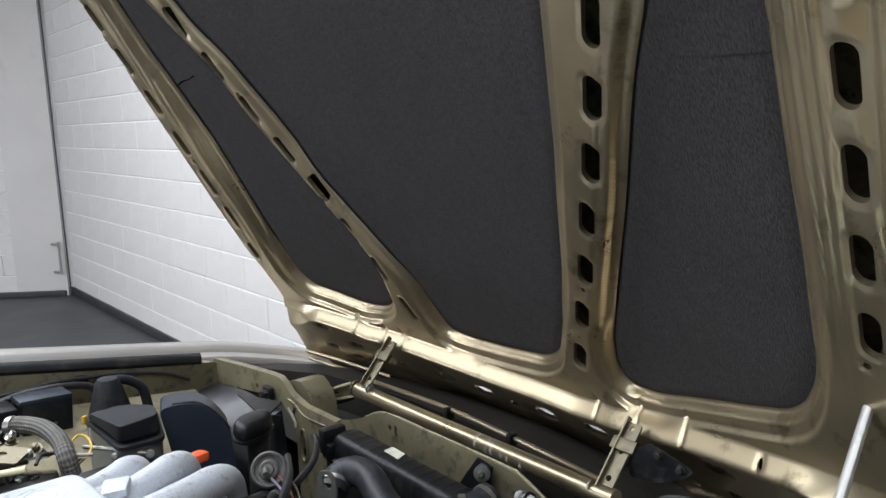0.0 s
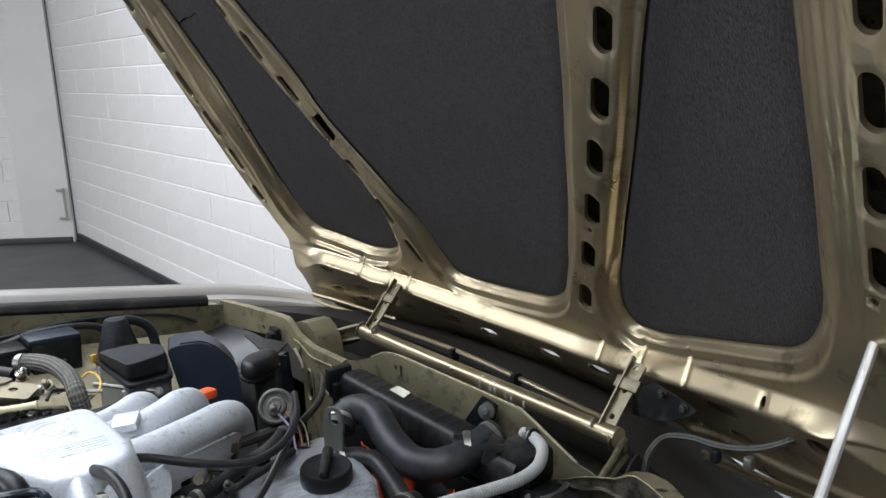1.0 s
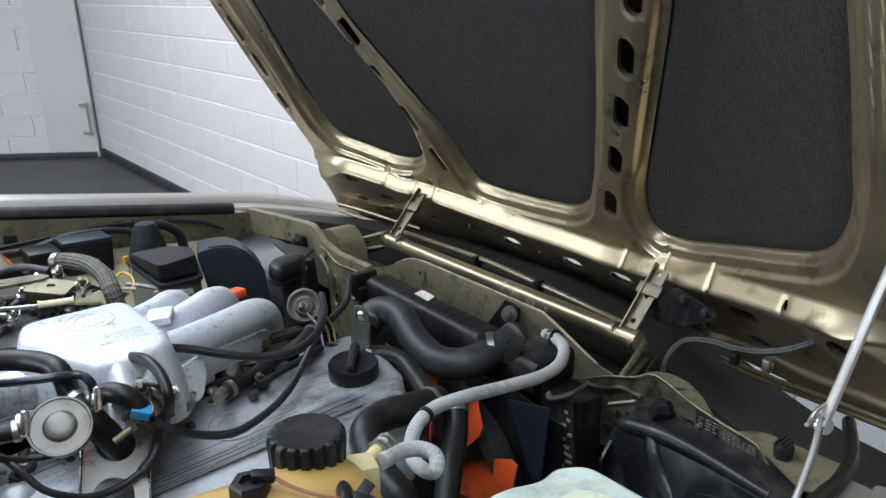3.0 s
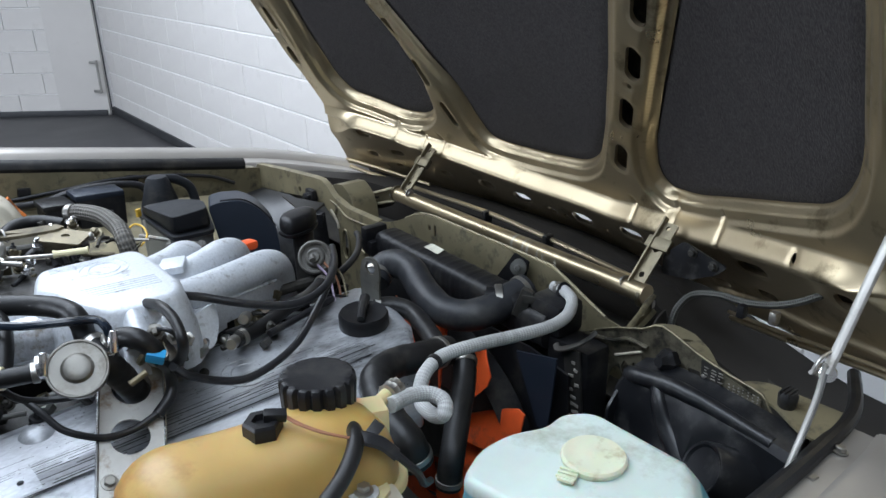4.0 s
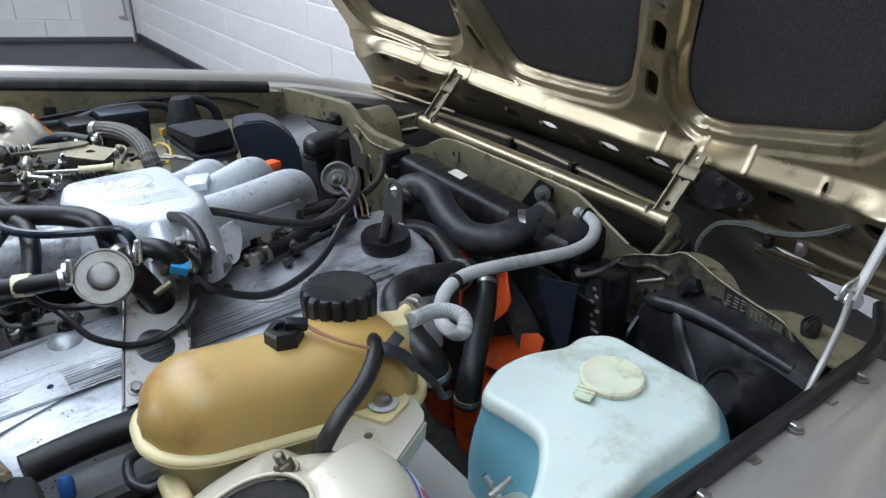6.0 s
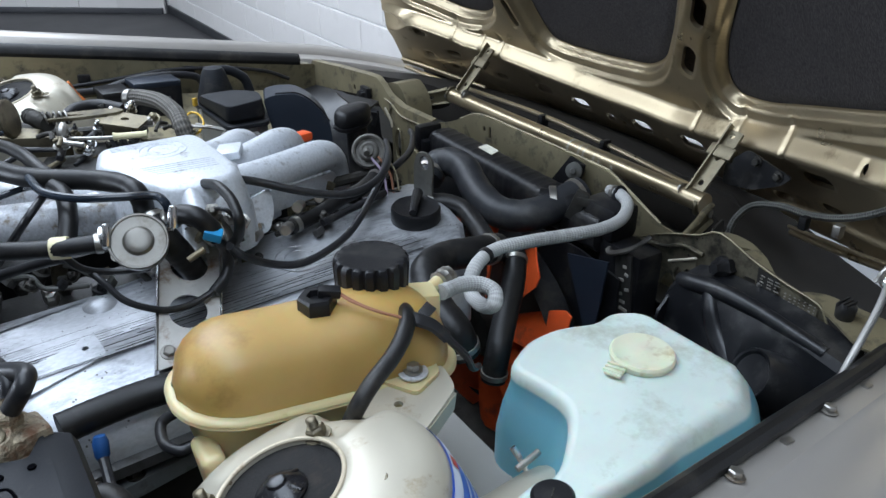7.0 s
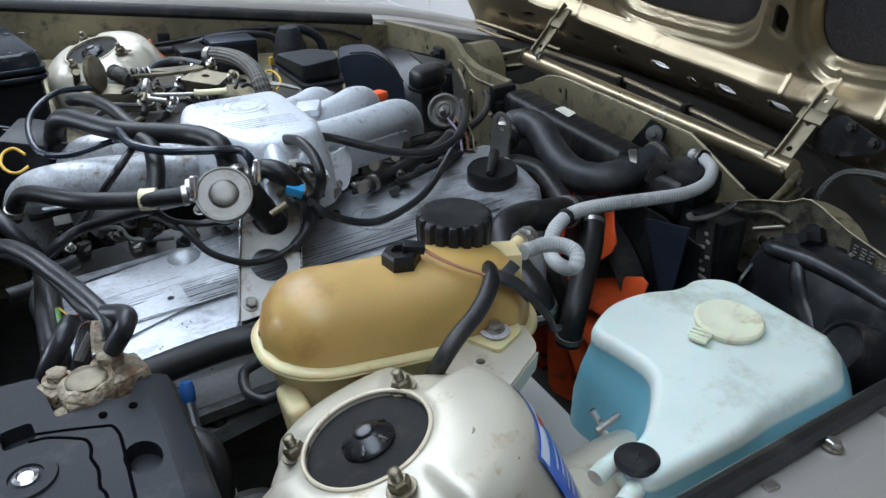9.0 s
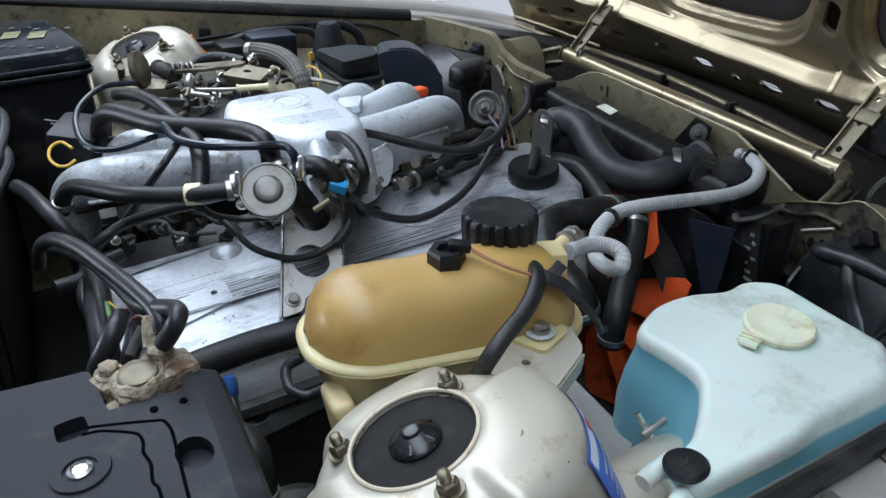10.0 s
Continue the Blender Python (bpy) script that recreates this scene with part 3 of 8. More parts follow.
def bar_v(u):
    """Where the crest of the front cross bar runs."""
    return -0.098 + 0.19 * np.clip(-u / 0.7 - 0.22, 0, None) ** 1.25 + 0.10 * np.clip(u / 0.55 - 0.05, 0, None) ** 1.6


def slot_distance(U, V):
    d = np.full(U.shape, 1e9)
    for u, v, a, b, (dx, dy) in SLOTS:
        k = math.hypot(dx, dy)
        dx, dy = dx / k, dy / k
        p, q = (U - u) * dx + (V - v) * dy, -(U - u) * dy + (V - v) * dx
        d = np.minimum(d, np.hypot(np.maximum(np.abs(p) - (a - b), 0), q) - b)
    return d


def pad_distance(U, V):
    near = np.full(U.shape, 1e9)
    for poly in PADS.values():
        near = np.minimum(near, poly_distance(U, V, [(p.x, p.y) for p in rounded([(*q, 0) for q in poly], 0.03, 4)]))
    return near


def clipped(U, V, F, place):
    """The part of a grid where F > 0, cut cleanly along its border: points and faces."""
    inside = F > 0
    ids = np.full(U.shape, -1)
    ids[inside] = np.arange(inside.sum())
    us, vs = list(U[inside]), list(V[inside])
    n = inside[:-1, :-1].astype(int) + inside[:-1, 1:] + inside[1:, 1:] + inside[1:, :-1]
    quads = np.stack([ids[:-1, :-1], ids[:-1, 1:], ids[1:, 1:], ids[1:, :-1]], -1)
    faces = quads[n == 4].tolist()
    cuts = {}
    for j, i in zip(*np.nonzero((n > 0) & (n < 4))):
        ring = ((j, i), (j, i + 1), (j + 1, i + 1), (j + 1, i))
        face = []
        for a, b in zip(ring, ring[1:] + ring[:1]):
            if inside[a]:
                face.append(int(ids[a]))
            if inside[a] != inside[b]:
                key = (min(a, b), max(a, b))
                if key not in cuts:
                    k = F[a] / (F[a] - F[b])
                    cuts[key] = len(us)
                    us.append(U[a] + (U[b] - U[a]) * k)
                    vs.append(V[a] + (V[b] - V[a]) * k)
                face.append(cuts[key])
        if len(face) > 2:
            faces.append(face)
    return place(np.array(us), np.array(vs)), faces


def laid(name, points, faces, material):
    me = bpy.data.meshes.new(name)
    me.from_pydata(points.tolist(), [], faces)
    me.polygons.foreach_set("use_smooth", [True] * len(me.polygons))
    me.materials.append(material)
    return me


def on_hood(U, V, H):
    C = np.minimum(0.19 * U * U, 0.12)
    return np.array(H0) + U[..., None] * np.array((0, 1, 0)) + V[..., None] * np.array(HV) + (H + C)[..., None] * np.array(HN)


def rib_lift(U, V):
    """The far rib is shallower, and the pads lie higher beside it."""
    return 0.013 * np.exp(-((U - 0.256 - 0.31 * V) / 0.065) ** 2) * ease(V, 0.03, 0.18)


def hood_relief(U, V, slots):
    """How far the pressed inner frame stands out, with beads, bar, slots and dimples."""
    near = pad_distance(U, V)
    steps = -0.034 + 0.019 * ease(near, 0.0, 0.007) + 0.004 * ease(near, 0.007, 0.019) + 0.010 * ease(near, 0.019, 0.026)
    ribs = -0.031 + 0.005 * ease(near, -0.004, 0.001) + 0.015 * ease(near, 0.008, 0.0145) + 0.004 * ease(near, 0.0165, 0.021) + 0.005 * ease(near, 0.023, 0.034) + 0.0012 * np.exp(-((near - 0.0155) / 0.0022) ** 2)
    ribs = ribs * (1 - rib_lift(U, V) / 0.031)
    k = ease(V - bar_v(U), 0.12, 0.24)
    h = steps * (1 - k) + ribs * k
    # side rails with long beads
    for s in (0.662, 0.674, 0.684):
        h = h + 0.0030 * np.exp(-((U - s) / 0.0034) ** 2) * ease(V, 0.1, 0.25)
    for s in (-0.7385, -0.7505, -0.7625):
        h = h + 0.0036 * np.exp(-((U - s + 0.085 * (V - 0.48)) / 0.0034) ** 2) * ease(V, 0.16, 0.34)
    h = h + 0.008 * ease(-(U + 0.085 * (V - 0.48)), 0.806, 0.813) * ease(V, 0.12, 0.30)
    # front bar: a steep face up to the crest, then the wall that falls back under it
    w = V - bar_v(U)
    wide = 0.015 + 0.06 * ease(U, 0.57, 0.70) + 0.05 * ease(-U, 0.62, 0.78)
    h = h + 0.042 * ease(np.clip((0.004 - w) / wide, 0, 1), -0.35, 1.35) / 1.0
    h = h - (0.012 * ease(-w, 0.019, 0.027) + 0.20 * np.clip(-w - 0.027, 0, 0.14)) * (1 - 0.45 * ease(np.abs(U), 0.40, 0.60))
    for s in (0.47, 0.385, 0.33, -0.215, -0.315, -0.42):
        h = h - 0.0060 * np.exp(-((U - s - 0.02 * w / 0.05) / 0.0034) ** 2) * ease(-w, -0.03, -0.01) * ease(w, -0.026, -0.018)
    h = h + 0.004 * (np.exp(-((U - 0.425) / 0.03) ** 2) + np.exp(-((U + 0.265) / 0.035) ** 2)) * ease(-w, -0.03, 0.0)
    # a second step low on the near wall
    h = h + 0.010 * ease(np.interp(U, [-0.72, -0.60, -0.486, -0.351], [-0.09, -0.135, -0.178, -0.235]) - V, 0.0, 0.007) * ease(-U, 0.33, 0.37)
    return h - 0.0020 * ease(0.007 - slots, 0.0, 0.006)


def hood_low(U):
    """The lip follows the rounded nose of the hood."""
    low = -0.185 - 0.075 * ease(0.46 - np.abs(U), 0.0, 0.06) + 0.07 * np.clip(np.abs(U) / 0.7, 0, 1.2) ** 3 + 0.07 * np.clip((-U - 0.45) / 0.25, 0, 2)
    low = np.where(U > 0.42, np.interp(U, [0.42, 0.547, 0.711], [-0.236, -0.20, -0.152]), low)
    low = np.where(U < -0.40, np.interp(U, [-0.90, -0.80, -0.705, -0.593, -0.466, -0.40], [-0.03, -0.082, -0.125, -0.180, -0.234, -0.258]), low)
    return low


def hood_panel():
    us = np.arange(-0.90, 0.7501, 0.0034)
    vs = np.concatenate([np.arange(-0.44, 0.02, 0.0022), np.arange(0.02, 1.1601, 0.0040)])
    U, V = np.meshgrid(us, vs)
    V = V + (bar_v(U) + 0.098) * (1 - ease(V, -0.05, 0.40))      # rows run along the bar
    low = hood_low(U)
    side = np.interp(V, [-0.16, -0.13, -0.06, 0.06, 0.134, 0.198, 0.30, 0.60], [0.735, 0.722, 0.702, 0.696, 0.702, 0.714, 0.720, 0.722])
    F = np.minimum(np.minimum(slot_distance(U, V), pad_distance(U, V) + 0.0035), np.minimum(V - low, side - U))
    points, faces = clipped(U, V, F, lambda u, v: on_hood(u, v, hood_relief(u, v, slot_distance(u, v))))
    return laid("inner_frame", points, faces, GOLD)


def slot_wall(slot):
    """The turned-in edge of one slot."""
    u, v, a, b, (dx, dy) = slot
    k = math.hypot(dx, dy)
    dx, dy = dx / k, dy / k
    ring = []
    for i in range(20):
        t = math.tau * (i + 0.5) / 20
        p, q = math.copysign(max(0.0, a - b), math.cos(t)) + b * math.cos(t), b * math.sin(t)
        ring.append((u + p * dx - q * dy, v + p * dy + q * dx))
    U, V = np.array([p[0] for p in ring]), np.array([p[1] for p in ring])
    H = hood_relief(U, V, np.zeros(20))
    return loft([[Vector(p) for p in on_hood(U, V, H - d)] for d in (0.0, 0.003, 0.008)], False)


hood = thing("car_hood", hp(0, -0.15), "raised gold car hood, underside with black insulation pads", "car hood")
inner = new("inner_frame", hood_panel())
inner.parent, inner.matrix_parent_inverse = hood, Matrix.Translation(-hood.location)
tagged(inner, "pressed gold-painted steel inner frame with slots")
for slot in SLOTS:
    part("slot_edge", slot_wall(slot), GOLD, inner)


def hood_skin(h):
    """The outer skin behind the frame."""
    bm = bmesh.new()
    n, k = 40, 24
    grid = [[bm.verts.new(hp(-0.92 + 1.62 * i / n, -0.23 + 0.14 * max(0.0, abs(-0.92 + 1.62 * i / n) - 0.35) + 1.45 * j / k, h)) for i in range(n + 1)] for j in range(k + 1)]
    for j in range(k):
        for i in range(n):
            bm.faces.new((grid[j][i], grid[j][i + 1], grid[j + 1][i + 1], grid[j + 1][i]))
    return bm


edge = [(v, float(np.interp(v, [-0.16, -0.13, -0.06, 0.06, 0.134, 0.198, 0.30, 0.60], [0.735, 0.722, 0.702, 0.696, 0.702, 0.714, 0.720, 0.722]))) for v in np.arange(-0.15, 1.16, 0.03)]
part("side_fold", loft([[hp(u - 0.0005, v, -0.001), hp(u + 0.003, v, -0.030), hp(u + 0.004, v, -0.090), hp(u + 0.001, v, -0.090), hp(u - 0.001, v, -0.030)] for v, u in edge], False), GOLD, hood, "folded side of the hood")
for a, b in ((-0.86, -0.25), (0.32, 0.70)):      # no fold between the hinges, so the pale wall behind makes the holes look lit
    nose = np.linspace(a, b, 40)
    lip_v = hood_low(nose)
    lip_h = hood_relief(nose, lip_v, np.full(40, 1.0))
    part("front_fold", loft([[hp(u, v, h - 0.001), hp(u, v - 0.003, h - 0.030), hp(u, v + 0.004, -0.085), hp(u, v + 0.008, -0.085), hp(u, v + 0.003, h - 0.030)] for u, v, h in zip(nose.tolist(), lip_v.tolist(), lip_h.tolist())], False), GOLD, hood, "folded front of the hood")
# dark paint on the liner stands in for shade behind the slots
part("skin_liner", hood_skin(-0.062), GRIMYSHADE, hood, "grimy inside of the skin, darkened for the shade in the hollow")
part("outer_skin", hood_skin(-0.085), BODY, hood, "silver outer skin")


def pad_mesh(poly):
    """A soft fabric pad over its hollow, slightly bulged and wavy, cut along its outline."""
    loop = [(p.x, p.y) for p in rounded([(*q, 0) for q in poly], 0.03, 4)]
    us = [p[0] for p in loop]
    vs = [p[1] for p in loop]
    step = 0.008
    U, V = np.meshgrid(np.arange(min(us) - 2 * step, max(us) + 2 * step, step), np.arange(min(vs) - 2 * step, max(vs) + 2 * step, step))

    def place(u, v):
        d = poly_distance(u, v, loop)
        wave = np.array([0.0025 * noise.noise((a * 8, b * 8, 0.3)) + 0.0010 * noise.noise((a * 36, b * 36, 1.3)) for a, b in zip(u, v)])
        return on_hood(u, v, -0.033 + rib_lift(u, v) + 0.006 * np.clip(-d / 0.02, 0, 1) ** 0.6 + wave * np.clip(-d / 0.012, 0, 1))
    points, faces = clipped(U, V, 0.004 - poly_distance(U, V, loop), place)
    return laid("insulation_pad", points, faces, PAD)


for key, text in (("far", "charcoal fabric insulation pad with a split seam"), ("mid", "large charcoal fabric insulation pad"), ("near", "charcoal fabric insulation pad with a cross seam")):
    pad = new("insulation_pad", pad_mesh(PADS[key]))
    pad.parent, pad.matrix_parent_inverse = hood, Matrix.Translation(-hood.location)
    tagged(pad, text)
    if key == "far":
        part("split_seam", tube([hp(0.505, 0.642, -0.0262), hp(0.530, 0.636, -0.0258), hp(0.551, 0.633, -0.0262), hp(0.568, 0.634, -0.0258), hp(0.585, 0.630, -0.0262), hp(0.612, 0.630, -0.0258), hp(0.640, 0.624, -0.0262)], 0.0015, 6, 4, lambda q: 0.5 + 0.6 * abs(math.sin(q * 9))), CREASESHADE, pad, "torn seam")
    if key == "near":
        part("seam", tube([hp(-0.535, 0.577, -0.0266), hp(-0.58, 0.577, -0.0264), hp(-0.629, 0.578, -0.0264), hp(-0.67, 0.581, -0.0264), hp(-0.711, 0.585, -0.0266)], 0.0005, 6), BLACK, pad, "stitched cross seam")
# folded lip along the nose
part("lip", tube([hp(-0.40, -0.255, 0.026), hp(-0.466, -0.231, 0.030), hp(-0.537, -0.203, 0.033), hp(-0.593, -0.177, 0.035), hp(-0.705, -0.122, 0.038), hp(-0.80, -0.079, 0.038)], 0.0055, 8, 5), GOLD, hood, "folded gold lip along the nose")
part("lip", tube([hp(-0.40, -0.238, 0.028), hp(-0.466, -0.214, 0.032), hp(-0.537, -0.186, 0.035), hp(-0.593, -0.160, 0.037), hp(-0.705, -0.105, 0.040), hp(-0.80, -0.062, 0.040)], 0.0035, 8, 5), GOLD, hood, "second fold of the lip")
part("lip", tube([hp(0.700, -0.122, 0.030), hp(0.64, -0.136, 0.031), hp(0.578, -0.152, 0.031), hp(0.44, -0.189, 0.027)], 0.0042, 8, 5), GOLD, hood, "folded gold lip along the nose")
part("lip", tube([hp(0.708, -0.150, 0.028), hp(0.637, -0.175, 0.028), hp(0.547, -0.20, 0.027), hp(0.42, -0.236, 0.024)], 0.0055, 8, 5), GOLD, hood, "second fold of the lip")
part("hinge_mount", sheet(rounded([Vector((y, z, 0)) for y, z in ((-0.345, 0.965), (-0.345, 0.930), (-0.40, 0.938), (-0.445, 0.960), (-0.462, 0.978), (-0.381, 0.998))], 0.008), 0.003, plane_of((-0.022, 0, 0), (0, 1, 0), (0, 0, 1))), LAMPBLACK, hood, "dark stamped hinge mount")
for y, z in ((-0.440, 0.974), (-0.401, 0.985)):
    part("bolt", bolt((-1, 0, 0), (-0.023, y, z), 0.0062, 0.006), DARKSTEEL, hood)
for y, z in ((-0.515, 0.937), (-0.565, 0.945)):
    part("cable_clip", block(0.014, 0.012, 0.020, pose(-0.055, y, z), 0.003), BLACK if y > -0.54 else STEEL, hood, "small cable clip")

# hinge bar and hinges between body and hood
bar = thing("hinge_bar", (-0.07, 0, 0.90), "gold-painted tubular hood torsion bar across the nose", "bar")
part("tube", tube([(-0.070, 0.378, 0.903), (-0.070, 0.1, 0.905), (-0.070, -0.18, 0.908), (-0.070, -0.356, 0.910)], 0.0165, 20, 6), GOLD, bar)
for y in (0.372, -0.35):
    part("collar", lathe([(0.017, -0.004), (0.019, -0.003), (0.019, 0.003), (0.017, 0.004)], frame_to((0, 1, 0), (-0.070, y, 0.905))), BRASS, bar)
for y in (-0.045, -0.075, -0.088, -0.115, -0.130, -0.162):
    part("wear_mark", lathe([(0.0166, -0.003), (0.0169, -0.002), (0.0169, 0.002), (0.0166, 0.003)], frame_to((0, 1, 0), (-0.070, y, 0.9065)), 20), CHAMP, bar, "pale worn ring")
part("link_rod", tube([(-0.03, 0.36, 0.914), (-0.03, 0.10, 0.923), (-0.03, -0.10, 0.918), (-0.03, -0.30, 0.907)], 0.005, 8), GOLD, bar, "thin gold rod behind the bar")
for y in (0.09, -0.09):
    part("clip", block(0.020, 0.012, 0.026, pose(-0.034, y, 0.915), 0.003), BLACK, bar, "black plastic clip")
for y, s in ((0.334, 1), (-0.334, -1)):
    hg = thing("hood_lift_linkage", (-0.06, y, 0.91), "zinc-plated hood hinge arm with punched holes", "hinge", "hood hinges")
    ax = (Vector((0.002, y, 0.992)) - Vector((-0.068, y, 0.915)))
    m = plane_of((-0.070, y, 0.918), ax, (0, 1, 0))
    part("arm", sheet(rounded([(0, -0.013, 0), (0.118, -0.015, 0), (0.118, 0.015, 0), (0, 0.013, 0)], 0.006), 0.004, m, [oval(0.02, 0, 0.005, 0.005, n=10), oval(0.068, 0, 0.006, 0.005, n=10), oval(0.108, 0, 0.004, 0.004, n=10)]), BRASS, hg)
    part("flange", sheet([(0, 0), (0.125, 0), (0.125, 0.012), (0, 0.012)], 0.003, m @ pose(0, 0.013, 0, 90, 0, 0)), BRASS, hg)
    part("clamp", block(0.022, 0.046, 0.012, m @ pose(0.078, 0, 0.004), 0.003), BRASS, hg)
    a, b = Vector((-0.078, y + s * 0.040, 0.905)), Vector((-0.165, y + s * (0.120 if s > 0 else 0.062), 0.878 if s > 0 else 0.886))
    lm = plane_of(a, b - a, (0, 0, 1))
    ln = (b - a).length
    arm_out = rounded([(-0.006, -0.014, 0), (0.02, -0.017, 0), (ln * 0.6, -0.012, 0), (ln, -0.010, 0), (ln + 0.008, 0.0, 0), (ln, 0.009, 0), (ln * 0.5, 0.010, 0), (0.02, 0.016, 0), (-0.006, 0.013, 0)], 0.006)
    lower = part("lower_link", sheet(arm_out, 0.003, lm, [oval(ln * 0.93, 0.0, 0.0035, 0.0035, n=10), oval(ln * 0.35, 0.0, 0.007, 0.004, n=10)]), GOLDSHADE, hg, "pressed lower hinge arm")
    part("flange", tube([lm @ Vector((q, 0.016 - 0.006 * q / ln, -0.004)) for q in (0.0, ln * 0.3, ln * 0.6, ln)], 0.004, 6, 3, flat=0.4), GOLDSHADE, lower)
    part("flange", tube([lm @ Vector((q, -0.015 + 0.006 * q / ln, -0.004)) for q in (0.0, ln * 0.3, ln * 0.6, ln)], 0.004, 6, 3, flat=0.4), GOLDSHADE, lower)
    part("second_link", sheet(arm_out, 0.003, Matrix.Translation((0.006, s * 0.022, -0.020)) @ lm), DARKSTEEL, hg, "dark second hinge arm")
    for q in (ln * 0.93, 0.004):
        part("rivet", bolt(lm.to_3x3() @ Vector((0, 0, -1 if (lm.to_3x3() @ Vector((0, 0, 1))).x > 0 else 1)), lm @ Vector((q, 0.0, -0.004)), 0.005, 0.004), STEEL, lower)
    part("pivot", bolt((0, -s, 0), (-0.075, y - s * 0.02, 0.92), 0.008), STEEL, hg)

# prop strut that holds the hood up
prop = thing("hood_strut", (-0.34, -0.755, 0.94), "silver two-piece folding hood stay on the near wing", "hood stay")
low_arm = [(-0.345, -0.752, 0.905), (-0.323, -0.749, 0.941), (-0.300, -0.746, 0.968), (-0.283, -0.745, 0.998), (-0.274, -0.744, 1.034)]
# the channel's inner shade is put into its grey colour
arm = part("lower_arm", tube(low_arm, 0.0080, 12, 5, flat=0.4), STAYSHADE, prop, "pressed channel with its inner shade painted grey")
part("arm_edge", tube([Vector(q) + Vector((-0.0062, -0.002, 0.0030)) for q in low_arm], 0.0026, 8, 5), STAY, arm, "pale folded edge")
part("upper_arm", tube([(-0.278, -0.747, 1.025), (-0.255, -0.748, 1.062), (-0.209, -0.748, 1.132), (-0.14, -0.745, 1.215), (-0.04, -0.74, 1.32)], 0.0068, 12, 6, flat=0.8), STAY, prop)
part("pivot", lathe([(0.004, -0.010), (0.009, -0.009), (0.010, 0.003), (0.008, 0.006)], frame_to((-0.5, -0.6, 0.2), (-0.272, -0.745, 1.022)), 16), CHROME, prop)
part("hook", tube([(-0.270, -0.744, 1.046), (-0.283, -0.742, 1.043), (-0.291, -0.741, 1.036), (-0.295, -0.741, 1.030), (-0.299, -0.741, 1.032)], 0.0022, 8, 4), STEEL, prop)

# ---- the car body round the engine ----


def zf(x):
    """Height of the wing's upper edge, which falls towards the nose."""
    return 0.987 - 0.17 * (x + 0.589) - 0.10 * max(0.0, x + 0.20) ** 1.3


def yn(x):
    """The near wing's bolt line, which flares out rearwards."""
    return -0.797 + 0.145 * (x + 0.46) + max(0.0, x + 0.25) ** 2 * 0.9


def wing_skin(s, inner_y, outer):
    """Wing top and side as a skin; s is the side of the car. outer: (step out, height change) pairs."""
    sections = []
    for i in range(45):
        x = -1.75 + (1.95 if s > 0 else 1.565) * i / 44
        tuck = max(0.0, x + 0.25) ** 2 * 0.9
        edge = inner_y - tuck if s > 0 else inner_y - 0.797 - yn(x)
        row = [Vector((x, s * (edge + dy), zf(x) + dz)) for dy, dz in outer]
        back = [Vector((p.x, p.y - s * 0.0025, p.z - 0.0025)) for p in reversed(row)]
        sections.append(row + back)
    return loft(sections)


car = thing("car", (-0.5, 0, 0), "silver-gold old saloon car body around an open engine bay", "car")
NEAR = [(-0.024, -0.052), (-0.024, -0.008), (-0.021, -0.001), (0.0, 0.0), (0.012, 0.0), (0.015, 0.003), (0.0165, 0.008), (0.024, 0.010), (0.06, 0.004), (0.12, -0.022), (0.16, -0.06), (0.185, -0.14), (0.19, -0.35), (0.18, -0.60)]
part("wing", wing_skin(-1, 0.802, NEAR), BODY, car, "silver wing with a bolted inner edge")
FAR = [(-0.035, -0.02), (-0.033, -0.010), (-0.03, -0.006), (0.0, 0.0), (0.006, 0.012), (0.018, 0.020), (0.030, 0.0205), (0.032, 0.017), (0.036, 0.017), (0.039, 0.020), (0.06, 0.017), (0.10, 0.0), (0.14, -0.05), (0.16, -0.14), (0.16, -0.60)]
part("wing", wing_skin(1, 0.83, FAR), BODY, car, "silver wing across the bay")


def seal(points, w=0.009, hgt=0.009):
    return tube(points, w, 10, 5, flat=hgt / w)


seal_n = part("seal", seal([(x, yn(x) + 0.0135, zf(x) + 0.004) for x in (-1.7, -1.4, -1.1, -0.8, -0.5, -0.3, -0.15, 0.0)]), RUBBER, car, "black rubber seal along the wing")
part("seal", seal([(x, yn(x) + 0.026, zf(x) - 0.012) for x in (-1.7, -1.4, -1.1, -0.8, -0.5, -0.3, -0.18)], 0.006, 0.014), BLACK, car, "black inner edge of the seal")
part("seal", seal([(x, 0.785 - max(0.0, x + 0.25) ** 2, zf(x) - 0.006) for x in (-1.7, -1.3, -0.9, -0.6, -0.4, -0.27)], 0.016, 0.013), RUBBER, car, "black rubber seal along the wing")
for x in (-0.92, -0.757, -0.589, -0.424, -0.26):
    part("wing_bolt", bolt((0.17, 0, 1), (x, yn(x), zf(x) + 0.001), 0.0062, 0.005), STEEL, car)
for x in (-0.83, -0.67, -0.505, -0.34):
    part("weld_slot", block(0.012, 0.007, 0.003, pose(x, yn(x) - 0.001, zf(x) + 0.0015, 0, 9.6, 0), 0.001), STEEL, car, "bare metal spot on the wing edge")

# inner wings and the floor of the bay
for s, y in ((1, 0.778),):
    part("inner_wing", sheet([(-1.5, 0.30), (-0.19, 0.30), (-0.19, 0.905), (-0.6, 0.974), (-1.5, 1.125)], 0.004, pose(0, y, 0, 90, 0, 0)), GOLDSHADE, car, "dusty gold-painted inner wing")
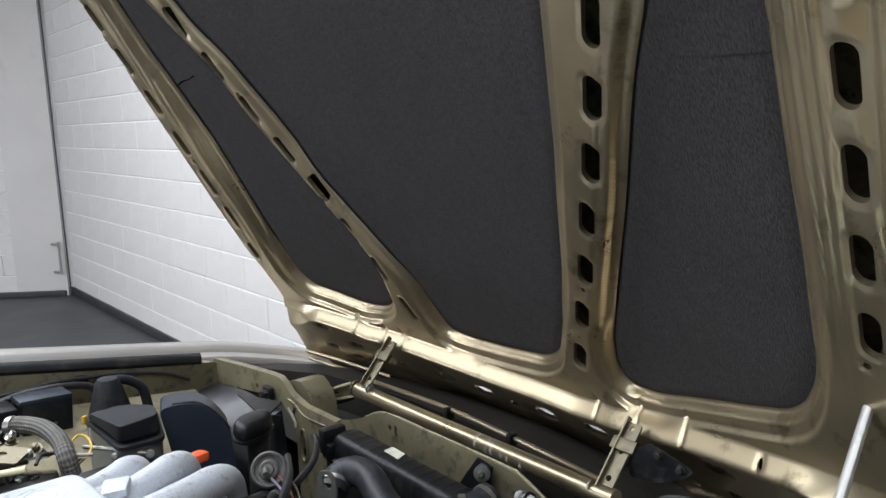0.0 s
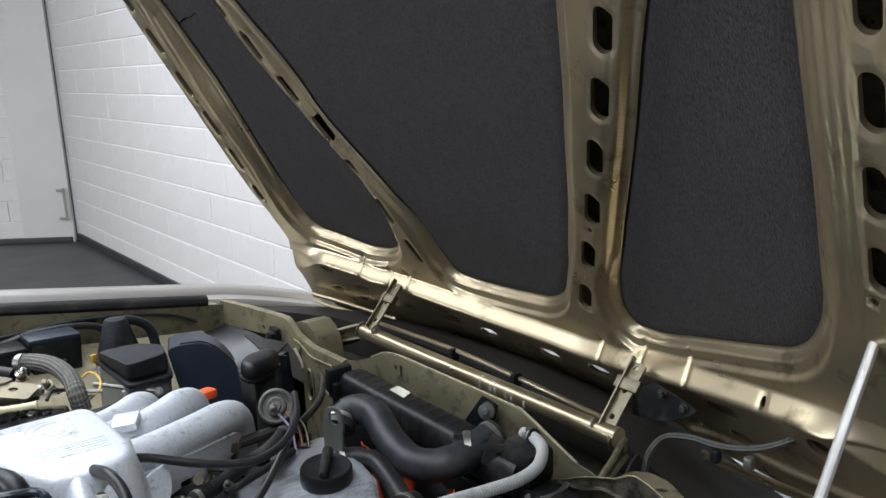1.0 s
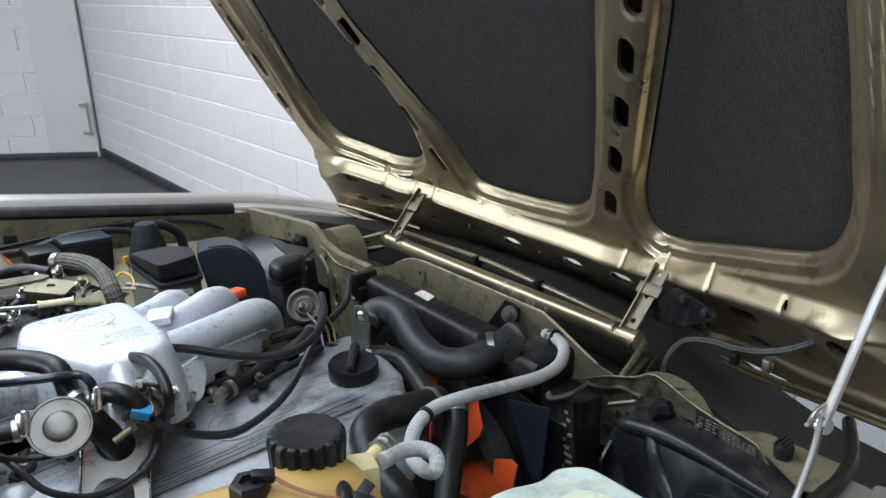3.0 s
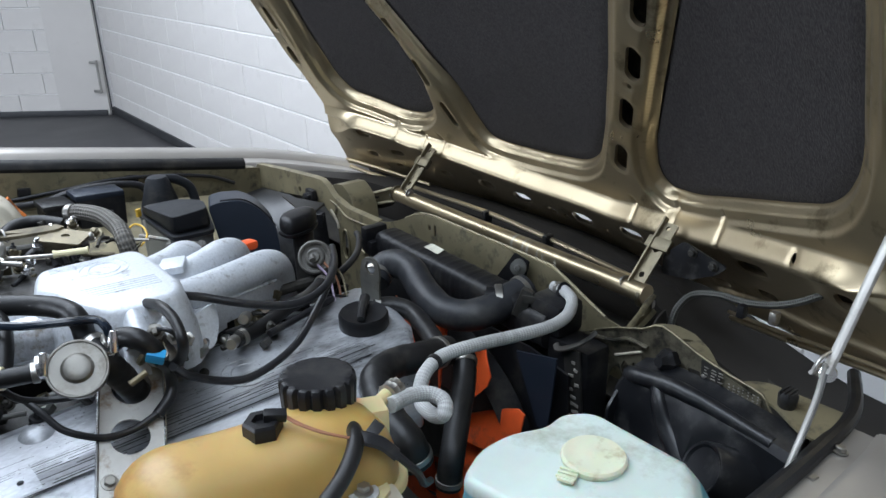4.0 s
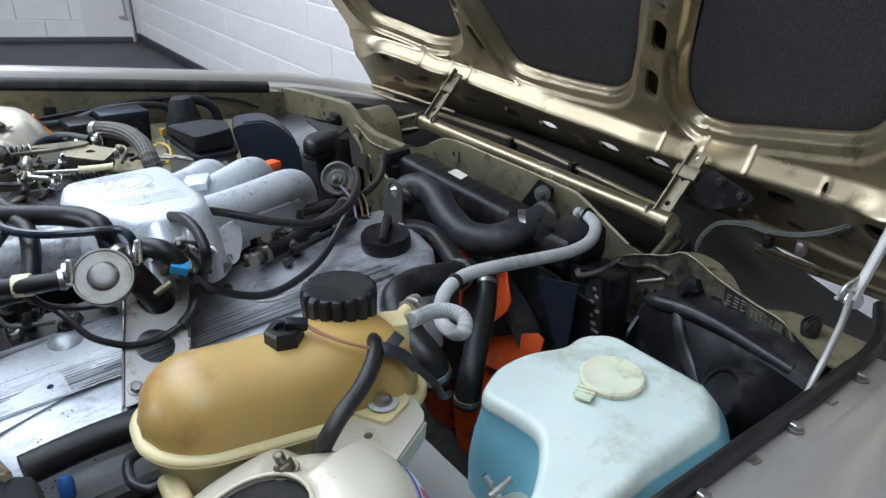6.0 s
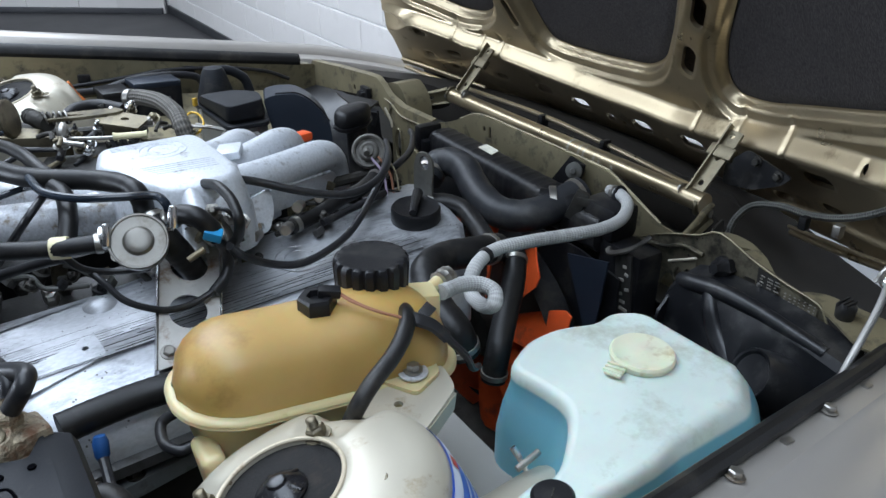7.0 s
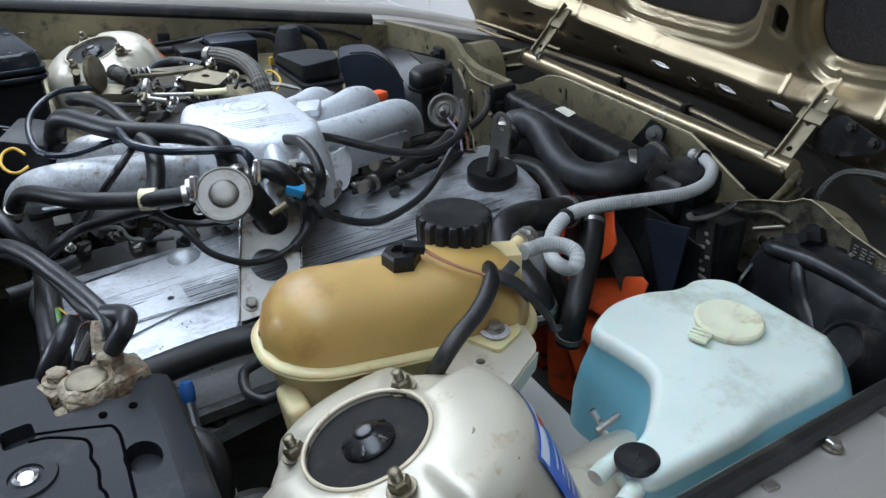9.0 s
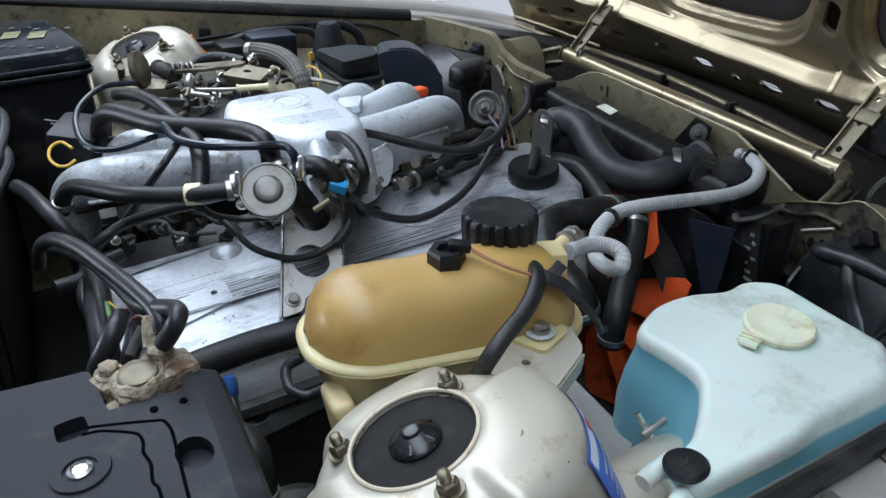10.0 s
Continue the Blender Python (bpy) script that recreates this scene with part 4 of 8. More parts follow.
part("inner_wing", loft([[Vector((x, yn(x) + 0.034 + d, z)) for d, z in ((0.0, zf(x) - 0.032), (0.003, zf(x) - 0.032), (0.003, 0.30), (0.0, 0.30))] for x in (-1.5, -1.1, -0.7, -0.4, -0.2)]), GRIMYSHADE, car, "grimy gold-painted inner wing")
arch_far = [[Vector((x, 0.75 - d, z - 0.12 * (x + 0.6))) for d, z in ((0.0, 0.90), (0.05, 0.885), (0.14, 0.865), (0.24, 0.80), (0.28, 0.68), (0.29, 0.45))] for x in (-1.08, -1.0, -0.75, -0.5, -0.3)]
part("wheel_arch", loft(arch_far, False), GOLDSHADE, car, "gold-painted far wheel arch")
arch_near = [[Vector((x, yn(x) + 0.036 + d, z - 0.08 * (x + 0.66) - 1.6 * max(0.0, x + 0.63) ** 1.4)) for d, z in ((0.0, 0.888), (0.05, 0.890), (0.10, 0.886), (0.135, 0.879), (0.160, 0.866), (0.174, 0.845), (0.180, 0.80), (0.182, 0.60))] for x in (-1.3, -1.0, -0.85, -0.75, -0.68, -0.64, -0.615, -0.59, -0.56, -0.53, -0.50)]
part("wheel_arch", loft(arch_near, False), CHAMP, car, "champagne-painted near wheel arch")
part("splash_panel", sheet(rounded([(-0.607, -0.438, 0), (-0.645, -0.452, 0), (-0.72, -0.56, 0), (-0.66, -0.61, 0), (-0.606, -0.575, 0)], 0.008), 0.003, pose(0, 0, 0.80)), GREYPANEL, car, "smooth grey splash panel")
part("bay_floor", sheet([(-1.4, -0.74), (0.0, -0.74), (0.0, 0.74), (-1.4, 0.74)], 0.01, pose(0, 0, 0.42)), DARKSTEEL, car, "dark oily engine bay floor")
part("bulkhead", block(0.02, 1.50, 0.62, pose(-1.335, 0.0, 0.72), 0.003), BLACK, car, "black insulated bulkhead")

# front panels with their punched openings
YZ = plane_of((-0.232, 0, 0), (0, 1, 0), (0, 0, 1))
far_out = [(0.19, 0.60), (0.19, 0.919), (0.275, 0.917), (0.323, 0.916), (0.355, 0.921), (0.384, 0.930), (0.407, 0.946), (0.432, 0.955), (0.47, 0.953), (0.622, 0.938), (0.785, 0.919), (0.797, 0.905), (0.797, 0.86), (0.781, 0.858), (0.666, 0.873), (0.503, 0.898), (0.426, 0.898), (0.397, 0.881), (0.368, 0.863), (0.367, 0.84), (0.364, 0.60)]
part("front_panel", sheet([Vector(p) for p in far_out], 0.003, YZ, [oval(0.546, 0.907, 0.007, 0.007, n=12), oval(0.334, 0.830, 0.012, 0.033, 0.04, 20, 0.7), oval(0.256, 0.851, 0.0115, 0.0145), oval(0.372, 0.892, 0.005, 0.012, 0.6, power=0.6)]), GOLDSHADE, car, "gold front panel with punched openings")
for cy, cz, ry, rz in ((0.256, 0.851, 0.0135, 0.0165), (0.334, 0.830, 0.0145, 0.0355)):
    part("hole_rim", tube([Vector((-0.2345, cy + ry * math.cos(math.tau * i / 24), cz + rz * math.sin(math.tau * i / 24))) for i in range(25)], 0.0022, 6, 2), GOLDSHADE, car, "raised rim round a hole")
part("panel_crease", tube([(-0.235, 0.390, 0.918), (-0.2355, 0.362, 0.915), (-0.235, 0.324, 0.899), (-0.235, 0.276, 0.899), (-0.235, 0.235, 0.902)], 0.0022, 6, 4), GOLDSHADE, car, "pressed crease")
part("panel_fold", loft([[Vector((-0.232, y, z)), Vector((-0.220, y, z + 0.003)), Vector((-0.218, y, z + 0.001)), Vector((-0.230, y, z - 0.004))] for y, z in ((0.79, 0.917), (0.622, 0.938), (0.47, 0.953), (0.432, 0.955), (0.407, 0.946), (0.384, 0.930), (0.323, 0.917), (0.20, 0.920))]), GOLDSHADE, car, "folded top edge of the panel")
part("edge_flash", tube([(-0.334, 0.788, 0.934), (-0.294, 0.787, 0.926), (-0.245, 0.785, 0.912)], 0.0045, 6, 4, flat=0.5), CHAMP, car, "bare bright edge at the end of the wing")
part("panel_box", loft([[Vector((x, y, z)) for y, z in ((0.474, 0.925), (0.44, 0.936), (0.414, 0.939), (0.392, 0.929), (0.376, 0.914), (0.366, 0.895), (0.36, 0.85), (0.48, 0.85))] for x in (-0.19, -0.13)]), GOLDSHADE, car, "rounded gold box behind the panel", 30)
part("slot_frame", tube([(-0.236, 0.390, 0.898), (-0.236, 0.364, 0.876), (-0.236, 0.360, 0.862)], 0.003, 6, 3), CHAMP, car, "bare worn edge of a slot")
part("wing_recess", loft([[Vector((x, 0.858, z)), Vector((x, 0.861, z)), Vector((x, 0.861, zz)), Vector((x, 0.858, zz))] for x, z, zz in ((-0.215, 0.906, 0.898), (-0.20, 0.915, 0.895), (-0.165, 0.914, 0.885), (-0.121, 0.901, 0.870), (-0.08, 0.876, 0.857), (-0.062, 0.857, 0.853))]), GRIMYSHADE, car, "brown recess in the front of the wing")
near_out = [(-0.33, 0.55), (-0.33, 0.880), (-0.358, 0.893), (-0.41, 0.920), (-0.463, 0.939), (-0.490, 0.955), (-0.497, 0.957), (-0.552, 0.940), (-0.604, 0.930), (-0.648, 0.924), (-0.664, 0.904), (-0.691, 0.870), (-0.70, 0.845), (-0.72, 0.55)]
YZN = plane_of((-0.212, 0, 0), (0, 1, 0), (0, 0, 1))
part("front_panel", sheet([Vector(p) for p in reversed(near_out)], 0.003, YZN, [oval(-0.416, 0.818, 0.013, 0.043, 0.16, power=0.75), oval(-0.350, 0.850, 0.005, 0.005, n=8), oval(-0.479, 0.868, 0.004, 0.006, n=8), oval(-0.551, 0.909, 0.009, 0.0055, -0.1, power=0.4)]), GRIMYSHADE, car, "gold front panel with punched openings")
for line_ in ([(-0.216, -0.364, 0.893), (-0.216, -0.413, 0.902), (-0.216, -0.442, 0.916), (-0.216, -0.477, 0.916)], [(-0.215, -0.345, 0.845), (-0.216, -0.385, 0.870), (-0.216, -0.395, 0.80), (-0.215, -0.385, 0.72)]):
    part("bead", tube(line_, 0.003, 8, 5), GRIMYSHADE, car, "pressed crease")
part("panel_rim", tube([(-0.214, -0.358, 0.893), (-0.214, -0.41, 0.920), (-0.214, -0.463, 0.940), (-0.214, -0.497, 0.957), (-0.214, -0.552, 0.941), (-0.214, -0.604, 0.931), (-0.214, -0.648, 0.925), (-0.214, -0.664, 0.905), (-0.214, -0.691, 0.871)], 0.0013, 6, 3), GOLDSHADE, car, "worn folded top edge")
part("stamped_frame", sheet([Vector(p) for p in ((-0.428, 0.886), (-0.446, 0.856), (-0.474, 0.878), (-0.473, 0.910))], 0.004, YZN @ pose(0, 0, -0.011), [oval(-0.443, 0.873, 0.0045, 0.011, 0.3, power=0.6), oval(-0.462, 0.884, 0.0045, 0.0045, n=10)]), GRIMYSHADE, car, "small stamped latch plate")
part("plate_edge", tube([(-0.224, -0.428, 0.887), (-0.224, -0.473, 0.911)], 0.0022, 6, 2), CHAMP, car, "bare worn edge")
YZM = plane_of((-0.165, 0, 0), (0, 1, 0), (0, 0, 1))
mid_out = [(-0.42, 0.55), (-0.42, 0.880), (-0.381, 0.895), (-0.352, 0.898), (-0.317, 0.911), (-0.275, 0.928), (-0.235, 0.942), (-0.205, 0.944), (-0.143, 0.942), (-0.03, 0.942), (0.07, 0.942), (0.132, 0.938), (0.165, 0.930), (0.20, 0.912), (0.234, 0.897), (0.265, 0.886), (0.32, 0.872), (0.32, 0.55)]
part("cross_panel", sheet([Vector(p) for p in reversed(mid_out)], 0.003, YZM, [oval(0.112, 0.916, 0.005, 0.006, n=10), oval(0.093, 0.914, 0.004, 0.012, power=0.5)]), GOLDSHADE, car, "gold radiator support panel")
part("panel_fold", tube([(-0.162, 0.20, 0.912), (-0.160, 0.132, 0.939), (-0.160, 0.0, 0.943), (-0.160, -0.205, 0.944), (-0.160, -0.24, 0.940), (-0.162, -0.317, 0.911), (-0.163, -0.352, 0.898)], 0.0028, 6, 5), GOLDSHADE, car, "rolled edge of the support panel")
part("nose_panel", sheet([(-0.75, 0.45), (0.75, 0.45), (0.75, 0.90), (-0.30, 0.90), (-0.40, 0.83), (-0.46, 0.80), (-0.60, 0.77), (-0.75, 0.74)], 0.004, plane_of((0.03, 0, -0.03), (0, 1, 0), (0.05, 0, 1))), NOSE, car, "black inside of the nose")
part("nose_shelf", sheet([(-0.21, -0.76), (-0.06, -0.76), (-0.02, -0.62), (0.03, -0.50), (0.14, -0.40), (0.14, 0.70), (-0.21, 0.76)], 0.004, pose(0, 0, 0.80)), DARKSTEEL, car, "dark shelf behind the grille")
def nose_drop(y):
    """The nose falls away towards the near headlamp."""
    return float(np.interp(-y, [0.25, 0.40, 0.46, 0.56, 0.62, 0.70, 0.78], [0.0, -0.055, -0.069, -0.079, -0.070, -0.045, -0.020]))


part("nose_cap", loft([[Vector((x + c, y, z + nose_drop(y))) for c, z in ((-0.10, 0.885), (0.0, 0.875), (0.10, 0.85), (0.13, 0.80), (0.13, 0.40), (0.10, 0.40), (-0.10, 0.70))] for x, y in ((-0.08, -0.78), (-0.02, -0.70), (0.03, -0.62), (0.06, -0.56), (0.085, -0.46), (0.10, -0.3), (0.115, 0.0), (0.10, 0.3), (0.06, 0.56), (-0.02, 0.70), (-0.08, 0.78))]), NOSE, car, "black nose trim above the headlamps")
for y in (-0.496, 0.473, 0.800):
    part("grommet", lathe([(0.009, -0.012), (0.014, -0.010), (0.015, 0.004), (0.010, 0.010), (0.007, 0.020)], frame_to((-1, 0, 0.2), (-0.240 if y > 0 else -0.222, y - (0.019 if y < 0 else 0), {-0.496: 0.916, 0.473: 0.908, 0.800: 0.866}[y])), 16, lambda a, r, h: (r * (1 + 0.12 * math.cos(6 * a)), h)), BLACK, car, "black rubber adjuster")
part("grommet", lathe([(0.010, -0.012), (0.015, -0.010), (0.016, 0.004), (0.010, 0.012)], frame_to((-1, 0, 0.2), (-0.218, -0.672, 0.868)), 16), BLACK, car, "black rubber adjuster")
for y, z in ((0.473, 0.903), (0.800, 0.862)):
    part("adjuster_body", joined(block(0.014, 0.036, 0.048, pose(-0.240, y, z), 0.006), block(0.012, 0.018, 0.02, pose(-0.250, y - 0.004, z + 0.004), 0.004)), BLACK, car, "black plastic headlamp adjuster")
part("bump_stop", joined(lathe([(0.008, -0.014), (0.011, -0.008), (0.012, 0.006), (0.009, 0.011)], frame_to((0, 0, 1), (-0.20, -0.674, 0.926)), 16), *[block(0.020, 0.002, 0.006, pose(-0.20, -0.674 + 0.005 * k, 0.936), 0.0008) for k in (-1, 0, 1)]), BLACK, car, "black rubber bump stop")
rnd = random.Random(5)
for outline, text, mat_, rows, cols in (([(-0.562, 0.936), (-0.565, 0.898), (-0.594, 0.896), (-0.591, 0.931)], "black metal type plate with unreadable print", PLATE, 7, 3), ([(-0.598, 0.928), (-0.601, 0.886), (-0.652, 0.877), (-0.649, 0.918)], "dull gold metal type plate with faint print", GRIMYSHADE, 8, 7)):
    tp = part("type_plate", sheet([Vector((*p, 0)) for p in outline], 0.0015, YZN @ pose(0, 0, -0.0035)), mat_, car, text)
    y0 = outline[0][0] - 0.006
    for row in range(rows):
        for col in range(cols):
            w = rnd.uniform(0.003, 0.008) if cols == 3 else rnd.uniform(0.0012, 0.0035)
            yy = y0 - (0.0105 if cols == 3 else 0.0068) * col - w / 2
            part("print_line", block(w, 0.0014, 0.0006, YZN @ pose(yy, outline[0][1] - 0.008 - 0.0043 * row + (yy - y0) * -0.02, -0.0042, 0, 0, rnd.uniform(-3, 3)), 0), INK, tp)
    part("rivet", lathe([(0.0032, 0), (0.003, 0.001), (0.0015, 0.0016)], frame_to((-1, 0, 0), (-0.2165, outline[1][0] - 0.003, outline[1][1] + 0.016)), 10), STEEL, tp)
# shelf behind the near panel
part("shelf", sheet(rounded([(-0.209, -0.445, 0), (-0.209, -0.585, 0), (-0.196, -0.576, 0), (-0.166, -0.540, 0), (-0.146, -0.502, 0), (-0.143, -0.470, 0), (-0.160, -0.448, 0)], 0.010), 0.003, pose(0, 0, 0.922), [oval(-0.170, -0.507, 0.004, 0.009, 0.6, n=12)]), GOLDSHADE, car, "gold shelf behind the front panel")
part("shelf", sheet(rounded([(-0.207, -0.600, 0), (-0.209, -0.660, 0), (-0.240, -0.715, 0), (-0.235, -0.742, 0), (-0.160, -0.735, 0), (-0.166, -0.66, 0), (-0.168, -0.630, 0), (-0.185, -0.612, 0)], 0.010), 0.003, pose(0, 0, 0.913)), GOLDSHADE, car, "gold shelf behind the front panel")

# suspension towers


def tower(name, centre, axis, label, nuts, sticker):
    t = thing(name, centre, label, "suspension tower", "suspension towers")
    m = frame_to(axis, centre)
    x3 = m.to_3x3().inverted()
    angles = [math.atan2((x3 @ (Vector(n) - Vector(centre))).y, (x3 @ (Vector(n) - Vector(centre))).x) for n in nuts]

    fwd = x3 @ Vector((1, -0.12, 0))
    ahead = math.atan2(fwd.y, fwd.x)

    def dent(a, r, h):
        off = min(abs((a - b + math.pi) % math.tau - math.pi) for b in angles)
        k = 1 - float(ease(off * (0.55 + r / 0.14), 0.24, 0.46))
        mid = float(ease(r, 0.055, 0.066)) * (1 - float(ease(r, 0.100, 0.110)))
        far = float(ease(r, 0.076, 0.098)) * (1 - float(ease(r, 0.106, 0.116)))
        front = max(0.0, math.cos(a - ahead)) * ease(r, 0.07, 0.10)
        return r * (1 + (0.20 if sticker else 0.04) * front), h - k * (0.0065 * mid + 0.011 * far)
    part("dome", lathe([(0.0505, -0.012), (0.0505, -0.002), (0.0525, 0.0012), (0.055, 0.0), (0.060, -0.0005), (0.066, -0.001), (0.073, -0.002), (0.080, -0.0045), (0.088, -0.009), (0.0925, -0.0125), (0.096, -0.017), (0.099, -0.022), (0.102, -0.028), (0.1045, -0.036), (0.107, -0.045), (0.112, -0.075), (0.118, -0.13), (0.125, -0.20), (0.14, -0.26)], m, 120, dent), CHAMP, t, "champagne-painted pressed dome")
    part("rim", tube([m @ Vector((0.0515 * math.cos(math.tau * i / 36), 0.0515 * math.sin(math.tau * i / 36), 0.0012)) for i in range(37)], 0.0020, 8, 2), CREAMPAINT, t, "pale sealed rim")
    disc = part("rubber_disc", lathe([(0.0495, -0.012), (0.0495, -0.003), (0.046, -0.002), (0.030, -0.004), (0.020, -0.004), (0.018, -0.006), (0.0, -0.006)], m, 40), MOUNT, t, "black rubber mount disc")
    part("cap_nut", joined(lathe([(0.021, -0.006), (0.0212, -0.002), (0.0195, 0.0005), (0.0165, 0.0025), (0.0125, 0.0050), (0.0085, 0.0066), (0.0070, 0.0090), (0.0045, 0.0098), (0.0, 0.0095)], m, 30), *[block(0.014, 0.0042, 0.007, m @ pose(0.0130 * math.cos(a), 0.0130 * math.sin(a), 0.0010, 0, 22, math.degrees(a)), 0.0015) for a in [math.tau * i / 5 for i in range(5)]]), GLOSSBLACK, disc, "dark slotted cap")
    for n in nuts:
        q = x3 @ (Vector(n) - Vector(centre))
        part("stud_nut", bolt(axis, m @ Vector((q.x, q.y, -0.003)), 0.0084, 0.009, True, 0.010), BRASS, t, "yellow zinc stud nut")
    part("plug_hole", lathe([(0.006, 0), (0.0055, 0.0012), (0.003, 0.0012), (0.002, -0.001)], m @ pose(0.079 * math.cos(ahead - 0.55), 0.079 * math.sin(ahead - 0.55), -0.0055), 14), BRASS, t)
    if sticker:
        base = math.atan2(*reversed((x3 @ Vector((0.92, -0.38, 0)))[:2]))

        def strip(a0, a1, h0, h1, out):
            prof = [(0.1215, -0.027), (0.1275, -0.045), (0.1335, -0.075), (0.1405, -0.13)]

            def rad(h):
                for (r1, z1), (r2, z2) in zip(prof, prof[1:]):
                    if h >= z2:
                        return r1 + (r2 - r1) * (z1 - h) / (z1 - z2)
                return prof[-1][0]
            rows = []
            for j in range(9):
                h = h0 + (h1 - h0) * j / 8
                rows.append([m @ Vector(((rad(h) + out) * math.cos(base + a0 + (a1 - a0) * i / 10), (rad(h) + out) * math.sin(base + a0 + (a1 - a0) * i / 10), h)) for i in range(11)])
            bm = bmesh.new()
            vs = [[bm.verts.new(p) for p in r] for r in rows]
            for p, q in zip(vs, vs[1:]):
                for i in range(10):
                    bm.faces.new((p[i], p[i + 1], q[i + 1], q[i]))
            return bm
        st = part("sticker", strip(-0.30, 0.46, -0.034, -0.112, 0.0012), STICKERBLUE, t, "blue and white service sticker with unreadable print")
        part("sticker_band", strip(-0.28, 0.44, -0.036, -0.048, 0.0018), STICKERWHITE, st, "pale band")
        for j in range(4):
            part("print_line", strip(-0.20 + 0.03 * (j % 2), 0.22 + 0.05 * (j % 2), -0.060 - 0.011 * j, -0.0635 - 0.011 * j, 0.0018), STICKERWHITE, st)
        part("print_mark", strip(0.02, 0.12, -0.0375, -0.046, 0.0024), REDW, st)
    return t


tower("suspension_tower", Vector((-0.885, -0.640, 0.988)), (-0.24, 0.15, 0.96), "champagne-painted suspension tower with a blue sticker", [(-0.84, -0.604, 1.0), (-0.936, -0.608, 0.98), (-0.887, -0.703, 1.0)], True)
tower("suspension_tower", Vector((-0.942, 0.575, 1.0)), (-0.24, -0.15, 0.96), "champagne-painted suspension tower beside the fuse box", [(-0.894, 0.53, 1.0), (-0.985, 0.535, 1.0), (-0.945, 0.64, 1.0)], False)

# ---- the engine ----
engine = thing("engine", (-0.75, -0.15, 0.45), "straight-six engine with silver valve cover and intake manifold", "engine")
# valve cover: a low cast hull along the car, leaning towards the near side


def cover_section(x, k=1.0):
    pts = [(-0.035, 0.86), (-0.038, 0.885), (-0.046, 0.896), (-0.06, 0.900), (-0.10, 0.899), (-0.20, 0.893), (-0.245, 0.884), (-0.275, 0.868), (-0.300, 0.845), (-0.314, 0.828), (-0.320, 0.815), (-0.321, 0.800), (-0.20, 0.785), (-0.05, 0.80)]
    back = 0.06 * min(1.2, max(0.0, (-0.5 - x) / 0.55))
    pts = [(y - back if y > -0.09 else y, z) if z > 0.8 else (y, z) for y, z in pts]
    cut = min(1.0, max(0.0, (x + 0.60) / 0.19)) * 0.50
    slant = min(1.0, max(0.0, (-0.98 - x) / 0.12)) * 0.45
    return [Vector((x + (slant - cut) * max(0.0, -0.17 - y), (y + 0.17) * k - 0.17, 0.74 + (z - 0.74) * k + 0.045 * (x + 0.9))) for y, z in pts]


part("valve_cover", loft([cover_section(-1.118, 0.82), cover_section(-1.113, 0.93), cover_section(-1.100, 0.985), *[cover_section(-1.075 + 0.645 * i / 8) for i in range(9)], cover_section(-0.418, 0.98), cover_section(-0.408, 0.93), cover_section(-0.404, 0.82)]), ALUDIRTY, engine, "stained silver cast valve cover with fine ribs", 28)


def zc(x, y):
    """Top of the valve cover."""
    z = 0.899 - 0.05 * max(0.0, -0.06 - y) - 0.9 * max(0.0, -0.245 - y)
    return z + 0.045 * (x + 0.9)


top_rows = [[Vector((x, y, zc(x, y) + 0.0008)) for y in (-0.07 - 0.05 * min(1.2, max(0.0, (-0.5 - x) / 0.55)), -0.135, -0.15, -0.18, -0.215, -0.235)] for x in [-1.088 + 0.0573 * i for i in range(11)]]
part("ribbed_top", loft(top_rows, False), COVER, engine, "finely ribbed flat of the cover", 60)
rnd = random.Random(29)
grooves = []
for i in range(27):      # fine dark grooves along the flat, broken in places
    y0 = -0.108 - 0.0049 * i - rnd.uniform(0, 0.0016)
    x = -1.075 + rnd.uniform(0, 0.05)
    while x < -0.47:
        run = rnd.uniform(0.03, 0.22)
        if rnd.random() < 0.62:
            x1 = min(x + run, -0.455 - 0.35 * max(0.0, -0.15 - y0))
            if x1 > x + 0.01:
                slope = rnd.uniform(-0.008, 0.008)
                grooves.append(tube([(q, y0 + slope * (q - x), zc(q, y0) + 0.0009) for q in (x, (x + x1) / 2, x1)], rnd.choice((0.0003, 0.0004, 0.0006)), 5, 2))
        x += run + rnd.uniform(0.004, 0.05)
tagged(part("ribbing", joined(*grooves), ALUDARK, engine, "fine worn grooves of the cover"), kind="stuff")
emb = (-0.675, -0.165)
for r in (0.034, 0.021):
    part("cast_ring", tube([(emb[0] + r * math.cos(math.tau * i / 28), emb[1] + r * math.sin(math.tau * i / 28), zc(emb[0], emb[1] + r * math.sin(math.tau * i / 28)) + 0.001) for i in range(29)], 0.0014, 6, 2), ALUDIRTY, engine, "plain cast ring")
part("cover_pad", sheet(rounded([(0, 0, 0), (0.155, 0.035, 0), (0.150, 0.072, 0), (-0.008, 0.036, 0)], 0.008), 0.004, plane_of((-1.10, -0.265, zc(-1.1, -0.265) + 0.006), (1, 0, 0.045), (0, 1, 0.3)), [oval(0.012, 0.018, 0.004, 0.004, n=8), oval(0.135, 0.055, 0.004, 0.004, n=8)]), ALUDIRTY, engine, "raised cast pad with two holes")
part("cover_boss", lathe([(0.034, -0.02), (0.027, -0.004), (0.020, 0.006), (0.011, 0.012), (0.0, 0.014)], frame_to((0.1, -0.1, 1), (-0.930, -0.125, 0.892)), 24), ALUDIRTY, engine)
part("cover_flange", loft([[Vector((x, y, z + 0.045 * (x + 0.9))) for y, z in ((-0.332, 0.806), (-0.332, 0.792), (0.012, 0.858), (0.012, 0.872))] for x in (-1.112, -0.9, -0.6, -0.50)]), ALUDARK, engine, "oily flange under the valve cover")
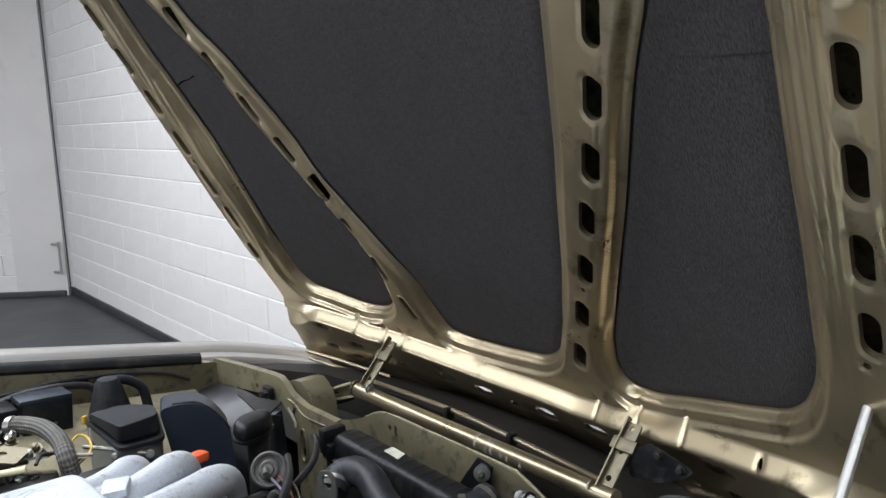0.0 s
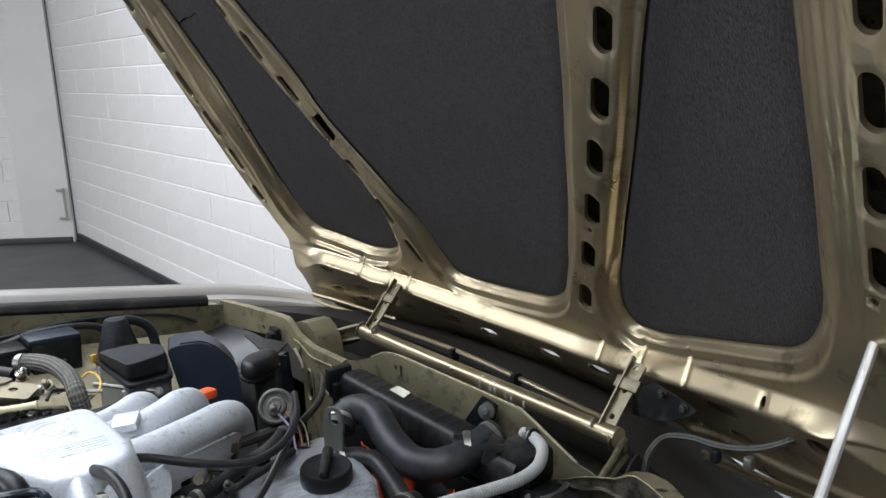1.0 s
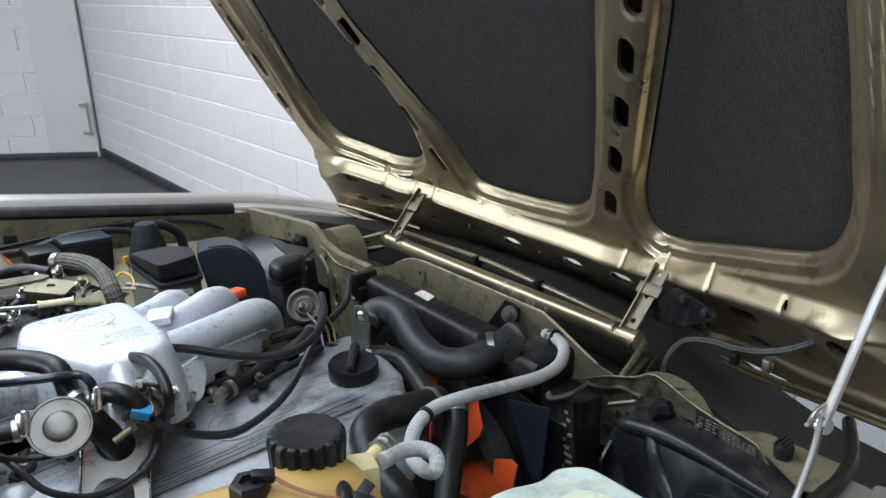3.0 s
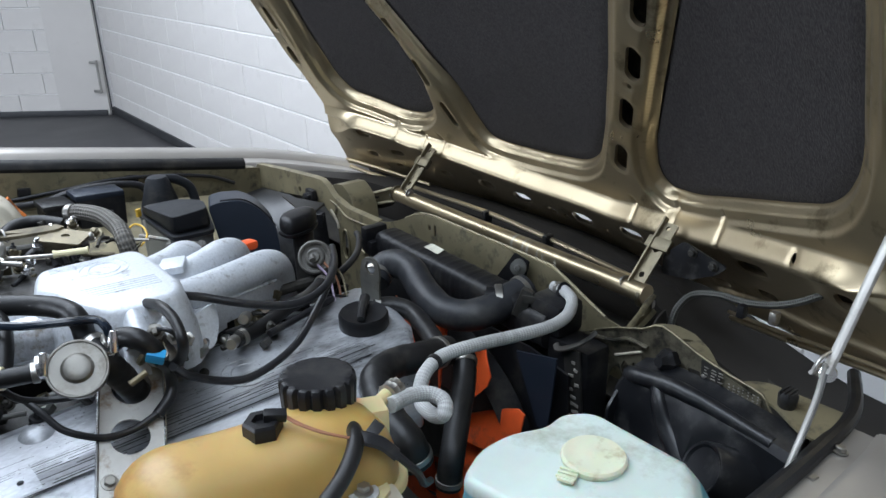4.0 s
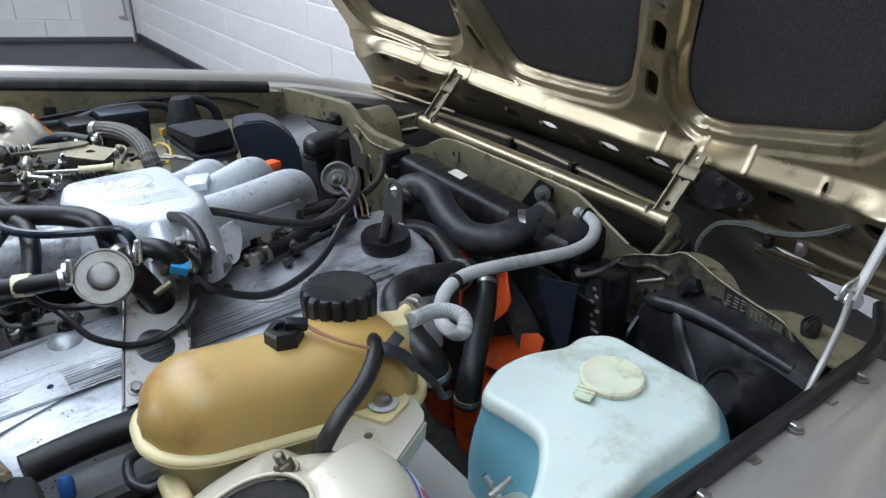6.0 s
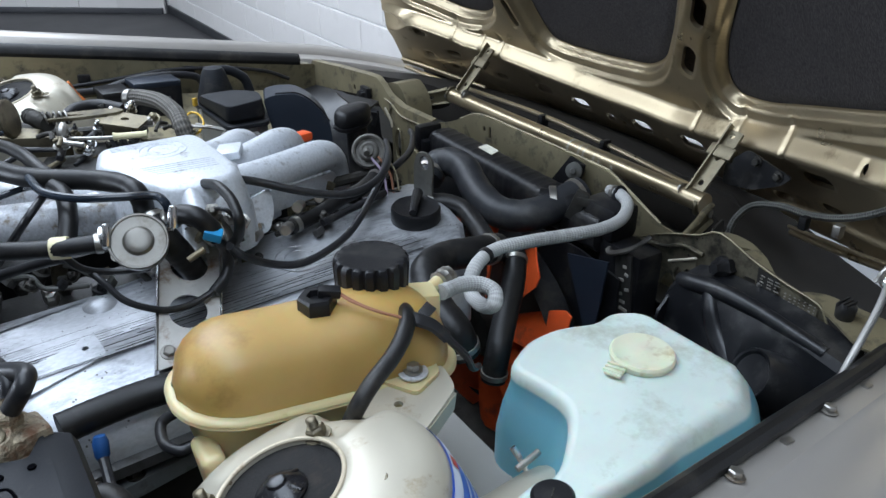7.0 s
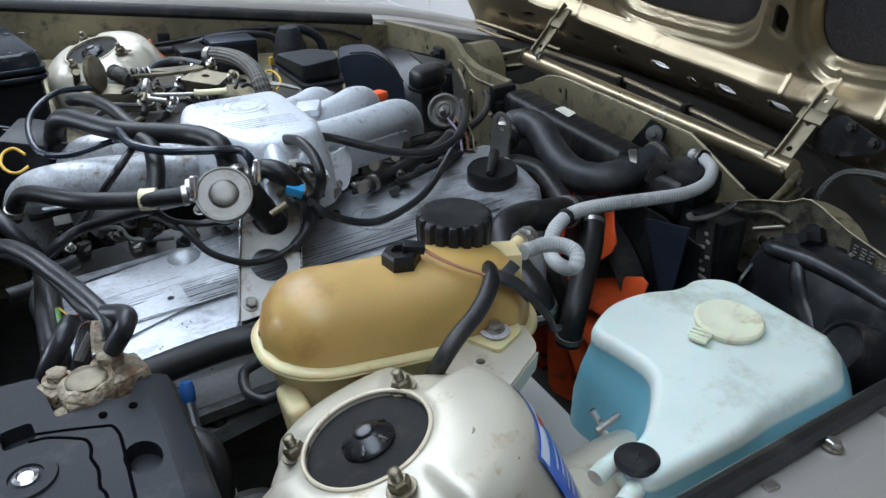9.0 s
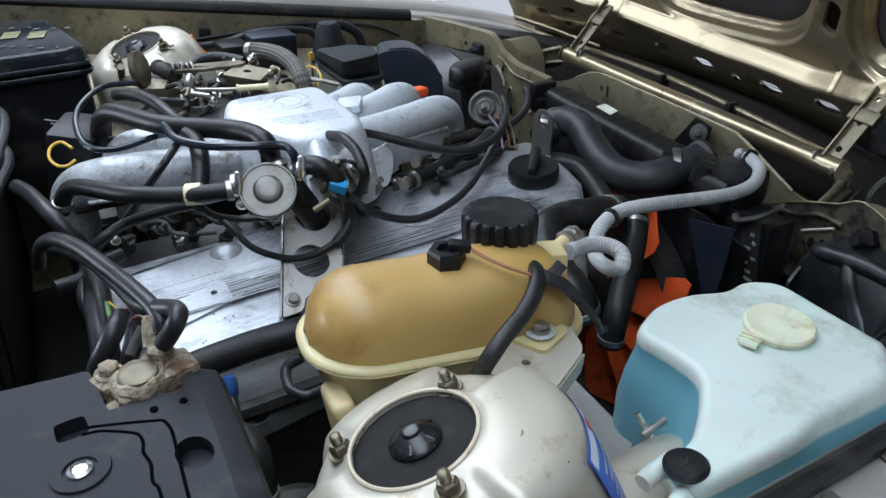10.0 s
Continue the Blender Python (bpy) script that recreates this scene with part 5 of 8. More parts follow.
part("cylinder_head", loft([[Vector((x, y, z)) for y, z in ((-0.29, 0.79), (-0.30, 0.60), (-0.34, 0.45), (0.06, 0.50), (0.06, 0.80), (0.02, 0.86))] for x in (-1.105, -0.52)]), DARKSTEEL, engine, "oily dark cylinder head")
part("side_rail", sheet(rounded([(-1.10, -0.345, 0), (-0.975, -0.334, 0), (-0.80, -0.300, 0), (-0.80, -0.272, 0), (-0.98, -0.300, 0), (-1.10, -0.310, 0)], 0.006), 0.022, pose(0, 0, 0.752)), GREYMETAL, engine, "grey cast rail below the valve cover")
for x, y in ((-0.955, -0.318), (-0.90, -0.307), (-0.985, -0.40), (-0.93, -0.43)):
    part("rail_bolt", bolt((0, 0, 1), (x, y, 0.774 if y > -0.35 else 0.735), 0.008, 0.008, True, 0.008), DARKSTEEL, engine)
part("mount_arm", tube([(-0.99, -0.40, 0.70), (-0.975, -0.42, 0.735), (-0.93, -0.43, 0.735), (-0.90, -0.46, 0.70)], 0.016, 10, 5), DARKSTEEL, engine, "oily engine mount arm")

part("intake_casing", loft([[Vector((x, y, z)) for y, z in ((0.07, 0.55), (0.07, 0.875), (0.12, 0.895), (0.24, 0.89), (0.36, 0.90), (0.40, 0.86), (0.40, 0.55))] for x in (-1.13, -0.9, -0.7, -0.60)]), BLACK, engine, "black oily casing under the manifold")

# oil filler
oc = Vector((-0.484, -0.162, 0.926))
filler = part("filler_neck", lathe([(0.046, -0.045), (0.043, -0.028), (0.041, -0.022), (0.041, -0.017), (0.034, -0.014)], frame_to((-0.02, -0.05, 1), oc), 32), ALU, engine, "bright filler neck")
fcap = part("oil_cap", lathe([(0.036, -0.017), (0.0375, -0.014), (0.0375, 0.006), (0.035, 0.010), (0.030, 0.009), (0.0, 0.008)], frame_to((-0.02, -0.05, 1), oc), 40, lambda a, r, h: (r * (1 + 0.006 * math.cos(24 * a)) if r > 0.0372 else r, h)), BLACK, engine, "round black oil filler cap")
part("grip", tube([oc + Vector((-0.020, -0.026, 0.013)), oc + Vector((0, 0, 0.019)), oc + Vector((0.017, 0.022, 0.019))], 0.0075, 10, 5, lambda s: 0.75 + 0.35 * s), BLACK, fcap, "raised grip bar")

# lifting bracket: a perforated strap with folded edges, rising from the cover to the intake
bm_ = plane_of((-0.887, -0.282, 0.899), (0.953, -0.180, -0.244), (0.287, 0.794, 0.536))
part("lifting_bracket", sheet(rounded([(-0.0136, -0.0250, 0), (0.0120, -0.0150, 0), (0.0150, 0.0035, 0), (0.0270, 0.0060, 0), (0.0420, -0.0020, 0), (0.0600, 0.0000, 0), (0.0640, 0.165, 0), (-0.0100, 0.165, 0)], 0.006), 0.003, bm_, [oval(0.0228, 0.0512, 0.0224, 0.0222, n=24), oval(0.0258, 0.1165, 0.0228, 0.0240, n=24)]), RUST, engine, "rust-flecked perforated steel bracket")
for ua, ub, v0 in ((-0.0136, -0.0100, -0.024), (0.0600, 0.0640, 0.001)):
    part("bracket_edge", loft([[bm_ @ Vector((u + d, v, h)) for d, h in ((-0.0014, -0.010), (0.0014, -0.010), (0.0016, 0.0045), (0.0, 0.0056), (-0.0016, 0.0045))] for u, v in ((ua, v0), ((ua + ub) / 2, (v0 + 0.16) / 2), (ub, 0.163))]), CHROME, engine, "bright folded edge")
for p in ((-0.0003, -0.0020), (0.0385, 0.0120)):
    part("bracket_bolt", bolt((0.097, -0.58, 0.808), bm_ @ Vector((*p, 0.003)), 0.0068, 0.006), STEEL, engine)
    part("bracket_boss", lathe([(0.013, -0.060), (0.011, -0.030), (0.010, 0.0)], frame_to((0.05, -0.30, 0.95), bm_ @ Vector((*p, -0.001))), 16), ALUDARK, engine, "oily boss under the bracket")

# intake plenum with its plain ring badge
PT = [(-0.887, -0.035), (-0.874, 0.022), (-0.857, 0.029), (-0.750, 0.026), (-0.741, 0.010), (-0.736, -0.060), (-0.734, -0.125), (-0.745, -0.158), (-0.790, -0.160), (-0.835, -0.150), (-0.860, -0.100), (-0.868, -0.062)]


def outset(outline, step, r=0.012):
    """An outline rounded at its corners and moved outwards."""
    loop = rounded([(*q, 0) for q in outline], r, 4)
    n = len(loop)
    way = 1 if sum(a.x * b.y - b.x * a.y for a, b in zip(loop, loop[1:] + loop[:1])) > 0 else -1
    out = []
    for i, p in enumerate(loop):
        d = (loop[(i + 1) % n] - loop[i - 1]).normalized()
        out.append(Vector((p.x + d.y * step * way, p.y - d.x * step * way, 0)))
    return out


def ring_at(outline, z, grow, tilt=0.0):
    cx, cy = sum(p[0] for p in outline) / len(outline), sum(p[1] for p in outline) / len(outline)
    return [Vector((cx + (p.x - cx) * grow, cy + (p.y - cy) * grow, z + tilt * (p.y - cy))) for p in rounded([(*q, 0) for q in outline], 0.03, 4)]


plenum = part("intake_plenum", loft([[Vector((p.x, p.y, z)) for p in outset(PT, g)] for z, g in ((0.945, 0.020), (0.985, 0.017), (1.010, 0.012), (1.030, 0.0065), (1.038, 0.0035), (1.0425, 0.0005), (1.0452, -0.003), (1.046, -0.007))]), ALU, engine, "silver cast intake plenum", 40)
bc = Vector((-0.800, -0.022, 1.0455))
for rx, ry in ((0.031, 0.031), (0.020, 0.020)):
    part("badge_ring", tube([bc + Vector((rx * math.cos(math.tau * i / 28), ry * math.sin(math.tau * i / 28), 0.0003)) for i in range(29)], 0.0012, 6, 2), ALU, plenum, "plain round badge rim")
part("badge_disc", lathe([(0.029, 0), (0.028, 0.001), (0.0, 0.0012)], Matrix.Translation(bc - Vector((0, 0, 0.0006))), 28), ALU, plenum)
for i in range(5):
    part("groove", tube([(-0.846 + 0.004 * i, -0.078 - 0.0075 * i, 1.0461), (-0.752, -0.086 - 0.0075 * i, 1.0461)], 0.0008, 5, 2), ALU, plenum)
for i in range(4):
    part("groove", tube([(-0.862, 0.020 - 0.0055 * i, 1.0461), (-0.790 + 0.006 * i, 0.016 - 0.0055 * i, 1.0461)], 0.0007, 5, 2), ALU, plenum)
part("web", loft([[Vector(p) for p in r] for r in ([(-0.752, -0.15, 0.99), (-0.752, 0.02, 1.012), (-0.752, 0.02, 0.94), (-0.752, -0.15, 0.93)], [(-0.715, -0.105, 0.985), (-0.690, 0.06, 1.004), (-0.69, 0.06, 0.94), (-0.715, -0.10, 0.93)], [(-0.66, -0.075, 0.972), (-0.63, 0.09, 0.985), (-0.63, 0.09, 0.93), (-0.66, -0.07, 0.93)])]), ALU, plenum, "cast web between the runners", 30)
for x, y, r in ((-0.765, -0.158, 0.018), (-0.735, -0.13, 0.016), (-0.805, -0.165, 0.014)):
    part("boss", tube([(x, y + 0.03, 1.035), (x - 0.005, y, 1.012), (x - 0.012, y - 0.028, 0.965)], r, 12, 5, lambda s: 0.6 + 0.5 * s), ALU, plenum)
part("boss_cone", tube([(-0.797, -0.120, 1.040), (-0.803, -0.155, 1.028), (-0.806, -0.185, 0.998)], 0.018, 14, 5, lambda s: 0.35 + 0.70 * s), ALU, plenum)
part("throttle_boss", block(0.036, 0.046, 0.012, pose(-0.700, 0.012, 1.012, 0, -4, -25), 0.004), ALU, plenum)
for name, pts, r in (("runner", [(-0.755, -0.085, 1.0), (-0.69, -0.062, 0.992), (-0.62, -0.035, 0.988), (-0.565, -0.008, 0.982), (-0.535, 0.02, 0.955), (-0.525, 0.035, 0.90)], 0.0255),
                     ("runner", [(-0.75, 0.0, 1.0), (-0.69, 0.025, 0.985), (-0.64, 0.05, 0.985), (-0.60, 0.075, 0.985), (-0.572, 0.10, 0.965), (-0.56, 0.12, 0.90)], 0.025),
                     ("runner", [(-0.77, 0.045, 1.0), (-0.72, 0.075, 0.985), (-0.68, 0.10, 0.982), (-0.65, 0.125, 0.98), (-0.63, 0.145, 0.96), (-0.62, 0.16, 0.90)], 0.024),
                     ("runner", [(-0.86, -0.045, 0.985), (-0.93, -0.03, 0.978), (-1.01, 0.005, 0.972), (-1.075, 0.035, 0.96), (-1.10, 0.06, 0.93), (-1.105, 0.075, 0.87)], 0.030),
                     ("runner", [(-0.88, 0.02, 0.985), (-0.95, 0.05, 0.985), (-1.01, 0.09, 0.975), (-1.04, 0.12, 0.93)], 0.027)):
    part(name, tube(pts, r, 22, 8), ALUOLD if pts[0][0] < -0.80 else ALU, engine, "silver cast intake runner", 60)
for a, b in (((-0.745, -0.108, 0.985), (-0.56, -0.028, 0.962)), ((-0.885, -0.07, 0.965), (-1.08, 0.005, 0.945))):
    part("casting_seam", tube([a, ((a[0] + b[0]) / 2, (a[1] + b[1]) / 2 - 0.002, (a[2] + b[2]) / 2), b], 0.003, 6, 4), ALU, engine)
part("runner_web", loft([[Vector((x, y, z)), Vector((x + 0.004, y + 0.012, z)), Vector((x + 0.004, y + 0.016, z - 0.038)), Vector((x, y + 0.004, z - 0.038))] for x, y, z in ((-0.735, -0.112, 0.984), (-0.65, -0.072, 0.976), (-0.575, -0.036, 0.966), (-0.525, 0.008, 0.955))]), ALU, engine, "cast web below the runner", 30)
part("casting_seam", tube([(-1.098, 0.066, 0.968), (-1.080, 0.020, 0.974), (-1.01, -0.0225, 0.975), (-0.903, -0.053, 0.975)], 0.0022, 6, 5), ALU, engine)
rnd = random.Random(17)
for i in range(10):      # chipped paint along the crest of the first runner
    f = rnd.uniform(0.05, 0.95)
    c = Vector((-0.705, -0.055, 1.0135)).lerp(Vector((-0.560, 0.004, 1.004)), f)
    part("paint_chip", block(rnd.uniform(0.003, 0.009), rnd.uniform(0.0015, 0.003), 0.0010, pose(c.x, c.y, c.z, 0, 3, 22 + rnd.uniform(-15, 15)), 0.0004), CHROME if rnd.random() < 0.6 else ALUDARK, engine, "bare chip in the paint")
part("runner_flange", sheet(rounded([(0.020, 0.0, 0), (0.080, 0.01, 0), (0.076, -0.02, 0), (0.058, -0.046, 0), (0.038, -0.046, 0), (0.022, -0.015, 0)], 0.010), 0.008, plane_of((-0.765, -0.135, 0.985), (0.93, 0.30, 0.0), (0, 0.35, 0.9)), [oval(0.046, -0.036, 0.006, 0.006, n=10)]), ALU, engine, "cast lug below the plenum")
part("flange_bolt", bolt((-0.3, -0.9, 0.3), (-0.722, -0.135, 0.952), 0.007, 0.006), STEEL, engine)
for p in ((-0.735, -0.165, 0.955), (-0.645, -0.10, 0.95), (-0.60, -0.075, 0.945), (-0.685, -0.15, 0.945)):
    part("plug", lathe([(0.0085, -0.03), (0.0085, 0.0), (0.007, 0.003)], frame_to((-0.45, -0.8, 0.3), p), 14), STEEL, engine)

# pressure damper disc with its clamps
dc, da = Vector((-0.888, -0.245, 1.027)), Vector((-0.16, -0.66, 0.62))
damper = part("pressure_damper", lathe([(0.020, -0.03), (0.030, -0.018), (0.032, -0.004), (0.0325, 0.0), (0.0315, 0.0014), (0.0300, 0.0014), (0.0290, 0.0002), (0.0275, 0.0), (0.0170, 0.0006), (0.0160, 0.0014), (0.0148, 0.0030), (0.0132, 0.0038), (0.0060, 0.0041), (0.0, 0.0041)], frame_to(da, dc), 40), DAMPER, engine, "round zinc-plated pressure damper")
for p, d in (((-0.918, -0.222, 1.03), (0.9, -0.3, 0.1)), ((-0.848, -0.238, 1.04), (0.8, -0.3, -0.2))):
    part("hose_clamp", joined(lathe([(0.0115, -0.004), (0.0135, -0.0035), (0.0135, 0.0035), (0.0115, 0.004)], frame_to(d, p), 18), lathe([(0.004, -0.012), (0.0045, -0.011), (0.0045, 0.012), (0.003, 0.013)], frame_to((0.2, 0.3, 0.9), Vector(p) + Vector((0, -0.013, 0.008))), 10)), CHROME, engine, "bright worm-drive hose clamp")
part("hose_clamp", joined(lathe([(0.013, -0.003), (0.0145, -0.002), (0.0145, 0.002), (0.013, 0.003)], frame_to((0.5, -0.6, -0.5), (-0.812, -0.225, 1.008)), 18), lathe([(0.004, -0.011), (0.004, 0.011)], frame_to((0.9, 0, 0.4), (-0.83, -0.25, 0.995)), 10)), BRASS, engine)
part("sender", joined(bolt((-0.2, -0.5, 0.8), (-0.815, -0.20, 1.018), 0.0095, 0.010), bolt((-0.2, -0.6, 0.7), (-0.795, -0.205, 1.005), 0.008, 0.010)), BRASS, engine)
part("coolant_neck", tube([(-0.79, -0.17, 1.01), (-0.785, -0.195, 0.995), (-0.78, -0.215, 0.97)], 0.012, 14, 5), DAMPER, engine)
part("connector", block(0.021, 0.014, 0.013, pose(-0.805, -0.240, 1.010, 15, 20, -25), 0.002), BLUEPL, engine, "bright blue plastic connector")
part("hose_band", lathe([(0.0108, -0.010), (0.0128, -0.009), (0.0128, 0.009), (0.0108, 0.010)], frame_to((0.051, -0.020, 0.0), (-0.963, -0.195, 1.0175)), 18), CREAM, engine, "pale yellow hose band")
for p, k in (((-0.792, -0.205, 1.022), 0.008), ((-0.772, -0.208, 1.010), 0.007), ((-0.756, -0.200, 0.998), 0.007), ((-0.806, -0.222, 1.004), 0.006)):
    part("sender", lathe([(k, -0.022), (k, -0.004), (k * 1.35, -0.003), (k * 1.35, 0.004), (k * 0.8, 0.005), (k * 0.7, 0.014), (k * 0.4, 0.016)], frame_to((-0.25, -0.75, 0.55), p), 6), STEEL if k < 0.008 else DAMPER, engine, "steel sender")
part("sender_lead", tube([(-0.792, -0.215, 1.03), (-0.785, -0.235, 1.035), (-0.775, -0.238, 1.02), (-0.77, -0.235, 0.99)], 0.0028, 8, 5), CABLE, engine)
# injectors, rail and small fittings in the dark trough
rnd = random.Random(11)
for i in range(7):
    x, y = -1.06 + 0.10 * i, -0.01 + 0.012 * (i % 2)
    part("injector", joined(lathe([(0.010, -0.04), (0.011, 0.0), (0.007, 0.012), (0.007, 0.03)], frame_to((0.1, -0.5, 0.85), (x, y, 0.90)), 12), block(0.022, 0.016, 0.014, pose(x, y - 0.016, 0.935, 30, 0, 20 * i), 0.002)), BRASS if i % 2 else DARKSTEEL, engine, "fuel injector")
part("fuel_rail", tube([(-1.10, 0.03, 0.93), (-0.85, 0.02, 0.93), (-0.60, 0.0, 0.93), (-0.45, 0.0, 0.93)], 0.009, 10), DARKSTEEL, engine)
for x, y, z in ((-0.963, -0.053, 0.900), (-0.982, -0.063, 0.895), (-1.012, -0.021, 0.900), (-0.914, -0.086, 0.910), (-1.044, -0.048, 0.900), (-0.667, -0.071, 0.905), (-0.602, -0.051, 0.910), (-0.758, -0.122, 0.900), (-0.815, -0.110, 0.900)):
    part("fitting", joined(lathe([(0.010, -0.02), (0.010, 0.0), (0.007, 0.003), (0.007, 0.008)], frame_to((rnd.uniform(-0.5, 0.5), -0.5, 0.6), (x, y, z)), 6), block(0.018, 0.012, 0.010, pose(x, y, z + 0.006, rnd.uniform(-30, 30), 10, rnd.uniform(0, 90)), 0.003)), rnd.choice((BRASS, DARKSTEEL, STEEL)), engine)
tabm = plane_of((-0.438, -0.112, 0.972), (0.40, -0.91, 0.0), (-0.12, 0.10, 1))
part("lift_tab", sheet([Vector(p) for p in rounded([(-0.022, -0.085, 0), (0.014, -0.085, 0), (0.015, -0.03, 0), (0.020, 0.000, 0), (0.017, 0.018, 0), (0.004, 0.027, 0), (-0.010, 0.022, 0), (-0.017, 0.0, 0), (-0.019, -0.04, 0)], 0.010)], 0.0045, tabm, [oval(0.003, 0.008, 0.0085, 0.012, n=16)]), TABSTEEL, engine, "dull zinc-plated lifting eye")

# throttle linkage
link = thing("throttle_linkage", (-0.87, 0.27, 0.95), "yellow-zinc throttle linkage with springs and levers", "linkage")
part("quadrant", lathe([(0.006, -0.006), (0.029, -0.005), (0.031, -0.003), (0.028, 0.0), (0.031, 0.003), (0.029, 0.005), (0.006, 0.006)], frame_to((0.85, -0.45, 0.15), (-0.961, 0.301, 1.030)), 28), BRASS, link, "grooved throttle cable quadrant")
part("arm", tube([(-0.960, 0.292, 1.015), (-0.975, 0.320, 1.010), (-0.988, 0.363, 1.000), (-0.987, 0.331, 1.030)], 0.006, 8, 4), BRASS, link)
part("bracket", block(0.062, 0.040, 0.028, pose(*(-0.953, 0.308, 0.990), 8, 6, -28), 0.004), BRASS, link)
part("bracket", block(0.090, 0.005, 0.034, pose(*(-0.925, 0.269, 0.985), 0, 0, -22), 0.002), BRASS, link)
part("lever", sheet([Vector(p) for p in rounded([(0, 0.0000, 0), (0.0780, 0.0172, 0), (0.0975, 0.0016, 0), (0.0897, -0.0109, 0), (0.0351, -0.0296, 0), (-0.0156, -0.0351, 0), (-0.0156, -0.0273, 0), (0.0390, -0.0156, 0), (0.0000, -0.0094, 0)], 0.004)], 0.005, plane_of((-0.877, 0.320, 1.015), (0.88, -0.47, 0.02), (0.47, 0.88, 0.0))), BRASS, link, "forked throttle lever")
part("plate", sheet([Vector(p) for p in rounded([(-0.035, -0.02, 0), (0.03, -0.025, 0), (0.04, 0.015, 0), (-0.02, 0.022, 0)], 0.005)], 0.004, plane_of((-0.798, 0.253, 1.010), (0.85, -0.5, -0.12), (0.45, 0.85, 0.2)), [oval(0.002, 0.0, 0.007, 0.005, n=12)]), BRASS, link)
part("plate_fold", block(0.045, 0.004, 0.030, pose(*(-0.809, 0.264, 0.995), 0, 0, -30), 0.001), BRASS, link)
part("bellows", tube([(-0.928, 0.370, 1.010), (-0.917, 0.337, 1.010), (-0.906, 0.305, 1.010)], 0.0125, 12, 10, lambda s: 1 + 0.18 * math.sin(s * 44)), DARKSTEEL, link, "dark ribbed spring sleeve")
part("return_spring", tube([Vector((-0.911, 0.314, 1.018)) + Vector((0.0017 * i, -0.0007 * i + 0.010 * math.cos(i * 1.4), 0.010 * math.sin(i * 1.4))) for i in range(22)], 0.0018, 6, 3), STEEL, link)
part("rod", tube([(-0.899, 0.248, 1.000), (-0.863, 0.226, 1.000), (-0.826, 0.207, 1.000)], 0.0032, 8), STEEL, link)
part("rod", tube([(-0.825, 0.212, 1.000), (-0.799, 0.203, 1.000), (-0.776, 0.196, 1.000)], 0.0062, 10, 5, lambda s: 1.15 if s < 0.1 or s > 0.92 else 0.85), CREAM, link, "cream plastic adjuster")
part("ball_joint", joined(tube([(-0.889, 0.258, 1.020), (-0.893, 0.246, 1.012), (-0.897, 0.241, 1.000)], 0.0075, 10, 5, lambda s: 0.7 + 0.5 * math.sin(s * 3.1)), bolt((0, -0.3, 1), (-0.900, 0.227, 0.995), 0.010, 0.010)), STEEL, link)
part("cable_end", tube([(-0.901, 0.225, 0.990), (-0.908, 0.209, 0.985), (-0.914, 0.218, 0.970), (-0.922, 0.218, 0.960)], 0.0062, 10, 5), CABLE, link)
part("shaft", tube([(-0.941, 0.388, 0.985), (-0.884, 0.335, 0.980), (-0.756, 0.292, 0.980)], 0.010, 10), DARKSTEEL, link)
rnd = random.Random(3)
for x, y, z in ((-0.803, 0.304, 1.010), (-0.775, 0.298, 1.010), (-0.747, 0.269, 1.000), (-0.761, 0.242, 1.000), (-0.874, 0.228, 0.985), (-0.869, 0.211, 0.980), (-0.869, 0.274, 0.990), (-0.831, 0.302, 0.990), (-0.775, 0.306, 1.015), (-0.738, 0.264, 0.985), (-0.853, 0.248, 0.980)):
    part("fastener", bolt((rnd.uniform(-0.6, 0.6), rnd.uniform(-0.8, 0.2), 0.8), (x, y, z), rnd.uniform(0.005, 0.008), 0.008, True, 0.006), rnd.choice((STEEL, BRASS, CHROME)), link)
for k in range(3):
    part("loom", tube([(-0.853, 0.299, 0.975), ((-0.820, 0.313, 0.985)[0] + 0.012 * k, (-0.820, 0.313, 0.985)[1], 0.985), ((-0.818, 0.244, 0.970)[0] + 0.015 * k, (-0.818, 0.244, 0.970)[1], 0.965)], 0.006, 8, 6), CABLE, link, "black cable in the linkage")
part("throttle_body", block(0.20, 0.16, 0.08, pose(-0.84, 0.23, 0.925, 0, 0, -25), 0.015), ALUDARK, link, "dark cast throttle body")
part("hose_clamp", lathe([(0.0145, -0.006), (0.017, -0.005), (0.017, 0.005), (0.0145, 0.006)], frame_to((0.7, -0.75, 0.1), (-0.760, 0.373, 1.0115)), 20), STEEL, link)

# small oily fittings and leads crowded in the trough below the runners, and about the linkage
rnd = random.Random(21)
for i in range(34):
    f = i / 33
    x = -1.06 + 0.62 * f
    where = Vector((x, -0.062 - 0.055 * math.sin(f * 3.0) + rnd.uniform(-0.02, 0.05), 0.899 + rnd.uniform(0.0, 0.028)))
    axis = (rnd.uniform(-0.7, 0.7), rnd.uniform(-0.9, 0.1), 0.6)
    k = rnd.uniform(0.004, 0.009)
    if i % 3 == 0:
        bm = bolt(axis, where, k, k, True, k)
    elif i % 3 == 1:
        bm = lathe([(k, -0.02), (k, 0.0), (k * 1.3, 0.001), (k * 1.3, 0.005), (k * 0.7, 0.006), (k * 0.6, 0.014)], frame_to(axis, where), 12)
    else:
        bm = block(k * 2.4, k * 1.5, k * 1.4, frame_to(axis, where), k * 0.2)
    part("fitting", bm, rnd.choice((DARKSTEEL, DARKSTEEL, BRASS, STEEL, BLACK, ALUDARK)), engine)
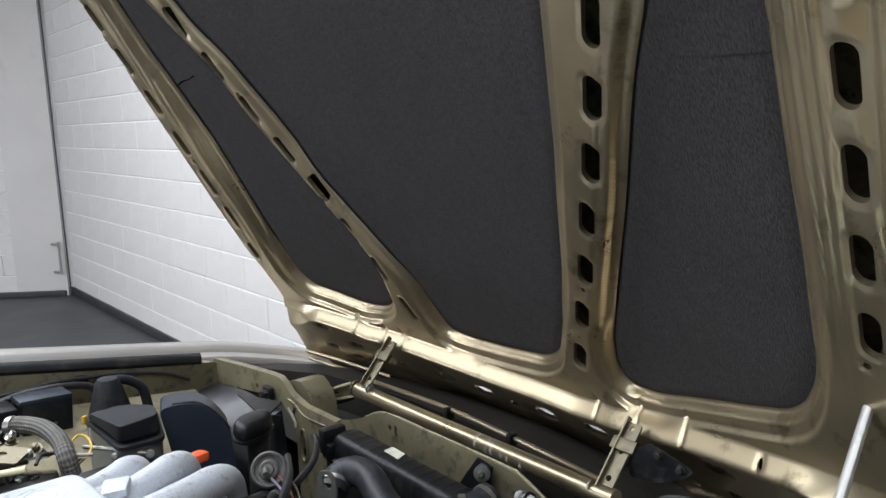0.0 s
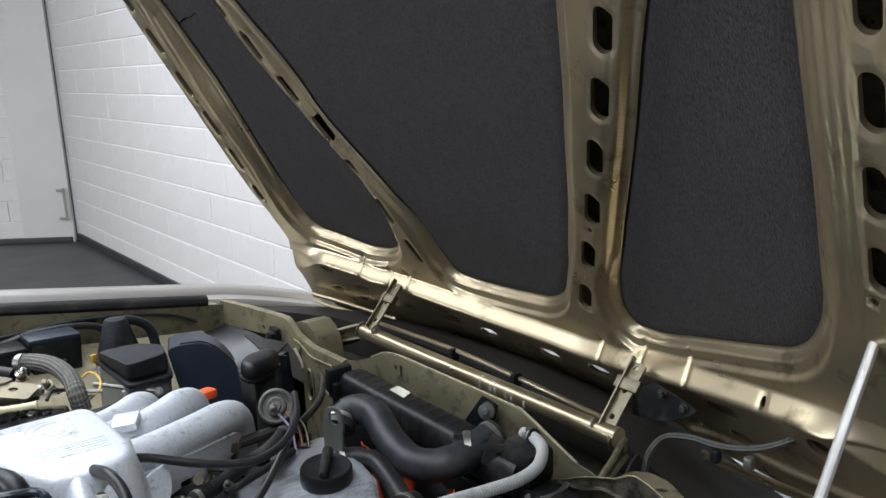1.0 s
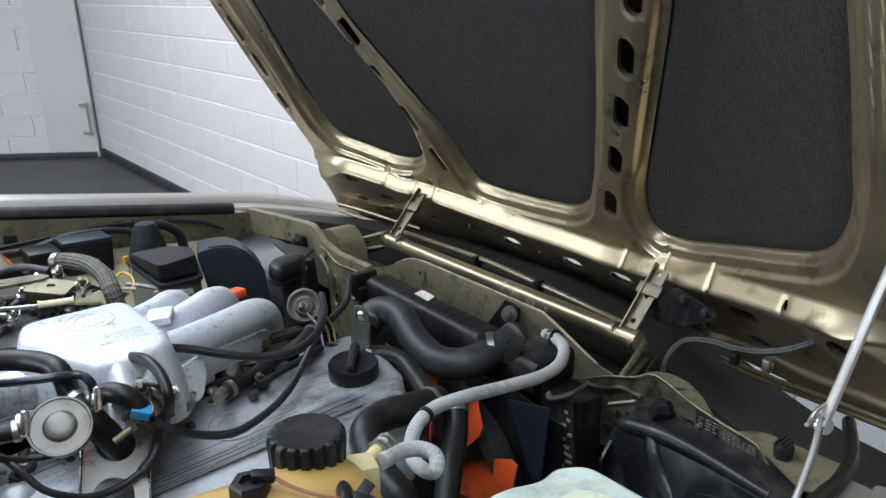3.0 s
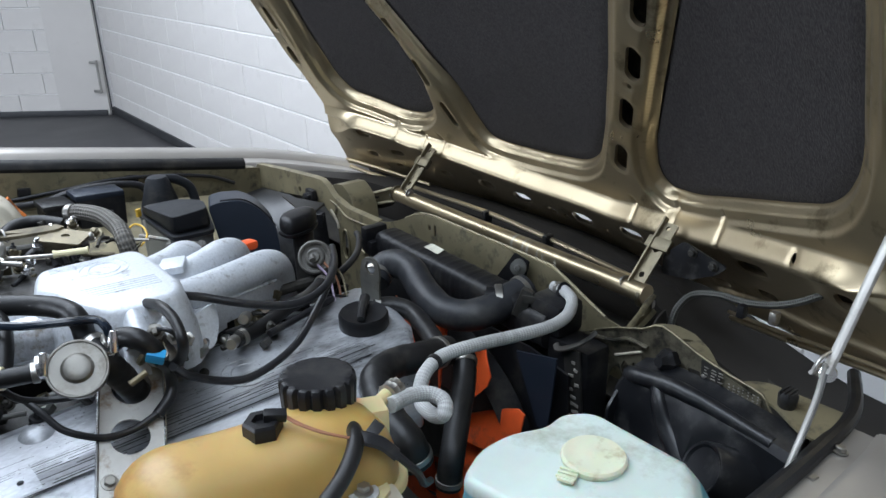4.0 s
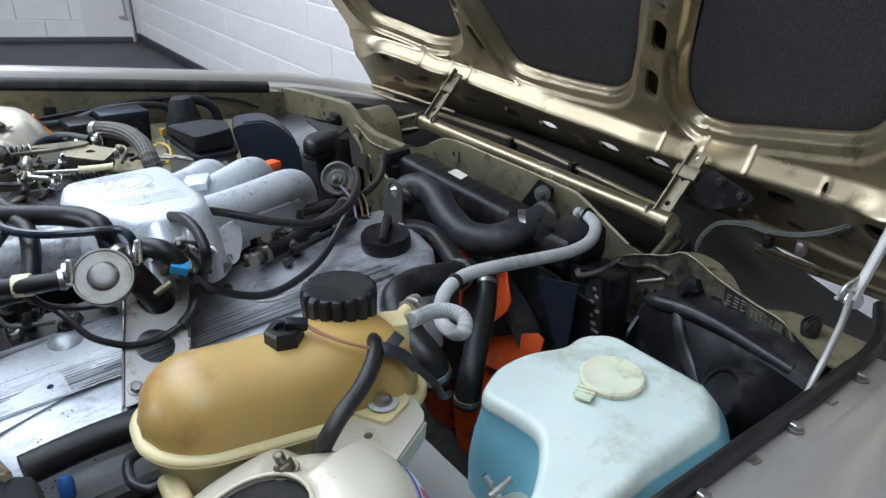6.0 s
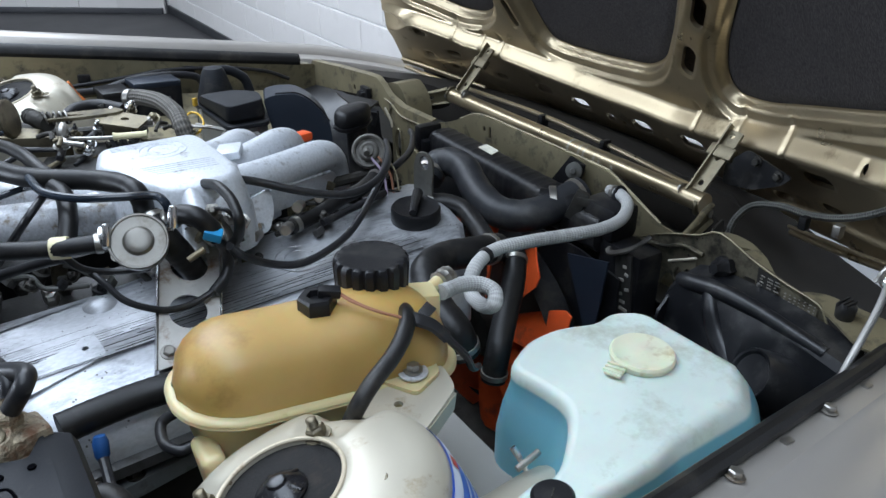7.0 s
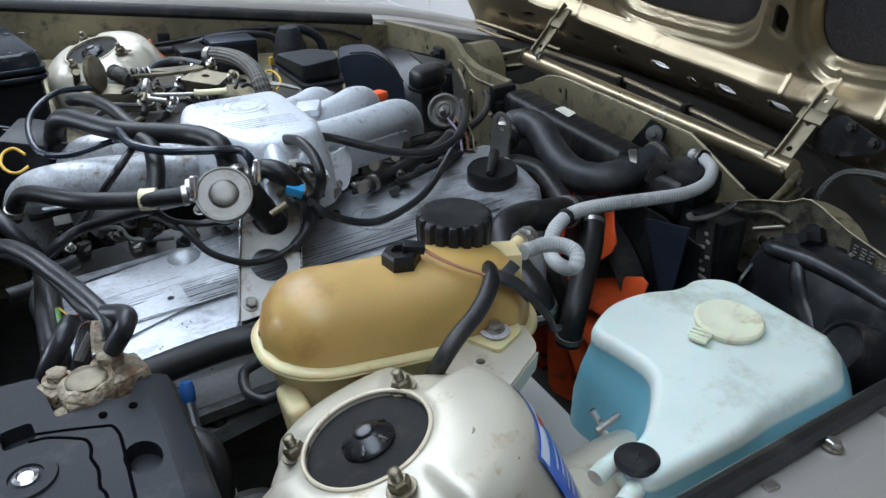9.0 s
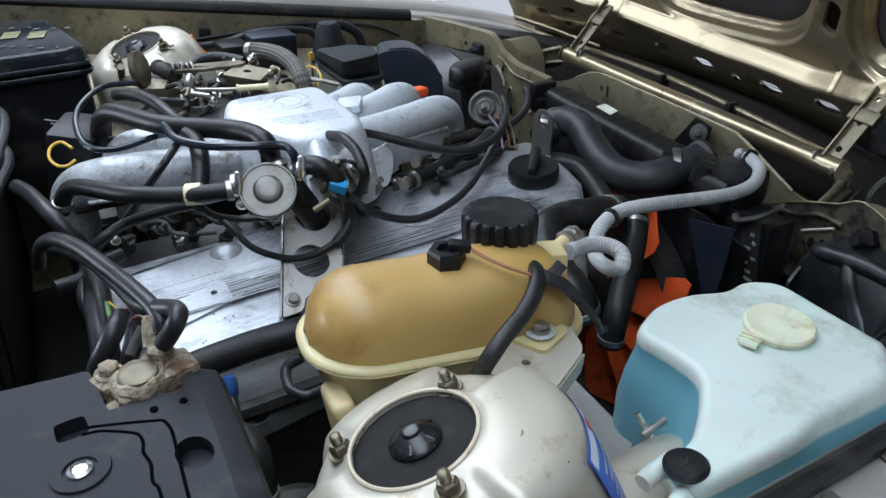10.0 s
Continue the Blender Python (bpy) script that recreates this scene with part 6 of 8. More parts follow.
for i in range(9):
    x = -1.02 + 0.066 * i
    a = Vector((x, -0.03, 0.915))
    part("lead", tube([a, a + Vector((rnd.uniform(0.01, 0.03), -0.03, rnd.uniform(0.005, 0.022))), a + Vector((rnd.uniform(0.03, 0.06), -0.045, -0.004)), a + Vector((0.085, rnd.uniform(-0.06, -0.03), -0.008))], rnd.uniform(0.0022, 0.0040), 8, 5), rnd.choice((CABLE, CABLE, DARKSTEEL, GREYW)), engine, "thin oily lead")
for i in range(30):
    where = Vector((rnd.uniform(-0.95, -0.70), rnd.uniform(0.20, 0.36), rnd.uniform(0.955, 1.012)))
    k = rnd.uniform(0.003, 0.007)
    axis = (rnd.uniform(-0.8, 0.8), rnd.uniform(-0.8, 0.4), 0.5)
    if i % 2:
        bm = bolt(axis, where, k, k, True, k * 1.5)
    else:
        bm = tube([where, where + Vector((rnd.uniform(-0.02, 0.02), -0.012, 0.006)), where + Vector((rnd.uniform(-0.045, 0.045), -0.03, 0.0))], k * 0.7, 8, 4)
    part("fastener" if i % 2 else "rod", bm, rnd.choice((BRASS, DARKSTEEL, DARKSTEEL, STEEL, CABLE)), link)

# ---- expansion tank ----
ET = thing("expansion_tank", (-0.78, -0.49, 0.9), "amber translucent coolant expansion tank with a black screw cap", "coolant tank")
TA, TB = Vector((-0.872, -0.478, 0.985)), Vector((-0.690, -0.492, 0.968))     # long axis


def tank_body(z0, z1):
    """Upper half of the tank: a long dome with a raised shoulder under the cap."""
    way = (TB - TA)
    side = Vector((0.06, 0.99, 0)).normalized()
    rows = []
    for i in range(29):
        t = -0.26 + 1.46 * i / 28
        e = 1.0
        if t < 0.06:
            e = math.sqrt(max(0.0, 1 - ((0.06 - t) / 0.325) ** 2))
        if t > 0.98:
            e = math.sqrt(max(0.0, 1 - ((t - 0.98) / 0.225) ** 2))
        c = TA + way * t
        lift = 0.010 * math.exp(-((t - 0.80) / 0.28) ** 2)
        row = []
        for k in range(17):
            a = math.pi * k / 16
            y = 0.058 * math.copysign(abs(math.cos(a)) ** 0.85, math.cos(a)) * max(e, 0.02)
            h = (0.062 + lift) * math.sin(a) ** 0.8 * max(e, 0.02) ** 0.9
            row.append(c + side * y + Vector((0, 0, h - 0.01)))
        rows.append(row)
    bm = bmesh.new()
    vs = [[bm.verts.new(p) for p in r] for r in rows]
    for p, q in zip(vs, vs[1:]):
        for k in range(16):
            bm.faces.new((p[k], p[k + 1], q[k + 1], q[k]))
    return bm


def tank_ring(grow, dz):
    """Plan of the tank with its round ends, set out by grow."""
    way = (TB - TA)
    side = Vector((0.06, 0.99, 0)).normalized()
    out = []
    for i in range(48):
        a = math.tau * i / 48
        cx, sy = math.cos(a), math.sin(a)
        t = 0.98 + (0.225 + grow / way.length) * cx if cx > 0 else 0.06 + (0.325 + grow / way.length) * cx
        out.append(TA + way * t + side * (0.058 + grow) * math.copysign(abs(sy) ** 0.85, sy) + Vector((0, 0, dz)))
    return out


part("tank_top", tank_body(0, 1), TANK, ET, "amber stained upper shell", 80)
part("flange", loft([tank_ring(-0.001, -0.0075), tank_ring(0.0035, -0.0085), tank_ring(0.0062, -0.0105), tank_ring(0.0070, -0.0125), tank_ring(0.0055, -0.0140), tank_ring(0.0068, -0.0160), tank_ring(0.0055, -0.0180), tank_ring(-0.004, -0.019)]), TANKPALE, ET, "pale welded flange", 40)
part("tank_bottom", loft([tank_ring(-0.004, -0.022), tank_ring(-0.008, -0.05), tank_ring(-0.02, -0.09), tank_ring(-0.035, -0.105)]), TANKPALE, ET, "pale lower shell", 60)
part("foot", block(0.022, 0.044, 0.14, pose(-0.902, -0.519, 0.880, 0, -6, 0), 0.009, 4), TANKPALE, ET, "pale moulded foot")
cc, ca = Vector((-0.709, -0.458, 1.036)), Vector((0.03, 0.02, 1))
part("neck", lathe([(0.062, -0.052), (0.054, -0.036), (0.046, -0.022), (0.039, -0.012), (0.035, -0.004), (0.033, 0.008)], frame_to(ca, cc - Vector((0, 0, 0.022))), 36), TANK, ET)
cap = part("screw_cap", lathe([(0.033, -0.021), (0.0365, -0.020), (0.0372, -0.016), (0.0385, 0.008), (0.0382, 0.012), (0.0365, 0.0155), (0.034, 0.0165), (0.028, 0.016), (0.0, 0.015)], frame_to(ca, cc), 136,
           lambda a, r, h: ((r - 0.0042 * max(0.0, math.cos(17 * a) - 0.1), h) if r > 0.036 and h > -0.018 else (r, h))), BLACK, ET, "large scalloped black screw cap", 40)
sc = Vector((-0.781, -0.486, 1.034))
sensor = part("level_sensor", lathe([(0.0178, -0.024), (0.0186, -0.022), (0.0186, 0.008), (0.0168, 0.011), (0.010, 0.011), (0.009, 0.005), (0.0, 0.005)], frame_to((0.02, 0, 1), sc) @ pose(0, 0, 0, 0, 0, 14), 6), BLACK, ET, "black hexagonal level sensor", 20)
part("plug", block(0.021, 0.011, 0.009, pose(-0.770, -0.491, 1.047, 5, 8, -24), 0.0015), BLACK, sensor, "black connector plug")
# barb with foil-like clamp
part("outlet", tube([(-0.665, -0.47, 0.99), (-0.645, -0.462, 0.992), (-0.625, -0.452, 0.993)], 0.008, 12), TANKPALE, ET)
part("outlet_boss", block(0.048, 0.036, 0.032, pose(-0.668, -0.474, 0.992, 0, 6, -14), 0.005, 2, 0.9), TANKPALE, ET, "pale moulded outlet block")
part("moulded_mark", block(0.030, 0.002, 0.0012, pose(-0.795, -0.528, 1.008, -60, 0, 3), 0.0005), TANKPALE, ET, "pale scratched line")
part("hose_clamp", lathe([(0.0095, -0.010), (0.0125, -0.009), (0.0115, -0.004), (0.013, 0.0), (0.0115, 0.004), (0.0125, 0.009), (0.0095, 0.010)], frame_to((0.9, 0.35, 0), (-0.618, -0.45, 0.992)), 20, lambda a, r, h: (r * (1 + 0.06 * math.sin(7 * a + 300 * h)), h)), STEEL, ET, "crumpled metal hose clamp")
part("tab", sheet([Vector(p) for p in rounded([(-0.744, -0.536, 0), (-0.717, -0.520, 0), (-0.687, -0.535, 0), (-0.692, -0.560, 0), (-0.728, -0.577, 0), (-0.746, -0.545, 0)], 0.007)], 0.005, pose(0, 0, 0.9635)), TANKPALE, ET, "pale fixing tab")
for a, b, c in (((-0.748, -0.508, 1.002), (-0.737, -0.540, 0.966), (-0.744, -0.515, 0.966)), ((-0.703, -0.510, 0.992), (-0.676, -0.536, 0.960), (-0.690, -0.500, 0.960))):
    part("gusset", loft([[Vector(q) + Vector((d, d * 0.4, 0)) for q in (a, b, c)] for d in (-0.0022, 0.0022)]), TANKPALE, ET, "pale stiffening fin")
part("fixing_bolt", bolt((0, 0, 1), (-0.717, -0.551, 0.973), 0.0068, 0.006), STEEL, ET)
part("washer", lathe([(0.0145, 0.0), (0.0145, 0.0014), (0.0125, 0.0020), (0.006, 0.0016)], Matrix.Translation((-0.717, -0.551, 0.9705)), 24), ALUOLD, ET, "dull zinc washer")
tbk = thing("tank_bracket", (-0.74, -0.57, 0.95), "champagne-painted bracket plate under the expansion tank", "bracket")
part("plate", sheet([Vector(p) for p in rounded([(-0.79, -0.555, 0), (-0.765, -0.632, 0), (-0.690, -0.585, 0), (-0.682, -0.545, 0), (-0.72, -0.515, 0)], 0.012)], 0.004, pose(0, 0, 0.960), [oval(-0.748, -0.577, 0.0045, 0.0045, n=12)]), CHAMP, tbk)
part("flange", sheet([(0, 0), (0.085, 0), (0.080, -0.016), (0, -0.020)], 0.003, plane_of((-0.766, -0.630, 0.960), (0.85, 0.52, 0), (0, 0, 1))), CHAMP, tbk)
lo = thing("sensor_lead", (-0.69, -0.52, 1.0), "taped black sensor lead on the tank", "cable")
part("taped_joint", tube([(-0.712, -0.538, 1.024), (-0.704, -0.544, 1.021), (-0.692, -0.548, 1.013), (-0.680, -0.553, 0.998)], 0.007, 8, 4, flat=0.6), CABLE, lo)
part("tail", tube([(-0.680, -0.553, 0.998), (-0.662, -0.559, 0.973), (-0.652, -0.556, 0.953), (-0.634, -0.541, 0.938)], 0.004, 8, 4), CABLE, lo)
part("tape_flag", block(0.02, 0.012, 0.002, pose(-0.695, -0.539, 1.024, 30, -20, 20), 0.0006), CABLE, lo)
part("wire", tube([(-0.764, -0.495, 1.046), (-0.757, -0.510, 1.042), (-0.742, -0.528, 1.036), (-0.722, -0.540, 1.028)], 0.0011, 6, 6), COPPERW, lo, "thin brown wire")
part("wire", tube([(-0.761, -0.496, 1.045), (-0.752, -0.512, 1.040), (-0.737, -0.529, 1.034), (-0.719, -0.540, 1.027)], 0.0011, 6, 6), COPPERW, lo, "thin brown wire")

# ---- washer fluid tank ----
WT = thing("washer_tank", (-0.51, -0.62, 0.7), "milky washer fluid tank, half full of blue fluid", "washer tank")


FILL = 0.919
WU = [(-0.604, -0.549), (-0.556, -0.521), (-0.509, -0.519), (-0.467, -0.536), (-0.438, -0.528), (-0.405, -0.547), (-0.381, -0.693), (-0.433, -0.740), (-0.56, -0.738), (-0.690, -0.740), (-0.686, -0.700), (-0.652, -0.692), (-0.614, -0.660), (-0.589, -0.632), (-0.593, -0.592)]


def uring(z, inset, round_off=0.0):
    """The upper outline with its fixing arm, drawn in by a step; the edge beside the wing is rounded further."""
    loop = rounded([(*q, 0) for q in WU], 0.020, 5)
    n = len(loop)
    out = []
    for i, p in enumerate(loop):
        way = (loop[(i + 1) % n] - loop[i - 1]).normalized()
        soft = float(ease(-p.y, 0.63, 0.70) * ease(p.x, -0.60, -0.50))
        step = inset + round_off * soft
        arm = float(ease(-p.x, 0.595, 0.635) * ease(-p.y, 0.655, 0.68))
        if step < 0:
            step *= 1 - arm
        out.append(Vector((p.x - way.y * step * turn, p.y + way.x * step * turn, z + (max(z, 0.896) - z) * arm)))
    return out


turn = 1 if sum(a[0] * b[1] - b[0] * a[1] for a, b in zip(WU, WU[1:] + WU[:1])) > 0 else -1
part("shell", loft([uring(0.58, 0.014), uring(0.62, 0.002), uring(0.70, -0.010), uring(0.78, -0.015), uring(0.84, -0.014), uring(0.875, -0.008), uring(0.893, -0.003), uring(0.905, 0.0, 0.003), uring(0.914, 0.0, 0.009), uring(FILL, 0.0, 0.013), uring(0.924, 0.0010, 0.017), uring(0.928, 0.0028, 0.019), uring(0.930, 0.0055, 0.021), uring(0.9312, 0.0085, 0.0225), uring(0.9312, 0.0100, 0.023)]), WASHERTOP, WT, "milky translucent shell, blue up to the fluid", 50)
part("arm", loft([[Vector(p) for p in r] for r in (
    [(-0.50, -0.66, 0.912), (-0.50, -0.68, 0.912), (-0.50, -0.715, 0.906), (-0.50, -0.722, 0.85), (-0.50, -0.66, 0.85)],
    [(-0.585, -0.668, 0.912), (-0.565, -0.69, 0.912), (-0.565, -0.722, 0.906), (-0.565, -0.728, 0.85), (-0.580, -0.668, 0.85)],
    [(-0.610, -0.684, 0.912), (-0.60, -0.695, 0.912), (-0.60, -0.724, 0.906), (-0.60, -0.730, 0.865), (-0.606, -0.684, 0.865)],
    [(-0.632, -0.681, 0.912), (-0.63, -0.700, 0.912), (-0.635, -0.728, 0.906), (-0.635, -0.732, 0.880), (-0.630, -0.679, 0.880)],
    [(-0.668, -0.692, 0.912), (-0.668, -0.712, 0.912), (-0.668, -0.732, 0.906), (-0.668, -0.736, 0.895), (-0.668, -0.690, 0.895)],
    [(-0.690, -0.698, 0.912), (-0.690, -0.716, 0.912), (-0.690, -0.738, 0.906), (-0.690, -0.740, 0.900), (-0.690, -0.696, 0.900)])]), WASHER, WT, "moulded fixing arm", 80)
part("fork", tube([(-0.675, -0.694, 0.914), (-0.695, -0.698, 0.914), (-0.710, -0.702, 0.912)], 0.0085, 12, 4), WASHER, WT)
part("fork", tube([(-0.668, -0.722, 0.912), (-0.690, -0.728, 0.912), (-0.706, -0.734, 0.910)], 0.0085, 12, 4), WASHER, WT)
wcap = part("flap_cap", lathe([(0.030, -0.006), (0.0335, -0.004), (0.035, 0.0), (0.035, 0.003), (0.033, 0.0055), (0.030, 0.0055), (0.028, 0.0045), (0.010, 0.0045), (0.006, 0.006), (0.0, 0.0065)], frame_to((0.02, -0.03, 1), (-0.475, -0.616, 0.935)), 40), IVORY, WT, "round ivory flap cap")
part("hinge_tab", block(0.022, 0.018, 0.004, pose(-0.518, -0.621, 0.936, 0, 6, 25), 0.0015), IVORY, wcap)
for i in range(3):
    part("hinge_rib", block(0.003, 0.020, 0.003, pose(-0.525 + 0.006 * i, -0.623 + 0.003 * i, 0.9385, 0, 6, 25), 0.0008), IVORY, wcap)
part("fixing_plug", lathe([(0.006, -0.02), (0.006, -0.004), (0.0185, -0.003), (0.019, 0.0), (0.016, 0.003), (0.0, 0.004)], frame_to((-0.05, 0.02, 1), (-0.679, -0.715, 0.931)), 28), BLACK, WT, "black round fixing plug")
part("plug_slot", block(0.010, 0.0016, 0.0012, pose(-0.679, -0.715, 0.9352, 0, 0, 40), 0.0003), DARKSTEEL, WT)
for i in range(7):
    part("scale_mark", block(0.006, 0.0018, 0.0008, pose(-0.535 + 0.008 * i, -0.692 + 0.002 * i, 0.9305 - 0.0035, 0, 0, 20), 0.0003), IVORY, WT, "moulded graduation mark")
wn = thing("wing_bolt", (-0.63, -0.63, 0.85), "plain steel tee bolt beside the washer tank", "bolt")
part("shank", tube([(-0.638, -0.608, 0.882), (-0.634, -0.618, 0.870), (-0.628, -0.630, 0.85)], 0.0036, 10), CHROME, wn)
part("bar", tube([(-0.649, -0.630, 0.876), (-0.635, -0.629, 0.879), (-0.620, -0.627, 0.882)], 0.0036, 10), STEEL, wn)

# ---- battery ----
BT = thing("battery", (-1.10, -0.62, 0.85), "dark grey car battery with a corroded terminal", "battery")
bo = [(-1.165, -0.507), (-1.092, -0.516), (-1.028, -0.552), (-1.024, -0.70), (-1.04, -0.80), (-1.24, -0.80), (-1.24, -0.505)]
part("case", sheet([Vector(p) for p in rounded([(*p, 0) for p in bo], 0.006)], 0.19, pose(0, 0, 0.84)), BATTERY, BT, "dark case")
notch = [(-1.30, -0.50), (-1.093, -0.516), (-1.084, -0.570), (-1.054, -0.567), (-1.036, -0.572), (-1.024, -0.548), (-1.021, -0.62), (-1.020, -0.70), (-1.03, -0.80), (-1.30, -0.80)]
lid = part("lid", sheet([Vector(p) for p in rounded([(*p, 0) for p in notch], 0.004)], 0.012, pose(0, 0, 1.030), [oval(-1.1085, -0.5775, 0.0105, 0.0105, 0.1, power=0.4), oval(-1.037, -0.638, 0.012, 0.016, 0.2)]), BATTERY, BT, "dark grey lid with grooves")
part("terminal_well", sheet([(-1.10, -0.515), (-1.02, -0.545), (-1.03, -0.58), (-1.09, -0.575)], 0.004, pose(0, 0, 1.012)), CORRODED, BT)
part("side_ledge", loft([[Vector((x0 - 0.002, y, 1.0405)), Vector((x0 + 0.004, y, 1.040)), Vector((x0 + 0.017, y, 1.033)), Vector((x0 + 0.021, y, 1.022)), Vector((x0 + 0.022, y, 0.90)), Vector((x0 - 0.01, y, 0.90))] for x0, y in ((-1.024, -0.548), (-1.021, -0.62), (-1.020, -0.70), (-1.03, -0.80))]), BATTERY, BT, "sloping side ledge")
# raised black beads stand in for the shade in the lid's grooves
for pts in ([(-1.098, -0.581), (-1.076, -0.588), (-1.057, -0.595), (-1.051, -0.598), (-1.048, -0.606), (-1.047, -0.616), (-1.047, -0.65), (-1.047, -0.72)],
            [(-1.102, -0.587), (-1.090, -0.589), (-1.072, -0.600), (-1.067, -0.606), (-1.066, -0.615), (-1.067, -0.623), (-1.064, -0.636), (-1.065, -0.652), (-1.062, -0.664), (-1.063, -0.72)]):
    part("groove", tube([(x, y, 1.0417) for x, y in pts], 0.0013, 6, 4), CREASESHADE, lid, "moulded groove, its shade drawn as a black bead")
part("vent_plug", lathe([(0.019, 0.0), (0.0185, 0.0015), (0.011, 0.002), (0.0105, -0.001), (0.0, -0.001)], Matrix.Translation((-1.105, -0.622, 1.0425)), 28), BATTERY, lid)
part("plug_core", lathe([(0.0085, 0.0), (0.0080, 0.0022), (0.0055, 0.0035), (0.0045, 0.0020), (0.0, 0.0015)], Matrix.Translation((-1.105, -0.622, 1.0425)), 20), CHROME, lid, "bright plug centre")
for p in ((-1.035, -0.584), (-1.055, -0.584)):
    part("pin", lathe([(0.003, 0), (0.0028, 0.001), (0, 0.001)], Matrix.Translation((*p, 1.0425)), 10), CREASESHADE, lid)
def lump(a, r, h):
    return r * (1 + 0.05 * math.sin(3 * a + 90 * h) + 0.03 * math.sin(7 * a)), h + 0.0012 * math.sin(5 * a)


post = part("terminal_clamp", joined(lathe([(0.020, -0.012), (0.0215, 0.0), (0.0205, 0.010), (0.017, 0.014), (0.012, 0.0145), (0.002, 0.0142)], Matrix.Translation((-1.060, -0.548, 1.036)), 28, lump),
                                     block(0.034, 0.030, 0.022, pose(-1.036, -0.541, 1.036, 0, 0, 15), 0.006), block(0.026, 0.024, 0.016, pose(-1.079, -0.533, 1.036, 0, 0, 25), 0.005), block(0.024, 0.026, 0.014, pose(-1.074, -0.562, 1.030, 0, 0, 20), 0.005), block(0.05, 0.02, 0.012, pose(-1.050, -0.568, 1.028, 0, 0, 8), 0.005)), CORRODED, BT, "corroded battery terminal clamp")
part("post_top", lathe([(0.0150, -0.004), (0.0145, 0.0012), (0.0125, 0.0022), (0.006, 0.0018), (0.0005, 0.0016)], Matrix.Translation((-1.060, -0.548, 1.0500)), 24), BRASS, post, "pale scraped post top")
for q, r, hgt in (((-1.042, -0.534, 1.047), 0.0105, 0.011), ((-1.079, -0.530, 1.044), 0.0080, 0.007), ((-1.072, -0.563, 1.036), 0.0060, 0.007)):
    part("clamp_bolt", bolt((0.1, 0, 1), q, r, hgt), CORRODED, post)
part("cable_lug", tube([(-1.045, -0.528, 1.056), (-1.043, -0.522, 1.066), (-1.040, -0.516, 1.074)], 0.0078, 10, 4), CORRODED, post)
part("wire_ferrule", tube([(-1.062, -0.522, 1.048), (-1.056, -0.516, 1.054), (-1.048, -0.510, 1.062)], 0.0050, 10, 6, lambda q: 1 + 0.15 * math.sin(q * 38)), DARKSTEEL, post, "ribbed wire ferrule")
part("pole_mark", block(0.010, 0.024, 0.002, pose(-1.089, -0.563, 1.0285, 0, 0, 6), 0.0006), LILAC, BT, "faded lilac and red pole mark")
part("pole_mark", block(0.004, 0.020, 0.002, pose(-1.087, -0.560, 1.0300, 0, 0, 12), 0.0006), REDW, BT, "faded red stripe")
single("blue_terminal", lathe([(0.005, -0.016), (0.008, -0.010), (0.0085, 0.004), (0.006, 0.011)], frame_to((0.1, 0.35, 0.9), (-0.983, -0.357, 0.862)), 14), NAVY, "dark blue cable terminal below the pipe", "connector")

# ---- radiator, fan and hoses' neighbours ----
RD = thing("radiator", (-0.24, -0.09, 0.5), "black radiator with a ribbed plastic top tank", "radiator")
part("core", block(0.035, 0.52, 0.40, pose(-0.225, -0.10, 0.68), 0.003), FIN, RD, "dark finned core")
tank_rows = []
for i in range(104):
    y = 0.165 - 0.00475 * i
    k = 1.035 if i % 6 == 2 else 1.0
    e = min(1.0, 0.6 + (0.165 - y) * 20)
    tank_rows.append([Vector((-0.243 + 0.030 * k * e * math.copysign(abs(math.cos(a)) ** 0.6, math.cos(a)), y, 0.893 + 0.030 * k * e * math.copysign(abs(math.sin(a)) ** 0.6, math.sin(a)))) for a in [math.tau * j / 20 for j in range(20)]])
part("top_tank", loft(tank_rows), BLACK, RD, "black ribbed plastic top tank", 30)
part("end_bracket", joined(block(0.05, 0.022, 0.05, pose(-0.262, 0.165, 0.905, 0, 0, 0), 0.005), block(0.02, 0.03, 0.03, pose(-0.275, 0.155, 0.89), 0.004)), BLACK, RD)
part("side_tank", block(0.055, 0.07, 0.055, pose(-0.235, -0.315, 0.915, 0, 0, 0), 0.012), BLACK, RD, "black filler end of the tank")
part("side_tank", block(0.05, 0.085, 0.40, pose(-0.235, -0.365, 0.69), 0.01), BLACK, RD, "black side of the radiator")
part("strap", block(0.004, 0.032, 0.115, pose(-0.264, -0.386, 0.832, -6, 0, 0), 0.001), PLATE, RD, "dark strap with worn white marks")
rnd = random.Random(8)
for i in range(9):
    part("strap_mark", block(0.0012, rnd.uniform(0.006, 0.016), 0.005, pose(-0.2668, -0.388 + rnd.uniform(-0.007, 0.007), 0.778 + 0.0115 * i, rnd.uniform(-25, 15), 0, 0), 0.0004), INK, RD)
part("strap_clip", tube([(-0.265, -0.348, 0.884), (-0.27, -0.358, 0.882), (-0.268, -0.375, 0.890), (-0.262, -0.395, 0.904), (-0.258, -0.408, 0.918), (-0.250, -0.412, 0.926)], 0.0055, 8, 5, flat=0.5), DARKSTEEL, RD)
part("label", sheet(rounded([(-0.015, -0.027, 0), (0.012, -0.022, 0), (0.014, 0.024, 0), (-0.012, 0.026, 0)], 0.003), 0.0008, pose(-0.238, -0.006, 0.9255, 0, -8, 0) @ Matrix.Diagonal((0.7, 0.85, 1.0, 1.0))), LABELPAPER, RD, "torn yellowed paper label")
part("outlet", tube([(-0.235, -0.25, 0.905), (-0.26, -0.235, 0.91), (-0.285, -0.21, 0.91)], 0.024, 16, 5), BLACK, RD)
